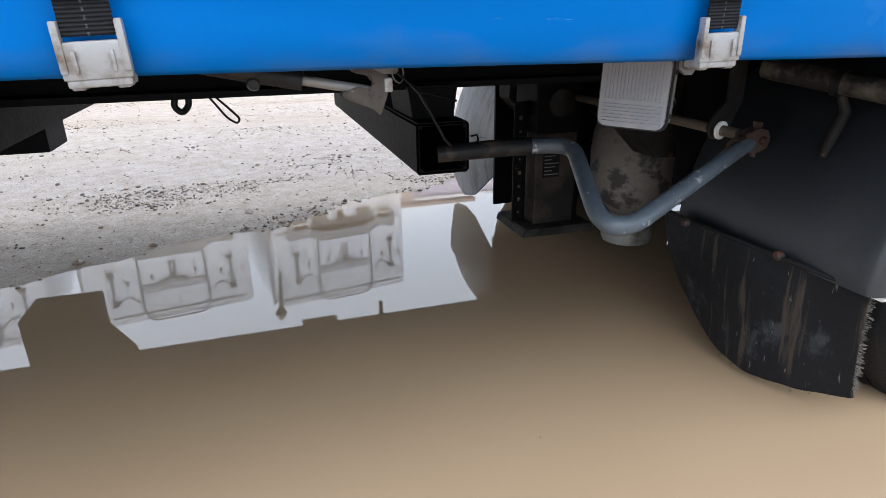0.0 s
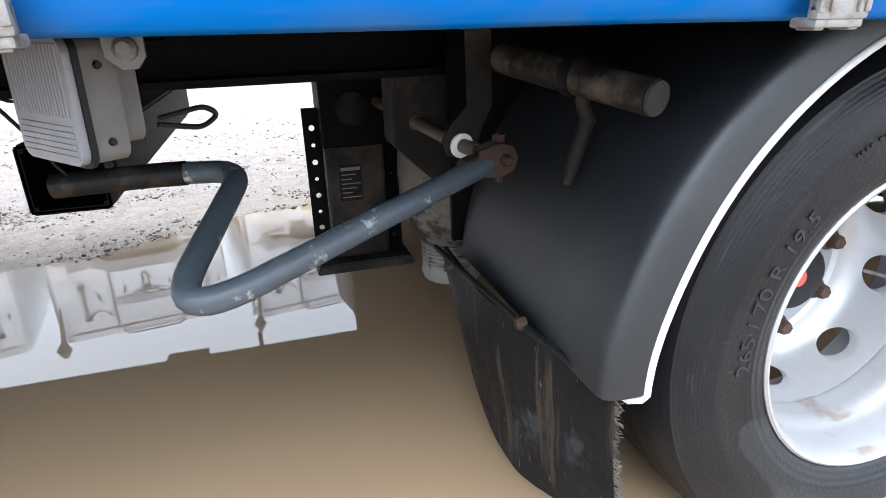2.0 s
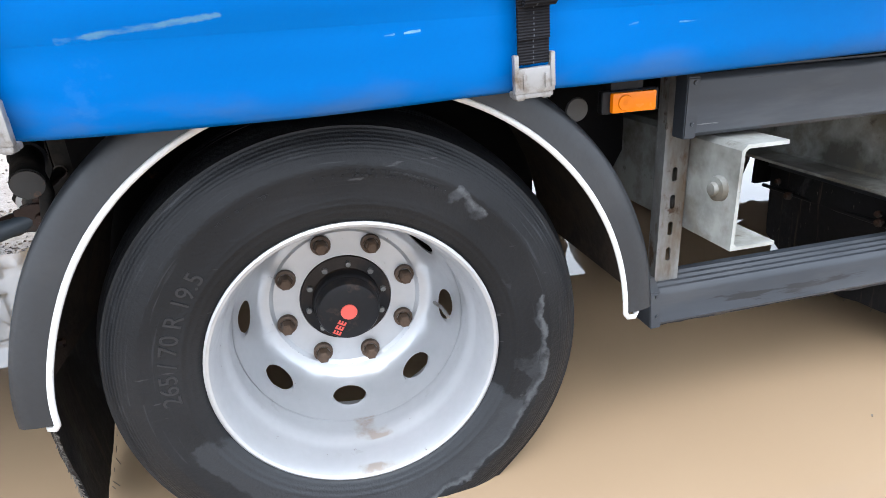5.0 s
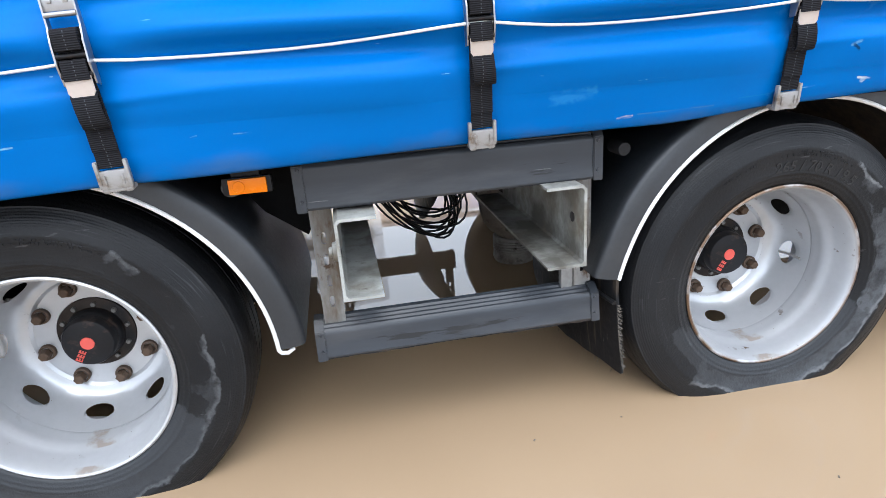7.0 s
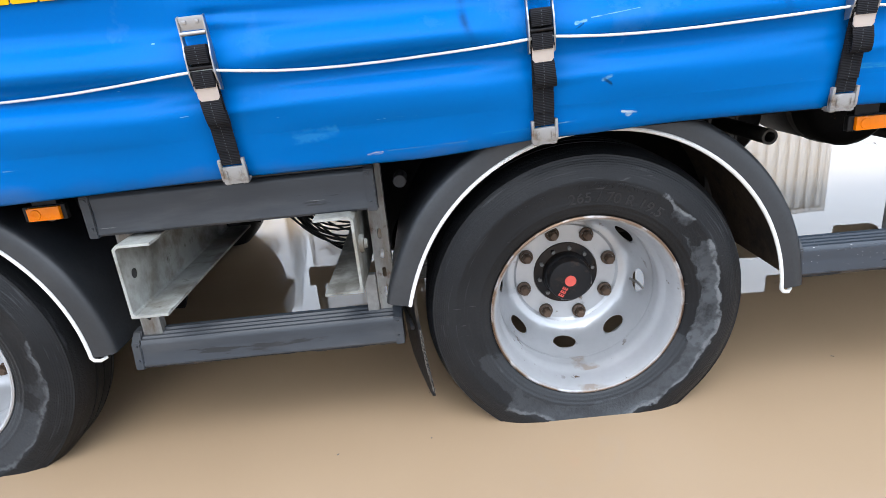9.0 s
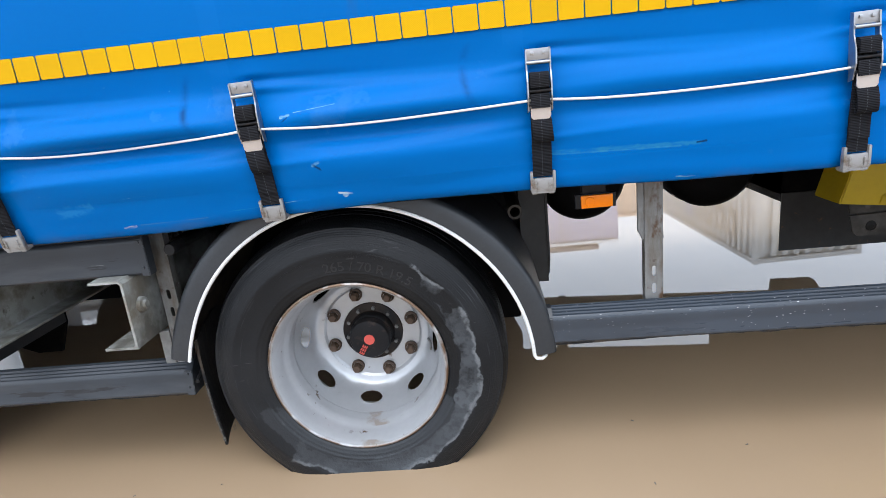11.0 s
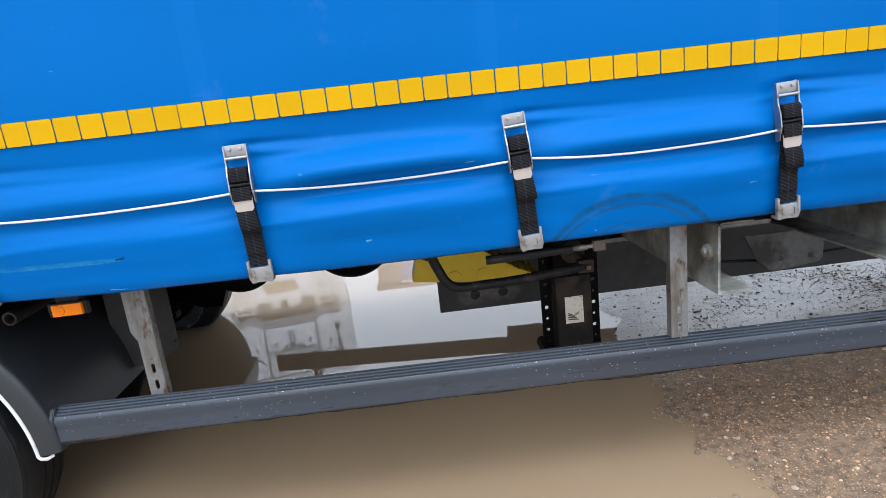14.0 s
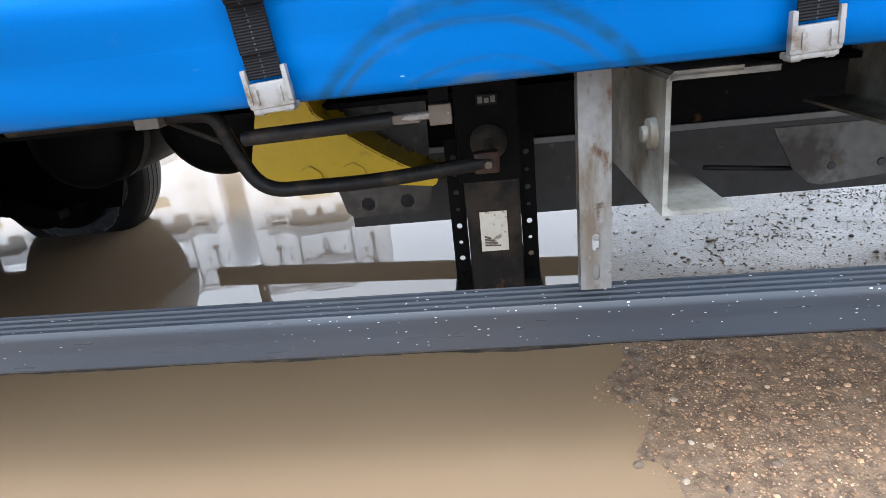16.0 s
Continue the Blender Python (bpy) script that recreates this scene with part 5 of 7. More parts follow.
def make_rail(x0, x1, y, z0, z1, depth=0.036, lean=0.0, cap=True, mirror=False):
    prof = rail_profile(y, z0, z1, depth, lean)
    if mirror:
        prof = [(FAR_SIDE - p, q) for p, q in prof]
    bm = prism(prof, x0, x1, "x")
    if x1 > 3:
        for v in bm.verts:
            v.co.z += (0.048 if mirror else -0.0125) * (v.co.x - x0)
    r = part("guard_rail", bm, RAIL if x1 > 3 else RAIL_PLAIN, trailer, "dark grey scuffed side guard rail", smooth=25)
    if cap:
        for a, b in ((x0 - 0.012, x0 + 0.012), (x1 - 0.012, x1 + 0.012)):
            grow = [(p, q) for p, q in ((y - 0.0025, z0 - 0.003), (y + depth + 0.003, z0 - 0.003), (y + depth + 0.003, z1 + 0.003), (y + depth * 0.4, z1 + 0.002), (y - 0.0025, z1 - 0.022))]
            grow = [(p + lean * (q - z0), q) for p, q in grow]
            if mirror:
                grow = [(FAR_SIDE - p, q) for p, q in grow]
            c = part("end_cap", prism(grow, a, b, "x", 0.002), RAIL_PLAIN, r)
    if not mirror and cap and z0 < 0.5:
        lip = bmesh.new()
        n = int((x1 - x0) / 0.012)
        tops, lows = [], []
        for k in range(n + 1):
            x = x0 + (x1 - x0) * k / n
            zz = z0 + 0.004 - (0.0125 * (x - x0) if x1 > 3 else 0.0)
            drop = 0.004 + 0.010 * max(0.0, noise.noise((x * 5, z0, 3.3))) + 0.004 * max(0.0, noise.noise((x * 31, z0, 1.2)))
            for row, yy in ((tops, y + 0.003), (lows, y + 0.010)):
                row.append((lip.verts.new((x, yy, zz)), lip.verts.new((x, yy, zz - drop))))
        for row in (tops, lows):
            for a, b in zip(row, row[1:]):
                lip.faces.new((a[0], b[0], b[1], a[1]))
        for a, b, c, d in zip(tops, tops[1:], lows, lows[1:]):
            lip.faces.new((a[1], b[1], d[1], c[1]))
        part("rail_lip", lip, CRANK_BLACK, r, "ragged black lower lip")
    if not mirror and cap:
        for z in (z0 + 0.022, z1 - 0.030):
            for xx in (x0 + 0.002, x1 - 0.002):
                part("rail_rivet", lathe([(0.0, -0.002), (0.003, -0.002), (0.004, 0.0)], 10), RAIL_PLAIN, r, at=(xx, y - 0.0025 + lean * (z - z0), z))
    return r


make_rail(0.612, 1.300, 0.088, 0.674, 0.796, 0.03)
make_rail(0.604, 1.320, 0.130, 0.280, 0.374, 0.055, 0.12)
make_rail(2.385, 6.9, 0.102, 0.372, 0.470, 0.044)
make_rail(2.43, 4.9, 0.102, 0.354, 0.456, 0.044, mirror=True)
make_rail(0.600, 1.325, 0.132, 0.268, 0.366, 0.055, 0.12, mirror=True)


def make_post(x0, x1, y, z0, z1, slots, material, parent_label, depth=0.03, mirror=False):
    bm = bmesh.new()
    cx = (x0 + x1) / 2
    add_plate_with_slots(bm, x0, x1, z0, z1, [(cx, z, 0.0055, 0.0145) for z in slots], y, y + 0.004)
    add_box(bm, (x0 - 0.003, y, z0), (x0, y + depth, z1))
    add_box(bm, (x1, y, z0), (x1 + 0.003, y + depth, z1))
    if mirror:
        for v in bm.verts:
            v.co.y = FAR_SIDE - v.co.y
    return part("guard_post", bm, material, trailer, parent_label)


make_post(0.622, 0.668, 0.166, 0.345, 0.79, (0.42, 0.475, 0.53, 0.585), RUSTY_GALV, "rusty galvanised slotted post")
make_post(1.278, 1.318, 0.172, 0.345, 0.79, (0.42, 0.475, 0.53, 0.585), RUSTY_GALV, "rusty galvanised slotted post")
make_post(2.660, 2.702, 0.150, 0.455, 0.81, (0.495, 0.545), RUSTY_GALV, "galvanised slotted post with rust")
make_post(4.172, 4.214, 0.086, 0.464, 0.81, (0.495, 0.545), RUSTY_GALV, "galvanised slotted post with rust")
for x0, x1 in ((0.622, 0.668), (1.278, 1.318), (2.66, 2.702), (4.172, 4.214)):
    make_post(x0, x1, 0.15, 0.34, 0.86, (0.495, 0.545), RUSTY_GALV, "", mirror=True)
part("post_bracket", prism([(2.640, 0.80), (2.640, 0.66), (2.652, 0.635), (2.708, 0.635), (2.706, 0.66), (2.706, 0.80)], 0.154, 0.162, "y"), RUSTY_GALV, trailer)
# added black sheet fills a bright gap between arch and marker lamp
part("frame_gusset", prism([(0.40, 0.86), (0.63, 0.86), (0.63, 0.60), (0.60, 0.545), (0.50, 0.62), (0.44, 0.70)], 0.34, 0.348, "y", 0.001), BLACK_STEEL, trailer)
part("marker_backing", lathe([(0.0, 0.192), (0.020, 0.192), (0.022, 0.196), (0.0, 0.200)], 24, (0.452, 0, 0.722)), LAMP_BODY, trailer, smooth=40)
part("outrigger_plate", prism([(0.58, 0.82), (0.87, 0.82), (0.87, 0.352), (0.855, 0.338), (0.70, 0.355), (0.63, 0.40), (0.58, 0.47)], 2.440, 2.448, "x", 0.001), MID_GREY, trailer, "dusty grey outrigger plate behind the wheel arch")
part("outrigger_flange", box((2.352, 0.583, 0.385), (2.439, 0.591, 0.82), 0.001), MID_GREY, trailer)
part("plate_bolt", lathe([(0.0, 0.008), (0.006, 0.008), (0.008, 0.0)], 8, (0, 0, 0), "x"), MID_GREY, trailer, at=(2.448, 0.84, 0.375))
part("far_battery_box", box((-2.75, 2.15, 0.37), (-2.46, 2.42, 0.82), 0.004), BLACK_STEEL, trailer)
part("far_bracket", prism([(-2.46, 0.55), (-2.36, 0.70), (-2.36, 0.82), (-2.46, 0.82)], 2.36, 2.42, "y"), BLACK_STEEL, trailer)
part("far_bracket", box((-1.52, 2.36, 0.69), (-1.33, 2.42, 0.80), 0.003), BLACK_STEEL, trailer)
part("far_bracket", box((-1.085, 2.39, 0.64), (-1.065, 2.41, 0.80), 0.001), BLACK_STEEL, trailer)
part("far_hem_hook", box((2.652, 2.455, 0.735), (2.712, 2.475, 0.80), 0.003), ZINC, trailer)
part("far_bracket", prism([(3.965, 0.50), (3.985, 0.320), (4.225, 0.327), (4.30, 0.44), (4.30, 0.82), (3.965, 0.82)], 2.20, 2.26, "y", 0.002), BLACK_STEEL, trailer)


# ---- pallet-box channels ----
def make_channel(web, tip, z0, z1, y0, y1, bolt):
    """A pale C-section lying across the trailer; its web stands at one side, both flanges point to tip."""
    s = 1 if tip > web else -1
    t = 0.007
    poly = [(web, z0), (tip, z0), (tip, z0 + t), (web + s * (t + 0.006), z0 + t), (web + s * t, z0 + t + 0.006), (web + s * t, z1 - t - 0.006), (web + s * (t + 0.006), z1 - t), (tip, z1 - t), (tip, z1), (web + s * 0.010, z1), (web, z1 - 0.010), (web, z0 + 0.010)]
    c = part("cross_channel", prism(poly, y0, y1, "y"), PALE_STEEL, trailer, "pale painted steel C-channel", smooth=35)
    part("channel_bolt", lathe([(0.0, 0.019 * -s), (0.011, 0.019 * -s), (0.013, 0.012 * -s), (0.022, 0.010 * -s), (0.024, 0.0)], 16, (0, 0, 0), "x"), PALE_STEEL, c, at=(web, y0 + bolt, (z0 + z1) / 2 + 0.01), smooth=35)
    part("channel_hole", lathe([(0.0, 0.0), (0.012, 0.0), (0.013, s * 0.001)], 16, (0, 0, 0), "x"), DARK_TRUCK, c, at=(web + s * (t + 0.0006), y0 + bolt + 0.01, (z0 + z1) / 2 + 0.005))
    return c


make_channel(0.676, 0.768, 0.472, 0.664, 0.030, 0.78, 0.045)
make_channel(1.254, 1.158, 0.476, 0.676, 0.040, 0.78, 0.06)
make_channel(4.276, 4.374, 0.600, 0.800, 0.030, 0.78, 0.05)
make_channel(4.938, 4.834, 0.600, 0.800, 0.040, 0.78, 0.06)
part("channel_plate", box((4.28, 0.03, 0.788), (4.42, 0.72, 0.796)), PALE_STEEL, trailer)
part("channel_bracket", box((1.240, 0.17, 0.36), (1.272, 0.19, 0.472), 0.002), RUSTY_GALV, trailer)
PLATE_STAINED = mat("oil_stained_grey_plate", (0.11, 0.11, 0.105), 0.5, 0.2, vary=0.3, fine=40, bump=0.3, stains=[((0.028, 0.024, 0.020), 5, 0.46, 0.62), ((0.09, 0.06, 0.035), 20, 0.62, 0.70)])
part("channel_bracket", prism([(4.745, 0.55), (4.80, 0.445), (4.845, 0.402), (4.875, 0.394), (5.05, 0.412), (5.066, 0.43), (5.07, 0.55)], 0.728, 0.736, "y"), PLATE_STAINED, trailer, "stained grey bracket plate with holes")
for x in (4.895, 5.015):
    part("bracket_hole", lathe([(0.0, -0.002), (0.010, -0.002), (0.011, 0.0)], 14), DARK_TRUCK, trailer, at=(x, 0.7275, 0.442))
for x, z in ((0.452, 0.744), (2.470, 0.765)):
    lamp = part("marker_lamp", box((x, 0.100, z - 0.019), (x + 0.104, 0.118, z + 0.019), 0.004), BLACK_PLASTIC, trailer, "amber side marker lamp on a black base")
    part("amber_lens", box((x + 0.014, 0.090, z - 0.0165), (x + 0.094, 0.104, z + 0.0165), 0.003), AMBER, lamp, "orange ribbed lens", smooth=30)
    part("reflector_ring", lathe([(0.005, -0.002), (0.012, -0.002), (0.013, 0.0), (0.005, 0.0)], 20), AMBER, lamp, at=(x + 0.036, 0.0895, z))
    part("lamp_bracket", box((x + 0.02, 0.11, z + 0.01), (x + 0.08, 0.14, 0.83), 0.002), BLACK_PLASTIC, lamp)
part("plug_cap", lathe([(0.0, 0.10), (0.015, 0.10), (0.017, 0.104), (0.017, 0.16), (0.0, 0.16)], 20, (1.372, 0, 0.735)), BLACK_PLASTIC, trailer, smooth=40)
part("pipe_stub", lathe([(0.014, 0.165), (0.020, 0.165), (0.020, 0.45), (0.014, 0.45)], 20, (2.318, 0, 0.739), closed=True), DUSTY_STEEL, trailer, smooth=40)


# ---- rear underside: box tube, crank, leg, air spring ----
def square_tube(x0, x1, z0, z1, y0, y1, t=0.008):
    bm = bmesh.new()
    rings = []
    for y in (y0, y1):
        for d in (0, t):
            rings.append([bm.verts.new(p) for p in ((x0 + d, y, z0 + d), (x1 - d, y, z0 + d), (x1 - d, y, z1 - d), (x0 + d, y, z1 - d))])
    fo, fi, bo, bi = rings
    for k in range(4):
        j = (k + 1) % 4
        bm.faces.new((fo[k], fo[j], bo[j], bo[k]))
        bm.faces.new((fi[j], fi[k], bi[k], bi[j]))
        bm.faces.new((fo[j], fo[k], fi[k], fi[j]))
        bm.faces.new((bo[k], bo[j], bi[j], bi[k]))
    bmesh.ops.bevel(bm, geom=[e for e in bm.edges if abs(e.verts[0].co.y - e.verts[1].co.y) > 0.1], offset=0.006, segments=2, affect="EDGES")
    return bm


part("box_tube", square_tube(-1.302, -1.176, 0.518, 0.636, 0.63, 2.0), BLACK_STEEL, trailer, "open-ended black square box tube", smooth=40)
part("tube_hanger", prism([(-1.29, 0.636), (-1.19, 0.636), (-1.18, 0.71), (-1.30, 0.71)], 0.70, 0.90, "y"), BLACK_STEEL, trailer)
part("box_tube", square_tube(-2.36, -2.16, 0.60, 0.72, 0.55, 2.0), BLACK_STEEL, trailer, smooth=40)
part("tube_eyelet", tube([(-1.172, 0.628, 0.600), (-1.160, 0.622, 0.604), (-1.157, 0.620, 0.592), (-1.164, 0.622, 0.584), (-1.172, 0.628, 0.582)], 0.0025, 6), BLACK_STEEL, trailer)

crank = part("crank_handle", tube(rounded([(-0.560, 0.436, 0.580), (-1.062, 0.212, 0.466), (-0.955, 0.545, 0.580), (-1.06, 0.580, 0.578)], 0.135, 12), 0.0185, 16), CRANK, trailer, "worn blue-grey bent landing-leg crank handle", smooth=60)
part("crank_grip", tube(rounded([(-1.045, 0.575, 0.578), (-1.10, 0.590, 0.576), (-1.255, 0.622, 0.566)], 0.03, 4), 0.0205, 16), CRANK_BLACK, crank, "black rubber grip", smooth=60)
joint = part("crank_joint", tube([(-0.612, 0.424, 0.570), (-0.596, 0.428, 0.573), (-0.580, 0.432, 0.576), (-0.566, 0.434, 0.580)], 0.022, 14, (0.0215, 0.0225, 0.0200, 0.0165)), RUSTY, trailer, "rusted crank joint", smooth=40)
for y in (0.416, 0.446):
    part("joint_fork", prism([(-0.588, 0.558), (-0.548, 0.556), (-0.526, 0.566), (-0.519, 0.586), (-0.528, 0.606), (-0.552, 0.612), (-0.588, 0.602)], y, y + 0.008, "y", 0.0015), RUSTY, joint)
part("joint_block", box((-0.562, 0.424, 0.566), (-0.530, 0.446, 0.600), 0.004), RUSTY, joint)
part("joint_bolt", lathe([(0.0, -0.036), (0.007, -0.036), (0.0105, -0.030), (0.0105, 0.03), (0.0, 0.03)], 8, (-0.542, 0.44, 0.584)), RUSTY, joint)
part("joint_pin", tube([(-0.548, 0.434, 0.545), (-0.546, 0.434, 0.622)], 0.0075, 10), RUSTY, joint)
part("joint_nut", lathe([(0.0, -0.008), (0.010, -0.008), (0.0115, -0.006), (0.0115, 0.004)], 6, (-0.5475, 0.434, 0.620), "z"), RUSTY, joint)
rod = part("crank_rod", tube([(-0.555, 0.430, 0.588), (-0.592, 0.500, 0.599), (-0.612, 0.80, 0.607), (-0.632, 1.22, 0.617)], 0.0125, 12), ROD, trailer, "brown oily crank rod", smooth=60)
part("rod_collar", tube([(-0.6085, 0.74, 0.6055), (-0.6105, 0.775, 0.6065)], 0.0155, 12), ROD, rod)
part("rod_washer", tube([(-0.5895, 0.494, 0.598), (-0.5910, 0.500, 0.5985)], 0.0215, 20), WHITE_PLASTIC, rod, "white plastic washer", smooth=40)
part("rod_strut", prism([(-0.578, 0.82), (-0.532, 0.82), (-0.532, 0.66), (-0.552, 0.62), (-0.56, 0.585), (-0.585, 0.572), (-0.612, 0.58), (-0.622, 0.605), (-0.605, 0.635), (-0.575, 0.665)], 0.505, 0.512, "y"), DUSTY_STEEL, trailer)
DUSTY_PIPE = mat("caked_dusty_tube", (0.020, 0.018, 0.016), ior=1.3, rough=0.6, vary=0.4, bump=0.7, stains=[((0.085, 0.073, 0.060), 11, 0.48, 0.62), ((0.010, 0.010, 0.010), 20, 0.58, 0.64)])
pipe = part("support_pipe", tube([(-0.535, 0.450, 0.742), (-0.446, 0.172, 0.700)], 0.0235, 24), DUSTY_PIPE, trailer, "dusty black tube end with a round cap", smooth=40)
part("pipe_cap", tube([(-0.4455, 0.1705, 0.6998), (-0.4440, 0.166, 0.6991)], 0.0222, 24), MID_GREY, pipe)
part("pipe_sleeve", tube([(-0.532, 0.440, 0.7405), (-0.492, 0.318, 0.7215)], 0.0245, 24), DUSTY_PIPE, pipe, smooth=40)
part("pipe_clamp", tube([(-0.489, 0.308, 0.7202), (-0.484, 0.292, 0.7178)], 0.0285, 24), BLACK_PLASTIC, pipe, smooth=40)
part("clamp_tongue", tube([(-0.478, 0.30, 0.70), (-0.470, 0.288, 0.66), (-0.482, 0.296, 0.61), (-0.490, 0.302, 0.565)], 0.010, 10, (0.009, 0.012, 0.013, 0.008)), DUSTY_STEEL, pipe, smooth=50)


LEG = mat("dirty_rusting_leg_paint", (0.014, 0.0125, 0.011), ior=1.25, rough=0.6, vary=0.4, bump=0.4, stains=[((0.050, 0.036, 0.026), 6, 0.48, 0.70), ((0.085, 0.040, 0.018), 16, 0.62, 0.72), ((0.006, 0.006, 0.006), 9, 0.55, 0.70)])


def make_leg(x0, x1, y, z0, label):
    """A landing leg: outer box, perforated side flanges, foot."""
    cx = (x0 + x1) / 2
    hw = (x1 - x0) * 0.30
    leg = part("landing_leg", box((cx - hw, y + 0.02, z0 + 0.015), (cx + hw, y + 0.16, 0.86), 0.008), LEG, trailer, label)
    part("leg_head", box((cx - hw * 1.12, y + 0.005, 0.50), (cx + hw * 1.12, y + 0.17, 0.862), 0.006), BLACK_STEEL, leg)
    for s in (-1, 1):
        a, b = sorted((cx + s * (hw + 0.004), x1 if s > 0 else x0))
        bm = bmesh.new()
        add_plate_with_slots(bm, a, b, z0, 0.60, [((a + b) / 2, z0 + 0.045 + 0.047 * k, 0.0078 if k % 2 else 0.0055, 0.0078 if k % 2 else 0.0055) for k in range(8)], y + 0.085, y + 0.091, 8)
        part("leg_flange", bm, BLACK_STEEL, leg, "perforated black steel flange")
    part("leg_foot", prism([(x0 - 0.01, z0 - 0.012), (x1 + 0.01, z0 - 0.012), (x1, z0 + 0.016), (x0, z0 + 0.016)], y - 0.03, y + 0.21, "y", 0.004), DUSTY_STEEL, leg)
    part("leg_gearbox", lathe([(0.0, y - 0.012), (0.035, y - 0.012), (0.045, y - 0.004), (0.045, y + 0.02)], 20, (cx, 0, 0.60)), DUSTY_STEEL, leg, smooth=40)
    return leg


leg = make_leg(-0.815, -0.560, 1.10, 0.172, "dark rusty landing leg with perforated flanges")
plate = part("type_plate", box((-0.738, 1.1165, 0.352), (-0.676, 1.1195, 0.452), 0.001), PLATE_BLACK, leg, "small black type plate with worn print")
for k in range(7):
    part("plate_print", box((-0.732, 1.1150, 0.436 - 0.0125 * k), (-0.680 - 0.012 * (k % 3), 1.1165, 0.4385 - 0.0125 * k + (0.006 if k == 0 else 0))), PLATE_PRINT, plate)
for x0 in (0.0, 1.816):
    prof = [(0.0, 0.56), (0.118, 0.56), (0.124, 0.552), (0.125, 0.535), (0.135, 0.50), (0.140, 0.44), (0.136, 0.36), (0.120, 0.30), (0.098, 0.268), (0.078, 0.258), (0.070, 0.245)]
    prof += [(0.068, 0.236), (0.0, 0.236)]
    foot = [(0.0, 0.240), (0.080, 0.240)]
    for k in range(5):
        z = 0.236 - 0.011 * k
        foot += [(0.084, z), (0.085, z - 0.003), (0.081, z - 0.006), (0.079, z - 0.008), (0.081, z - 0.010)]
    foot += [(0.083, 0.178), (0.086, 0.150), (0.080, 0.135), (0.0, 0.135)]
    part("air_spring", lathe(prof, 40, (x0 - 0.455, 1.02, 0), "z"), BELLOW, trailer, "dusty beige rubber air spring", smooth=45)
    part("spring_piston", lathe(foot, 40, (x0 - 0.455, 1.02, 0), "z"), PISTON, trailer, "ribbed pale grey air-spring piston", smooth=30)
    part("spring_plate", lathe([(0.0, 0.575), (0.15, 0.575), (0.152, 0.57), (0.15, 0.562), (0.0, 0.562)], 32, (x0 - 0.455, 1.02, 0), "z"), DUSTY_STEEL, trailer)
    part("spring_bracket", box((x0 - 0.53, 0.94, 0.575), (x0 - 0.38, 1.10, 0.70), 0.005), DUSTY_STEEL, trailer)

turn = Euler((0, radians(2), math.atan2(-0.078, 0.068))).to_matrix()


def cushion(w, h, y0, y1, r, centre, m):
    """A flat square with round corners, drawn out along its own y and turned by m."""
    poly = []
    for sx, sz, a0 in ((1, 1, 0), (-1, 1, 90), (-1, -1, 180), (1, -1, 270)):
        poly += [(sx * (w - r) + r * math.cos(radians(a0 + 15 * k)), sz * (h - r) + r * math.sin(radians(a0 + 15 * k))) for k in range(7)]
    bm = prism(poly, y0, y1, "y")
    for v in bm.verts:
        v.co = Vector(centre) + m @ v.co
    return bm


lamp_at = Vector((-1.076, 0.146, 0.742))
lamp = part("work_lamp", cushion(0.051, 0.054, -0.012, 0.020, 0.014, lamp_at, turn), LAMP_BODY, trailer, "dusty square work lamp with a ribbed clear lens", smooth=40)
part("lamp_back", cushion(0.038, 0.042, 0.020, 0.045, 0.012, lamp_at, turn), LAMP_BODY, lamp, smooth=40)
part("lamp_gasket", cushion(0.054, 0.057, -0.016, -0.011, 0.015, lamp_at, turn), BLACK_PLASTIC, lamp, smooth=40)
lens = part("lamp_lens", cushion(0.0505, 0.0535, -0.023, -0.016, 0.013, lamp_at, turn), LENS, lamp, "ribbed clear lens", smooth=40)
flutes = bmesh.new()
for k in range(17):
    add_box(flutes, lamp_at + turn @ Vector((-0.0436 + 0.0054 * k, -0.0232, 0.018)) - Vector((0.0019, 0.0012, 0.030)), lamp_at + turn @ Vector((-0.0436 + 0.0054 * k, -0.0232, 0.018)) + Vector((0.0019, 0.0012, 0.030)), 0.0009, turn)
for k in range(6):
    add_box(flutes, lamp_at + turn @ Vector((0, -0.0232, -0.0205 - 0.0052 * k)) - Vector((0.045, 0.0012, 0.0017)), lamp_at + turn @ Vector((0, -0.0232, -0.0205 - 0.0052 * k)) + Vector((0.045, 0.0012, 0.0017)), 0.0008, turn)
tagged(part("lens_fluting", flutes, LENS, lens), kind="stuff")
for z in (-0.035, 0.03):
    part("housing_screw", lathe([(0.0, 0.003), (0.003, 0.003), (0.004, 0.0)], 8, (0, 0, 0), "x"), BLACK_PLASTIC, lamp, at=Matrix.Translation(lamp_at + turn @ Vector((0.0515, 0.004, z))) @ turn.to_4x4())
part("lamp_bracket", prism([(-1.035, 0.83), (-1.000, 0.83), (-1.000, 0.775), (-1.008, 0.765), (-1.020, 0.765), (-1.032, 0.775)], 0.112, 0.118, "y"), GALV, lamp)
part("lamp_bolt", lathe([(0.0, -0.010), (0.006, -0.010), (0.010, -0.006), (0.011, 0.002)], 10, (-1.015, 0.112, 0.782)), GALV, lamp)
part("lamp_wire", tube(rounded([(-1.010, 0.170, 0.710), (-0.972, 0.20, 0.700), (-0.955, 0.21, 0.712), (-0.968, 0.20, 0.722), (-1.010, 0.175, 0.715)], 0.012, 4), 0.003, 6), BLACK_PLASTIC, lamp)

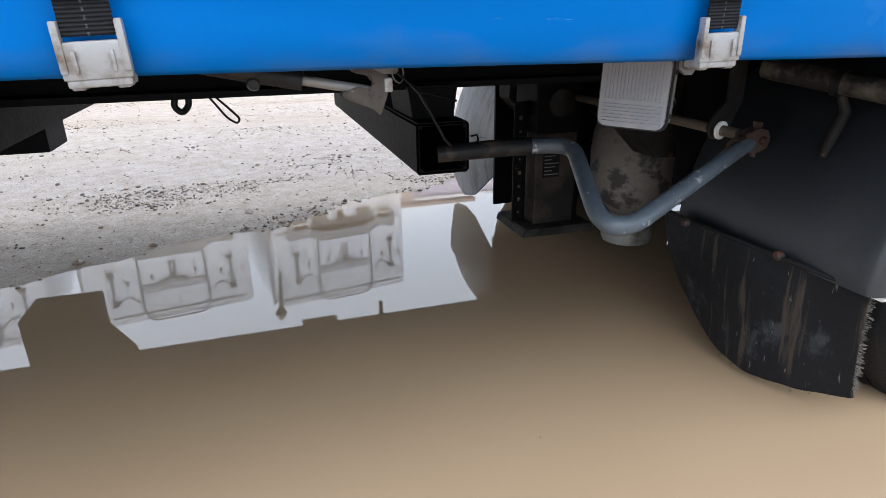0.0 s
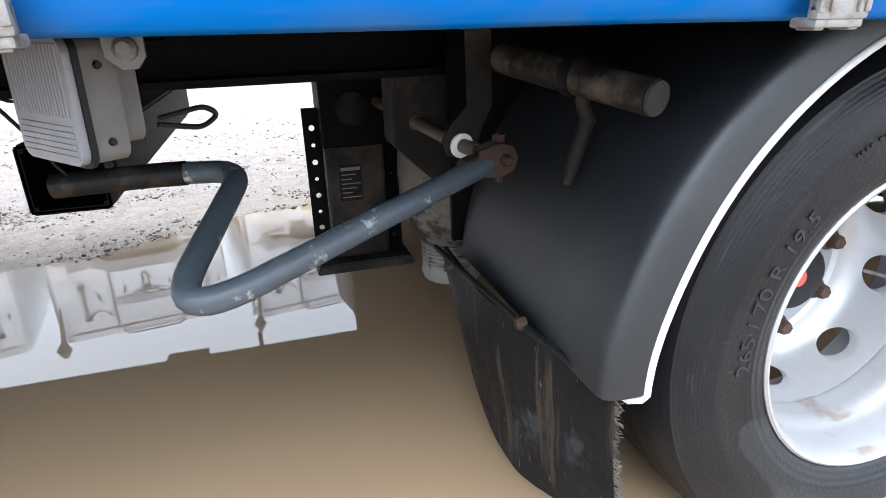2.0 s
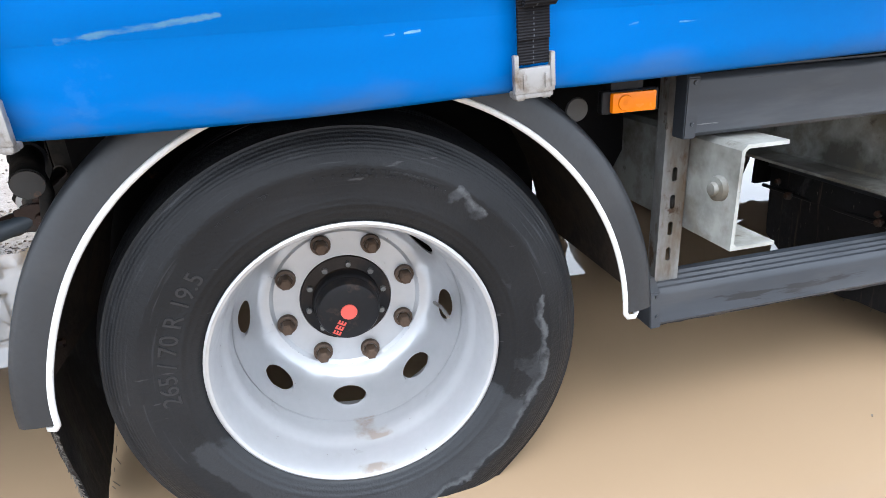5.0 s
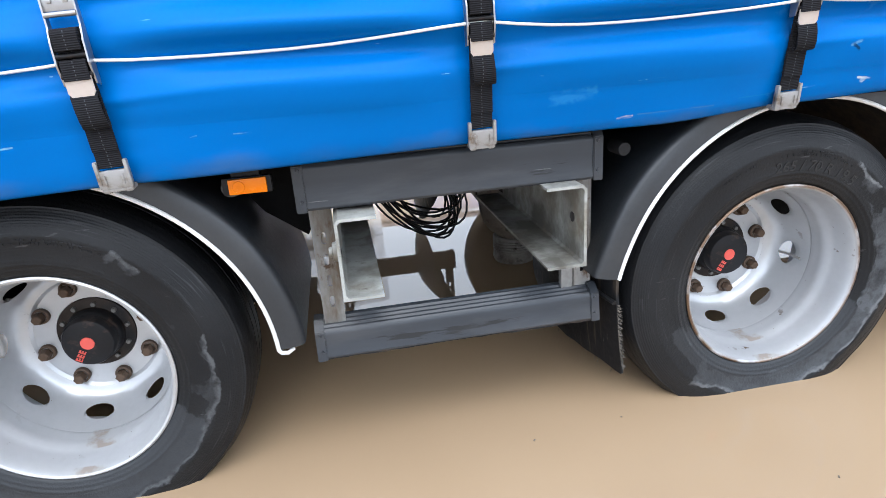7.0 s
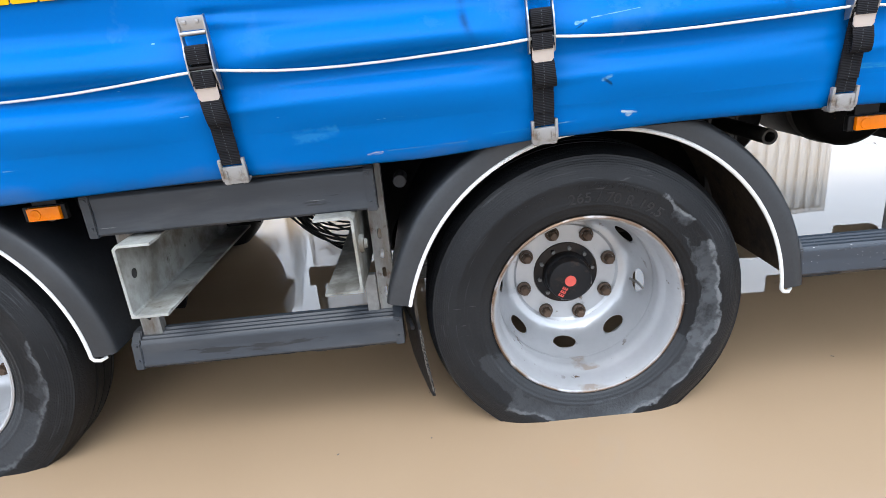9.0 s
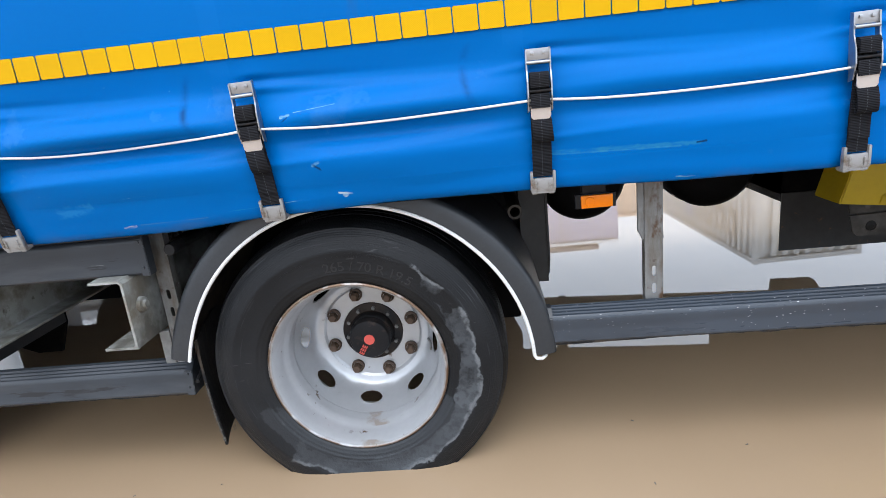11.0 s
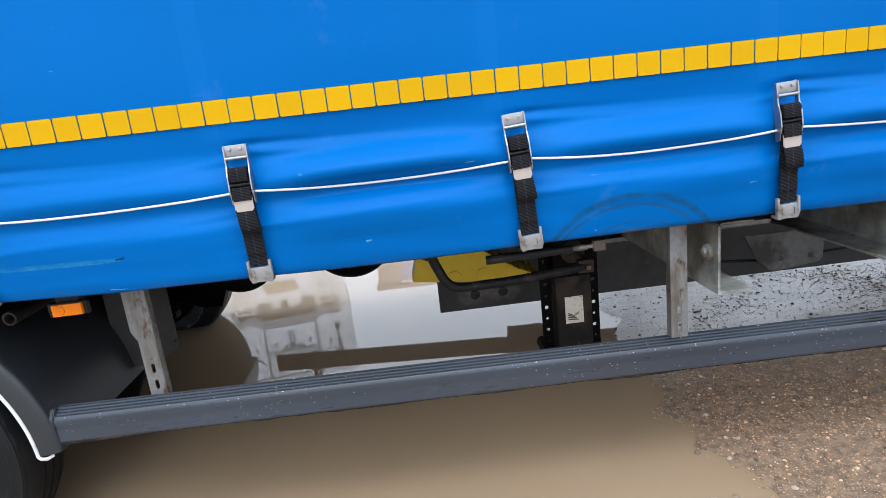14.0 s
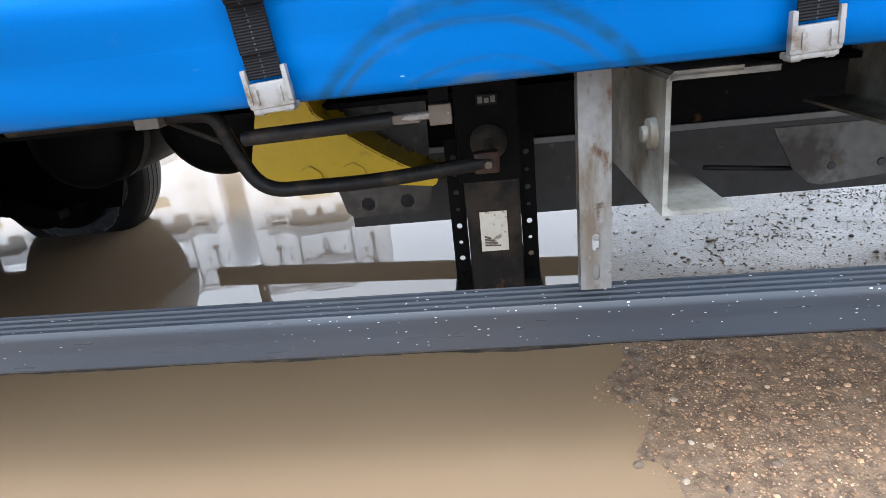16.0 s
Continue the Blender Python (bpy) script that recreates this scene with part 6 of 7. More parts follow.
hasp = part("rope_plate", box((-1.402, 0.615, 0.745), (-1.340, 0.620, 0.83), 0.001), GALV, trailer)
for z in (0.765, 0.79):
    part("plate_hole", lathe([(0.0, -0.001), (0.006, -0.001), (0.0065, 0.0)], 12), DARK_TRUCK, hasp, at=(-1.372, 0.6145, z))
part("hanging_cord", tube([(-1.345, 0.61, 0.748), (-1.330, 0.605, 0.735), (-1.322, 0.60, 0.726), (-1.300, 0.60, 0.705), (-1.270, 0.61, 0.655), (-1.240, 0.612, 0.600), (-1.215, 0.605, 0.572), (-1.185, 0.602, 0.560), (-1.165, 0.602, 0.565)], 0.0032, 6), BLACK_PLASTIC, trailer, "thin black cord", smooth=60)
part("hanging_cord", tube([(-1.320, 0.60, 0.728), (-1.290, 0.63, 0.705), (-1.235, 0.66, 0.690), (-1.19, 0.68, 0.675)], 0.003, 6), BLACK_PLASTIC, trailer)
part("cord_link", tube([(-1.342 + 0.012 * math.cos(a), 0.612, 0.745 + 0.018 * math.sin(a) * (1 + 0.3 * math.cos(a))) for a in (2 * math.pi * k / 14 for k in range(15))], 0.0018, 6), GALV, trailer)
part("cable_loop", tube(rounded([(-1.80, 1.16, 0.68), (-1.765, 1.17, 0.672), (-1.715, 1.19, 0.595), (-1.690, 1.20, 0.578), (-1.682, 1.20, 0.592), (-1.71, 1.19, 0.625), (-1.755, 1.17, 0.676)], 0.02, 5), 0.0035, 6), BLACK_PLASTIC, trailer, smooth=60)
part("cable_knot", tube(rounded([(-1.83, 1.16, 0.70), (-1.85, 1.15, 0.64), (-1.83, 1.15, 0.62), (-1.81, 1.16, 0.64), (-1.81, 1.16, 0.69), (-1.76, 1.17, 0.685), (-1.73, 1.17, 0.68)], 0.02, 5), 0.009, 8), BLACK_PLASTIC, trailer, smooth=60)

LATCH = mat("brown_oily_latch_steel", (0.050, 0.038, 0.029), 0.55, 0.2, vary=0.4, fine=80, bump=0.5, stains=[((0.014, 0.012, 0.010), 30, 0.50, 0.62), ((0.11, 0.095, 0.08), 45, 0.62, 0.70)])
latch = part("latch_plate", prism([(-1.530, 0.803), (-1.487, 0.786), (-1.490, 0.765), (-1.499, 0.741), (-1.506, 0.748), (-1.541, 0.763), (-1.545, 0.768), (-1.524, 0.776), (-1.512, 0.772), (-1.506, 0.778), (-1.512, 0.787), (-1.526, 0.790), (-1.534, 0.795)], 0.036, 0.048, "y", 0.0015), LATCH, trailer, "brown oily latch plate with a rod")
part("latch_rod", tube([(-1.595, 0.044, 0.786), (-1.505, 0.044, 0.769)], 0.0058, 12), GALV, latch, smooth=50)
part("latch_sleeve", tube([(-1.70, 0.060, 0.805), (-1.64, 0.050, 0.796), (-1.585, 0.044, 0.784)], 0.012, 12, (0.010, 0.013, 0.0115)), CRANK_BLACK, latch, smooth=50)
part("latch_knob", lathe([(0.0, -0.012), (0.006, -0.010), (0.008, 0.0), (0.006, 0.010), (0.0, 0.012)], 12, (-1.638, 0.048, 0.782)), CRANK_BLACK, latch, smooth=50)
part("latch_pin", box((-1.494, 0.034, 0.768), (-1.484, 0.050, 0.784), 0.002), ZINC, latch)

# cable coil between the axles
coil = None
for k in range(14):
    w, h = random.uniform(0.115, 0.20), random.uniform(0.13, 0.22)
    cx, cz, cy = 0.985 + random.uniform(-0.02, 0.02), 0.437 + random.uniform(-0.022, 0.022) + (0.19 - h) * 0.6, 1.06 + 0.009 * k
    loop = []
    for a in (2 * math.pi * q / 28 for q in range(29)):
        u, v = w * math.cos(a), h * math.sin(a)
        loop.append((cx + 0.96 * u - 0.28 * v, cy + 0.014 * math.sin(2 * a + k), cz + 0.96 * v - 0.20 * u + 0.006 * math.sin(3 * a + 2 * k)))
    bm = tube(loop, 0.0046, 8)
    if coil is None:
        coil = part("cable_coil", bm, BLACK_PLASTIC, trailer, "hanging coil of thin black cable", smooth=60)
    else:
        part("cable_turn", bm, BLACK_PLASTIC, coil, smooth=60)
part("coil_tie", tube([(0.99, 1.11, 0.60), (0.99, 1.12, 0.70), (0.99, 1.13, 0.862)], 0.006, 6), BLACK_PLASTIC, trailer)

# ---- front underside: tanks, chock, tool box, second leg ----
for x, z, r, y0 in ((2.66, 0.636, 0.182, 1.10), (3.175, 0.672, 0.196, 1.045)):
    t = part("air_tank", lathe([(0.0, y0), (r * 0.55, y0 + 0.004), (r * 0.85, y0 + 0.018), (r, y0 + 0.055), (r, y0 + 0.50), (r * 0.85, y0 + 0.54), (0.0, y0 + 0.55)], 48, (x, 0, z)), BLACK_STEEL, trailer, "round black compressed-air tank", smooth=50)
    part("tank_strap", lathe([(r + 0.001, y0 + 0.14), (r + 0.004, y0 + 0.14), (r + 0.004, y0 + 0.18), (r + 0.001, y0 + 0.18)], 48, (x, 0, z), closed=True), DUSTY_STEEL, t)
    part("tank_bracket", box((x - 0.10, y0 + 0.1, z + r * 0.7), (x + 0.10, y0 + 0.42, 0.862), 0.004), BLACK_STEEL, t)
chock_poly = [(3.435, 0.556), (3.90, 0.502), (3.912, 0.520)] + [(3.912 - 0.029 * k - 0.0008 * k * k, 0.525 + 0.010 * k + 0.0016 * k * k) for k in range(1, 9)] + [(3.60, 0.775), (3.50, 0.775)]
chock = part("wheel_chock", prism(chock_poly, 0.64, 0.80, "y", 0.004), YELLOW, trailer, "yellow plastic wheel chock stowed under the deck", smooth=40)
ribs = bmesh.new()
for k in range(0, 9):
    x = 3.905 - 0.029 * k - 0.0008 * k * k
    z = 0.528 + 0.010 * k + 0.0016 * k * k
    add_box(ribs, (x - 0.006, 0.634, z - 0.003), (x + 0.002, 0.806, z + 0.006), 0.0015, Euler((0, radians(30 + 2 * k), 0)).to_matrix())
part("chock_ribs", ribs, YELLOW, chock, "dirty ribbed contact face")
for x in (3.60, 3.71):
    part("chock_pocket", prism([(x - 0.035, 0.545), (x + 0.03, 0.538), (x + 0.02, 0.565), (x - 0.005, 0.583), (x - 0.028, 0.575)], 0.634, 0.642, "y", 0.002), YELLOW, chock)
tool = part("tool_box", box((3.535, 1.235, 0.206), (7.0, 1.245, 0.47), 0.002), MID_GREY, trailer, "long dark steel box under the deck")
part("tool_box_side", box((3.535, 1.246, 0.43), (3.545, 1.95, 0.60), 0.002), BLACK_STEEL, tool)
part("tool_box_top", box((3.535, 1.246, 0.46), (7.0, 1.95, 0.72), 0.002), BLACK_STEEL, tool)
part("tool_box_lip", box((3.70, 1.222, 0.455), (7.0, 1.236, 0.475), 0.002), GALV, tool)
PLATE_GREY = mat("grey_oily_plate", (0.060, 0.057, 0.052), 0.55, vary=0.3, fine=40, bump=0.3, stains=[((0.016, 0.014, 0.012), 7, 0.45, 0.65), ((0.10, 0.095, 0.085), 30, 0.60, 0.75)])
hp = part("hole_plate", prism([(3.60, 0.45), (3.615, 0.385), (3.635, 0.368), (3.84, 0.372), (3.865, 0.40), (3.87, 0.46)], 0.852, 0.860, "y"), PLATE_GREY, trailer, "grey stained plate with two bolt holes")
part("hole_plate_arm", prism([(3.60, 0.46), (3.87, 0.46), (3.88, 0.72), (3.58, 0.72)], 0.854, 0.862, "y"), PLATE_GREY, hp)
for x in (3.68, 3.795):
    part("rubber_bush", lathe([(0.0, -0.004), (0.007, -0.004), (0.012, -0.002), (0.019, -0.001), (0.021, 0.002)], 16), BLACK_PLASTIC, hp, at=(x, 0.851, 0.406))
leg2 = make_leg(3.925, 4.155, 0.64, 0.175, "black landing leg with a torn paper label")
lab = part("paper_label", box((4.003, 0.6565, 0.310), (4.073, 0.6595, 0.418), 0.0008), PAPER, leg2, "torn dirty white paper label")
for k in range(4):
    part("label_print", prism([(4.012, 0.325 + 0.008 * k), (4.052 - 0.008 * k, 0.322 + 0.007 * k), (4.054 - 0.008 * k, 0.326 + 0.007 * k), (4.012, 0.330 + 0.008 * k)], 0.655, 0.6565, "y"), ROD, lab)
part("type_plate", box((4.018, 0.632, 0.690), (4.068, 0.6355, 0.715), 0.0008), PLATE_BLACK, leg2)
for k in range(3):
    part("plate_print", box((4.022 + 0.015 * k, 0.6305, 0.695), (4.033 + 0.015 * k, 0.632, 0.710 - 0.004 * (k % 2))), PLATE_PRINT, leg2)
c2 = part("crank_handle", tube(rounded([(4.045, 0.452, 0.600), (3.80, 0.425, 0.585), (3.56, 0.395, 0.592), (3.515, 0.392, 0.70), (3.50, 0.39, 0.76), (3.34, 0.36, 0.775), (3.10, 0.34, 0.775)], 0.075, 7), 0.016, 14), CRANK_BLACK, trailer, "black bent landing-leg crank handle", smooth=60)
part("crank_clip", box((3.36, 0.335, 0.75), (3.41, 0.385, 0.80), 0.003), GALV, c2)
part("crank_stay", tube([(3.41, 0.37, 0.757), (3.50, 0.40, 0.70)], 0.006, 8), DUSTY_STEEL, c2)
j2 = part("crank_joint", box((4.005, 0.438, 0.575), (4.060, 0.470, 0.622), 0.008), RUSTY, trailer, "rusted crank joint")
part("joint_bolt", lathe([(0.0, -0.018), (0.008, -0.018), (0.010, -0.012), (0.010, 0.02)], 8, (4.036, 0.440, 0.598)), ROD, j2)
part("crank_rod", tube([(4.04, 0.45, 0.60), (4.04, 0.66, 0.60)], 0.014, 12), ROD, j2)
grip = part("stowed_lever", tube([(3.66, 0.118, 0.752), (3.90, 0.098, 0.762)], 0.0125, 14), CRANK_BLACK, trailer, "black stowed lever with a bare metal end", smooth=60)
part("lever_tip", tube([(3.90, 0.098, 0.762), (3.985, 0.088, 0.767)], 0.0065, 10), ZINC, grip, smooth=60)
part("lever_bracket", box((3.955, 0.082, 0.750), (3.988, 0.102, 0.780), 0.002), ROD, grip)
part("lever_bracket", box((3.88, 0.09, 0.755), (3.94, 0.112, 0.768), 0.001), ROD, grip)
part("lever_hanger", box((3.955, 0.100, 0.78), (3.985, 0.125, 0.86), 0.002), BLACK_STEEL, grip)
part("brake_line", tube(rounded([(4.60, 0.78, 0.45), (4.9, 0.80, 0.415), (5.4, 0.82, 0.43), (5.9, 0.85, 0.60)], 0.1, 5), 0.007, 8), BLACK_PLASTIC, trailer, smooth=60)


# ---- the row of white trucks and the yard behind ----
def make_truck(cx, y, turn, tall, group="parked white trucks"):
    """A tall white box truck that stands with its end wall to the puddle; heights are for its own origin on the ground."""
    t = thing("box_truck", "tall white box truck with ladders and a grey bumper beam", "truck", (cx, y, 0), group)
    t.rotation_euler = (0, 0, radians(turn))
    hw, low, high, deep = 1.59, 3.62 * tall, 5.28 * tall, 7.0
    px = 0.05
    poly = [(-hw + 0.16, 0.0), (hw - 0.16, 0.0), (hw - 0.04, 0.05), (hw, 0.20), (hw, deep), (-hw, deep), (-hw, 0.20), (-hw + 0.04, 0.05)]
    part("body", prism(poly, low - 0.1, high, "z"), WHITE_TRUCK, t)
    part("under_wall", prism([(-hw * 0.97, 0.04), (hw * 0.97, 0.04), (hw * 0.97, 0.5), (-hw * 0.97, 0.5)], 1.5, low - 0.1, "z"), WHITE_TRUCK, t)
    part("chassis", box((-hw * 0.8, 0.5, 0.55), (hw * 0.8, deep - 0.2, 1.6)), DARK_TRUCK, t)
    part("under_guard", box((-hw * 0.9, 0.1, 0.5), (hw * 0.9, 0.25, 1.5), 0.02), GREY_TRUCK, t)
    beam = [(-1.22, low + 0.05), (-0.78, low + 0.02), (-0.52, low + 0.16), (0.62, low + 0.16), (0.88, low + 0.02), (1.30, low + 0.05), (1.30, low - 0.30), (1.18, low - 0.30), (1.14, low - 0.16), (0.86, low - 0.20), (0.60, low - 0.06), (-0.50, low - 0.06), (-0.76, low - 0.20), (-1.06, low - 0.16), (-1.10, low - 0.30), (-1.22, low - 0.30)]
    part("bumper_beam", prism(beam, -0.10, 0.02, "y"), GREY_TRUCK, t, "grey riveted bumper beam")
    for k in range(26):
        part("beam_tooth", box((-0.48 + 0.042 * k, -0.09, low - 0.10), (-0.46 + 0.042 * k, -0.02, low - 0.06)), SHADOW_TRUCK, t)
    for x in (-0.92, -0.84, 0.94, 1.02):
        for z in (low - 0.07, low - 0.01):
            part("beam_rivet", box((x - 0.018, -0.12, z - 0.012), (x + 0.018, -0.10, z + 0.012)), WHITE_TRUCK, t)
    # flat dark slab before the wall; the recess's shade is only colour
    part("hitch_recess", prism([(-0.62, low - 0.10), (0.72, low - 0.10), (0.72, low - 0.44), (0.42, low - 0.44), (0.42, low - 0.26), (-0.30, low - 0.26), (-0.30, low - 0.44), (-0.62, low - 0.44)], -0.01, 0.03, "y"), SHADOW_TRUCK, t, "flat dark slab painted as the shade of the hitch recess")
    part("hitch_opening", prism([(-0.42, low - 0.86), (-0.20, low - 0.94), (0.36, low - 0.90), (0.40, low - 0.70), (-0.30, low - 0.68)], 0.0, 0.036, "y"), STAIN_TRUCK, t)
    part("hitch_knob", lathe([(0.0, -0.10), (0.05, -0.09), (0.08, -0.04), (0.08, 0.05)], 14, (0.02, 0, low - 0.36)), DARK_TRUCK, t)
    hi = high + 0.03
    fr = [(px - 0.62, -0.035, low + 0.14), (px - 0.64, -0.035, hi - 0.20), (px - 0.52, -0.035, hi), (px + 0.52, -0.035, hi), (px + 0.64, -0.035, hi - 0.20), (px + 0.62, -0.035, low + 0.14)]
    part("panel_frame", tube(rounded(fr, 0.14, 4), 0.018, 8), GREY_TRUCK, t, "grey tubular panel frame")
    mid = (low + high) / 2 + 0.02
    part("panel_band", box((px - 0.60, -0.03, mid - 0.02), (px + 0.60, 0.0, mid + 0.14)), BAND_TRUCK, t)
    part("panel_lever", tube(rounded([(px - 0.26, -0.04, mid - 0.02), (px - 0.22, -0.04, mid - 0.10), (px + 0.22, -0.04, mid - 0.10), (px + 0.26, -0.04, mid - 0.02)], 0.04, 3), 0.015, 6), SHADOW_TRUCK, t)
    part("panel_latch", box((px - 0.05, -0.05, mid - 0.20), (px + 0.05, 0.0, mid - 0.08), 0.015), SHADOW_TRUCK, t)
    part("latch_loop", tube(rounded([(px - 0.05, -0.04, mid - 0.22), (px - 0.05, -0.04, mid - 0.46), (px + 0.05, -0.04, mid - 0.46), (px + 0.05, -0.04, mid - 0.22)], 0.05, 4), 0.018, 6), GREY_TRUCK, t)
    for x, z in ((-0.40, mid - 0.18), (0.42, mid - 0.20), (-0.86, mid - 0.12), (0.92, mid - 0.08), (1.36, mid - 0.06)):
        part("wall_clip", box((px + x - 0.015, -0.03, z - 0.05), (px + x + 0.015, 0.0, z + 0.05), 0.006), SHADOW_TRUCK, t)
    for side in (-1, 1):
        x = px + side * 1.13
        part("hinge_bar", tube([(x, -0.04, low + 0.42), (x, -0.04, low + 1.08)], 0.024, 8), GREY_TRUCK, t)
        for z in (low + 0.42, low + 1.08):
            part("hinge_end", box((x - 0.065, -0.07, z - 0.03), (x + 0.065, 0.0, z + 0.03), 0.015), SHADOW_TRUCK, t)
        part("wall_cable", tube([(x - side * (0.02 + 0.5 * k / 10), -0.02, low + 1.10 - 0.16 * math.sin(math.pi * min(1, k / 8))) for k in range(11)], 0.008, 6), SHADOW_TRUCK, t)
        xl = px + side * 0.98
        ladder = part("ladder", tube([(xl - 0.19, -0.06, 1.7), (xl - 0.19, -0.06, low - 0.16)], 0.024, 6), WHITE_PLASTIC, t, "white step ladder")
        part("ladder_rail", tube([(xl + 0.19, -0.06, 1.7), (xl + 0.19, -0.06, low - 0.16)], 0.024, 6), WHITE_PLASTIC, ladder)
        for k in range(5):
            part("rung", tube([(xl - 0.19, -0.06, low - 0.30 - 0.36 * k), (xl + 0.19, -0.06, low - 0.30 - 0.36 * k)], 0.027, 6), WHITE_PLASTIC, ladder)
        # dark slab paints shade behind the ladder; the wall has no recess
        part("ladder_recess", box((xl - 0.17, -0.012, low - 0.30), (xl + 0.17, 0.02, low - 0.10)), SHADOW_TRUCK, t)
        for yy in (1.6, 5.2):
            part("wheel", lathe([(0.0, -0.14), (0.42, -0.14), (0.5, -0.1), (0.5, 0.1), (0.42, 0.14), (0.0, 0.14)], 24, (side * (hw - 0.25), yy, 0.53), "x"), DARK_TRUCK, t)
    part("roof_seam", box((-hw + 0.17, -0.012, high - 0.16), (hw - 0.17, 0.0, high - 0.135)), GREY_TRUCK, t)
    part("corner_mirror", tube([(-hw + 0.10, -0.12, low + 0.70), (-hw + 0.02, -0.16, high - 0.12), (-hw + 0.0, -0.18, high + 0.04), (-hw + 0.0, -0.18, high + 0.20)], 0.05, 8, (0.020, 0.045, 0.14, 0.05)), SHADOW_TRUCK, t)
    part("corner_post", tube([(-hw - 0.01, 0.30, 1.6), (-hw - 0.01, 0.30, high)], 0.06, 8), BAND_TRUCK, t)
    return t


for cx, y, turn, tall in ((-0.05, 12.46, 9.7, 0.98), (-3.67, 11.82, 8.8, 0.91), (-7.35, 11.25, 8.8, 0.91), (-11.0, 10.7, 8.8, 0.91)):
    make_truck(cx, y, turn, tall)

van = thing("box_van", "lilac box van parked behind the white trucks", "van", (4.4, 16.2, 0))
part("body", prism([(-1.7, 0.0), (1.7, 0.0), (1.7, 6.0), (-1.7, 6.0)], 1.0, 4.1, "z", 0.05), LILAC, van)
part("roof_rail", box((-1.7, -0.05, 4.02), (1.7, 0.0, 4.12), 0.01), WHITE_TRUCK, van)
part("door_seam", box((-0.02, -0.012, 1.1), (0.02, 0.0, 3.95)), SHADOW_TRUCK, van)
for x in (-1.3, 1.3):
    part("wheel", lathe([(0.0, -0.14), (0.42, -0.14), (0.5, -0.1), (0.5, 0.1), (0.42, 0.14), (0.0, 0.14)], 24, (x, 1.2, 0.53), "x"), DARK_TRUCK, van)
part("chassis", box((-1.3, 0.2, 0.5), (1.3, 5.8, 1.02)), DARK_TRUCK, van)


def make_hall(cx, y, wide, high, wall, label):
    hall = thing("storage_hall", label, "building", (cx, y, 0))
    hw = wide / 2
    part("wall", box((-hw, 0, 0), (hw, 9, high), 0.02), wall, hall)
    part("roof", box((-hw - 0.1, -0.1, high), (hw + 0.1, 9.1, high + 0.15), 0.02), wall, hall)
    n = int(wide / 1.2)
    for k in range(n):
        part("wall_seam", box((-hw + 1.2 * (k + 0.5), -0.02, 0), (-hw + 0.03 + 1.2 * (k + 0.5), 0.0, high)), GREY_TRUCK, hall)
    part("hall_door", box((-1.3, -0.03, 0), (0.9, 0.0, 3.4), 0.01), WHITE_TRUCK, hall)
    return hall


make_hall(3.94, 21.0, 4.7, 5.62, BEIGE, "low beige clad storage hall across the yard")
make_hall(9.2, 25.0, 4.6, 5.45, PEACH, "pale peach rendered hall at the far end of the yard")

cont = thing("shipping_container", "pale grey corrugated shipping container on a trailer chassis", "container", (8.20, 11.95, 0))
cont.rotation_euler = (0, 0, radians(4))
bm = bmesh.new()
add_box(bm, (0.08, 0.08, 1.12), (2.41, 6.05, 3.66))
for k in range(22):
    add_box(bm, (0.0, 0.14 + 0.27 * k, 1.26), (0.10, 0.27 + 0.27 * k, 3.54))
for k in range(9):
    add_box(bm, (0.12 + 0.26 * k, 0.0, 1.26), (0.24 + 0.26 * k, 0.10, 3.54))
part("container_shell", bm, CONTAINER, cont)
for x in (-0.01, 2.33):
    for y in (-0.01, 5.96):
        part("corner_post", box((x, y, 1.10), (x + 0.12, y + 0.12, 3.70), 0.01), CONTAINER, cont)
for z in (1.10, 3.57):
    part("end_rail", box((0.11, -0.005, z), (2.33, 0.10, z + 0.12), 0.01), CONTAINER, cont)
    part("side_rail", box((-0.005, 0.11, z), (0.10, 5.96, z + 0.12), 0.01), CONTAINER, cont)
for k in range(5):
    part("painted_mark", box((-0.012, 0.9 + 0.62 * k, 2.62), (0.0, 1.28 + 0.62 * k, 3.30 - 0.06 * (k % 2))), BLUE_MARK if k == 4 else SHADOW_TRUCK, cont)
for k in range(5):
    part("painted_gap", box((-0.018, 1.03 + 0.62 * k, 2.78), (-0.010, 1.15 + 0.62 * k, 3.14)), CONTAINER, cont)
part("chassis_frame", box((0.6, 0.2, 0.75), (1.8, 6.2, 1.10), 0.02), DARK_TRUCK, cont)
for x in (0.3, 2.1):
    for y in (0.9, 5.2):
        part("wheel", lathe([(0.0, -0.14), (0.42, -0.14), (0.5, -0.1), (0.5, 0.1), (0.42, 0.14), (0.0, 0.14)], 24, (x, y, 0.53), "x"), DARK_TRUCK, cont)


# ---- gravel, last ----
def pebble(r, seed):
    rnd = random.Random(seed)
    bm = bmesh.new()
    bmesh.ops.create_icosphere(bm, subdivisions=1, radius=r)
    k = (rnd.uniform(0.8, 1.3), rnd.uniform(0.7, 1.1), rnd.uniform(0.45, 0.75))
    for v in bm.verts:
        j = 1 + rnd.uniform(-0.16, 0.16)
        v.co = Vector((v.co.x * k[0] * j, v.co.y * k[1] * j, v.co.z * k[2] * j))
    return bm


shapes = []
for s in range(8):
    bm = pebble(1.0, s)
    shapes.append(([v.co.copy() for v in bm.verts], [tuple(v.index for v in f.verts) for f in bm.faces]))
    bm.free()


chips = []
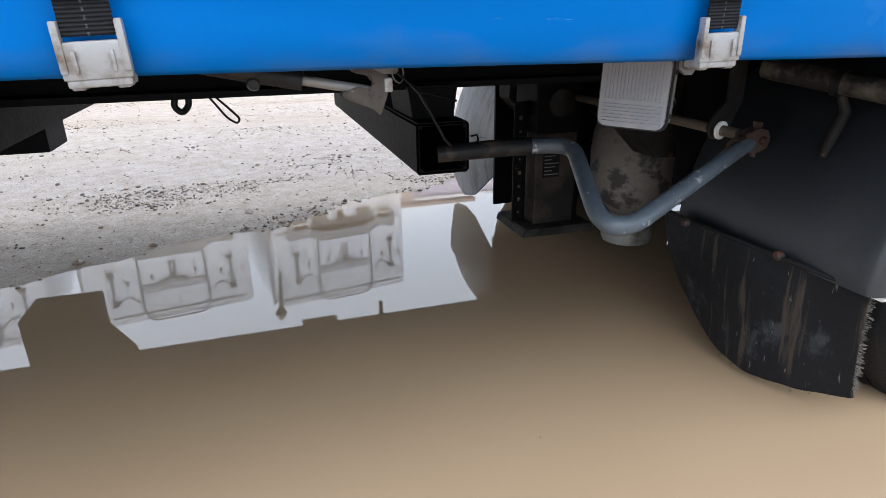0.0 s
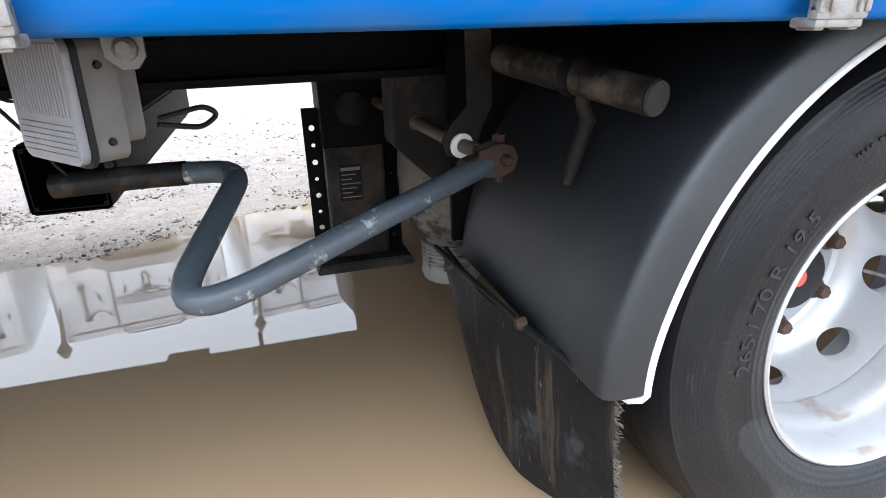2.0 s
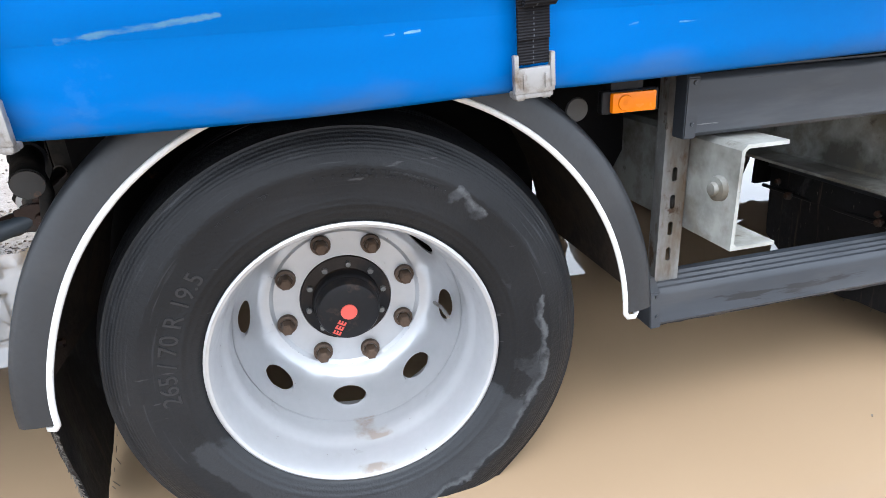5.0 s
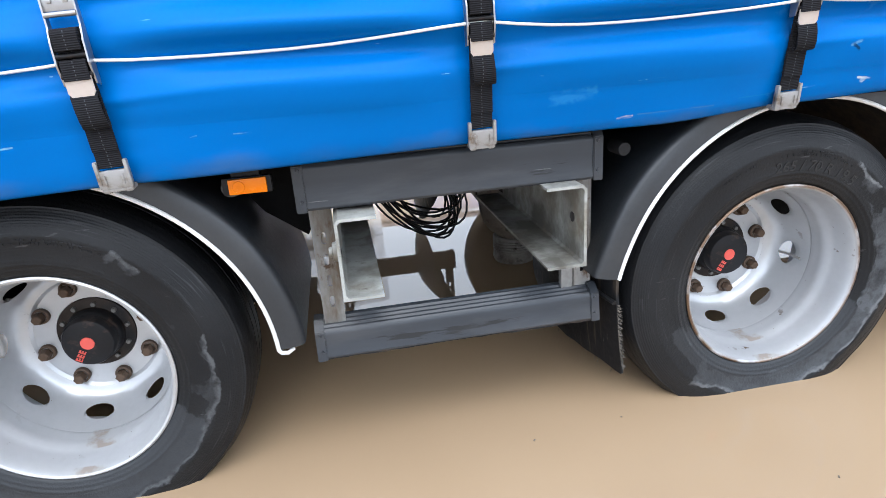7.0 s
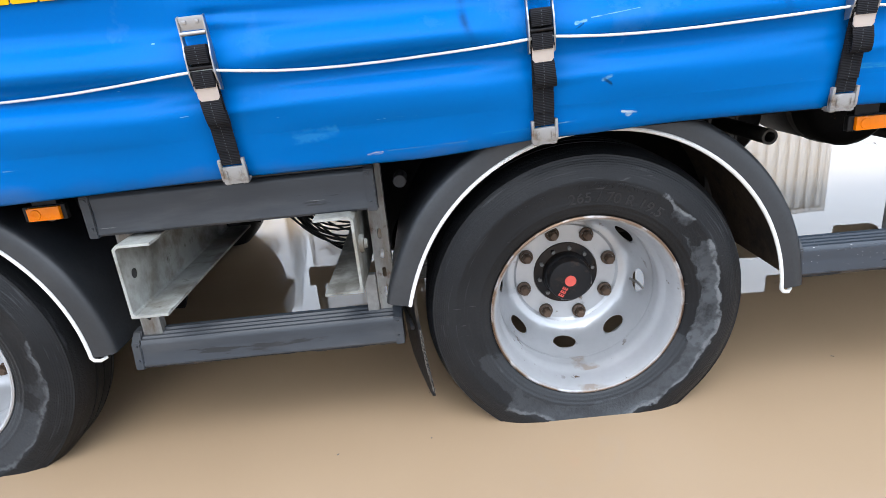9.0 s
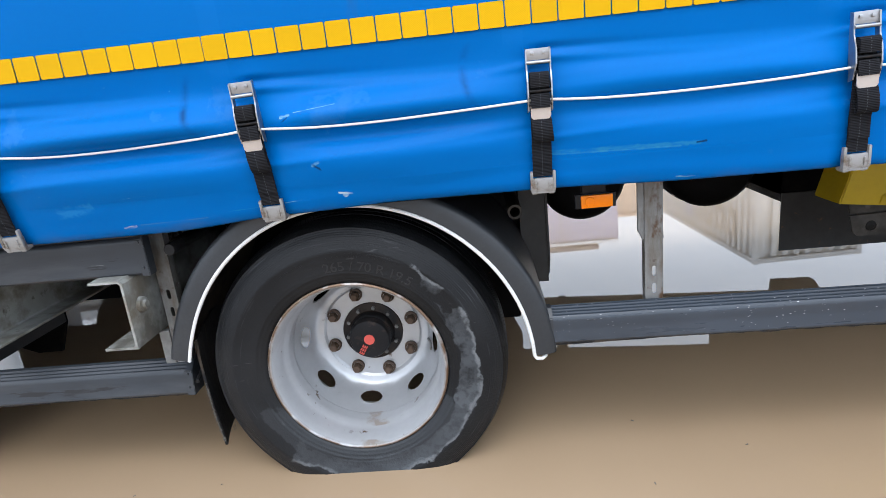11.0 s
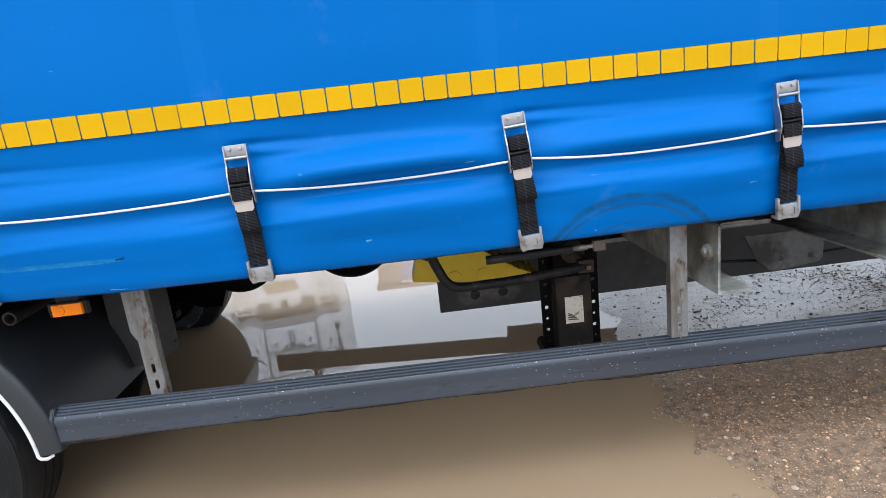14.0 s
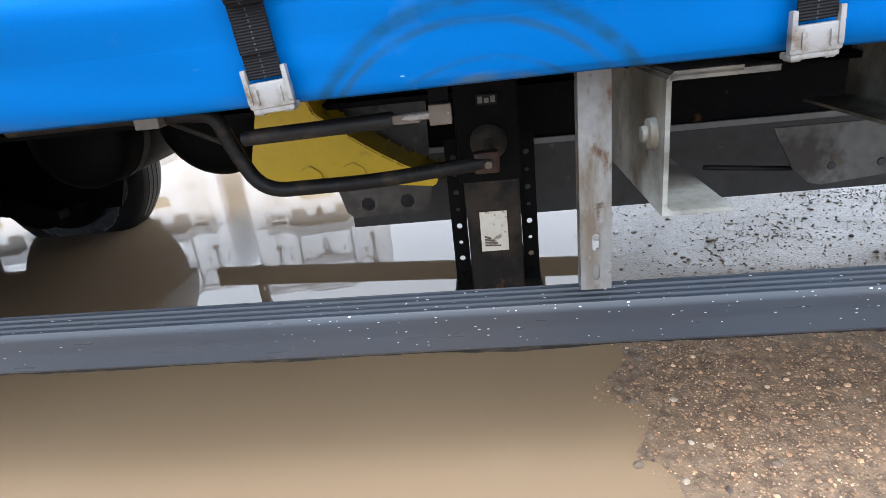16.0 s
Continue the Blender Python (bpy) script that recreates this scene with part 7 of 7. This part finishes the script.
for s in range(8):
    rnd = random.Random(70 + s)
    vs = [Vector(p) * rnd.uniform(0.75, 1.2) for p in ((1.1, 0, 0), (0, 0.9, 0), (-1.1, 0, 0), (0, -0.9, 0), (0.1, 0, 0.65), (0, 0, -0.6))]
    chips.append((vs, [(0, 1, 4), (1, 2, 4), (2, 3, 4), (3, 0, 4), (1, 0, 5), (2, 1, 5), (3, 2, 5), (0, 3, 5)]))


def scatter(name, count, area, sizes, label, seed, keep, rock=STONE, forms=shapes):
    rnd = random.Random(seed)
    verts, faces = [], []
    tries = 0
    while count and tries < 600000:
        tries += 1
        x, y = rnd.uniform(area[0], area[1]), rnd.uniform(area[2], area[3])
        if not keep(x, y, rnd):
            continue
        count -= 1
        r = sizes[0] * (sizes[1] / sizes[0]) ** (rnd.random() ** 2.2)
        vs, fs = forms[rnd.randrange(8)]
        a = rnd.uniform(0, 6.28)
        c, s = math.cos(a), math.sin(a)
        z = ground_height(x, y) + r * 0.25
        n0 = len(verts)
        verts += [(x + r * (c * p.x - s * p.y), y + r * (s * p.x + c * p.y), z + r * p.z) for p in vs]
        faces += [tuple(n0 + i for i in f) for f in fs]
    me = bpy.data.meshes.new(name)
    me.from_pydata(verts, [], faces)
    me.materials.append(rock)
    return tagged(new(name, me), label, "gravel", kind="stuff")


def near_shore(x, y, rnd):
    d = shore(x, y)
    return d > -0.14 and (d > 0.10 or rnd.random() < (0.14 + d * 0.95 if d < 0 else 0.30 + d * 6))


scatter("gravel", 70000, (4.0, 5.7, -0.95, 0.9), (0.0010, 0.0042), "fine brown silty gravel at the puddle edge", 3, near_shore, SILTY_STONE, chips)
scatter("gravel", 7500, (4.0, 5.7, -0.95, 0.9), (0.0026, 0.0078), "larger mixed stones among the silty gravel", 6, near_shore, SILTY_STONE)


def drifted(x, y, rnd):
    d = shore(x, y)
    return d > -0.14 and rnd.random() < min(1.0, 0.10 + max(0.0, d) * 0.5) * (0.25 + 2.2 * max(0.0, noise.noise((x * 2.2, y * 2.6, 7)) + 0.05))


scatter("gravel", 42000, (4.2, 7.6, 0.6, 4.6), (0.0018, 0.0055), "small dark gravel lying on the wet sand", 4, drifted, STONE, chips)
scatter("gravel", 3500, (4.2, 7.6, 0.6, 4.6), (0.0045, 0.011), "mixed stones lying on the wet sand", 8, drifted)


def clumped(x, y, rnd):
    d = shore(x, y)
    if d < -0.05:
        return False
    return rnd.random() < 0.02 + 1.1 * max(0, noise.noise((x * 1.1, y * 2.4, 12)) + 0.4 * noise.noise((x * 5, y * 9, 3))) * (1.6 if d < 1.0 else 0.25)


scatter("gravel", 24000, (-6.0, 3.0, 1.4, 8.0), (0.0022, 0.010), "small dark stones scattered on pale wet sand", 5, clumped, STONE, chips)
scatter("gravel", 1500, (-6.0, 3.0, 1.4, 6.0), (0.006, 0.016), "larger stones scattered on pale wet sand", 11, clumped)

stone_meshes = []
for s in range(6):
    bm = pebble(0.013, 40 + s)
    me = bpy.data.meshes.new("stone")
    bm.to_mesh(me)
    bm.free()
    me.materials.append(STONE)
    stone_meshes.append(me)
rnd = random.Random(9)
made = 0
while made < 240:
    x, y = (rnd.uniform(4.3, 6.0), rnd.uniform(-0.7, 1.6)) if made < 150 else (rnd.uniform(-4.0, 0.5), rnd.uniform(1.5, 4.5))
    d = shore(x, y)
    if d < -0.02:
        continue
    k = rnd.uniform(0.35, 0.85) if made < 150 else rnd.uniform(0.4, 0.9)
    ob = part("stone", stone_meshes[made % 6], STONE, ground)
    ob.matrix_basis = pose(x, y, ground_height(x, y) + 0.002, 0, 0, rnd.uniform(0, 360)) @ Matrix.Diagonal((k, k, k, 1))
    made += 1
# stones standing out of the puddle
for x, y, k in ((4.294, 0.193, 1.0), (4.235, -0.038, 1.3), (4.20, -0.06, 0.7), (4.30, -0.03, 0.9), (-1.72, 2.25, 3.2), (-2.1, 1.9, 1.6), (-1.35, 2.35, 2.0), (-2.35, 1.78, 2.2)):
    ob = part("stone", stone_meshes[int(k * 10) % 6], STONE, ground)
    ob.matrix_basis = pose(x, y, 0.001, 0, 0, k * 200) @ Matrix.Diagonal((k, k, k, 1))

# floating bits on the water
bits = bmesh.new()
for k in range(14):
    x, y = rnd.uniform(-1.5, 3.5), rnd.uniform(-0.35, 0.3)
    add_box(bits, (x, y, 0.0002), (x + rnd.uniform(0.003, 0.01), y + 0.003, 0.0016), 0, Euler((0, 0, rnd.uniform(0, 3))).to_matrix())
tagged(part("floating_debris", bits, ROD), "small dead leaf bits floating on the puddle", "debris", kind="stuff")
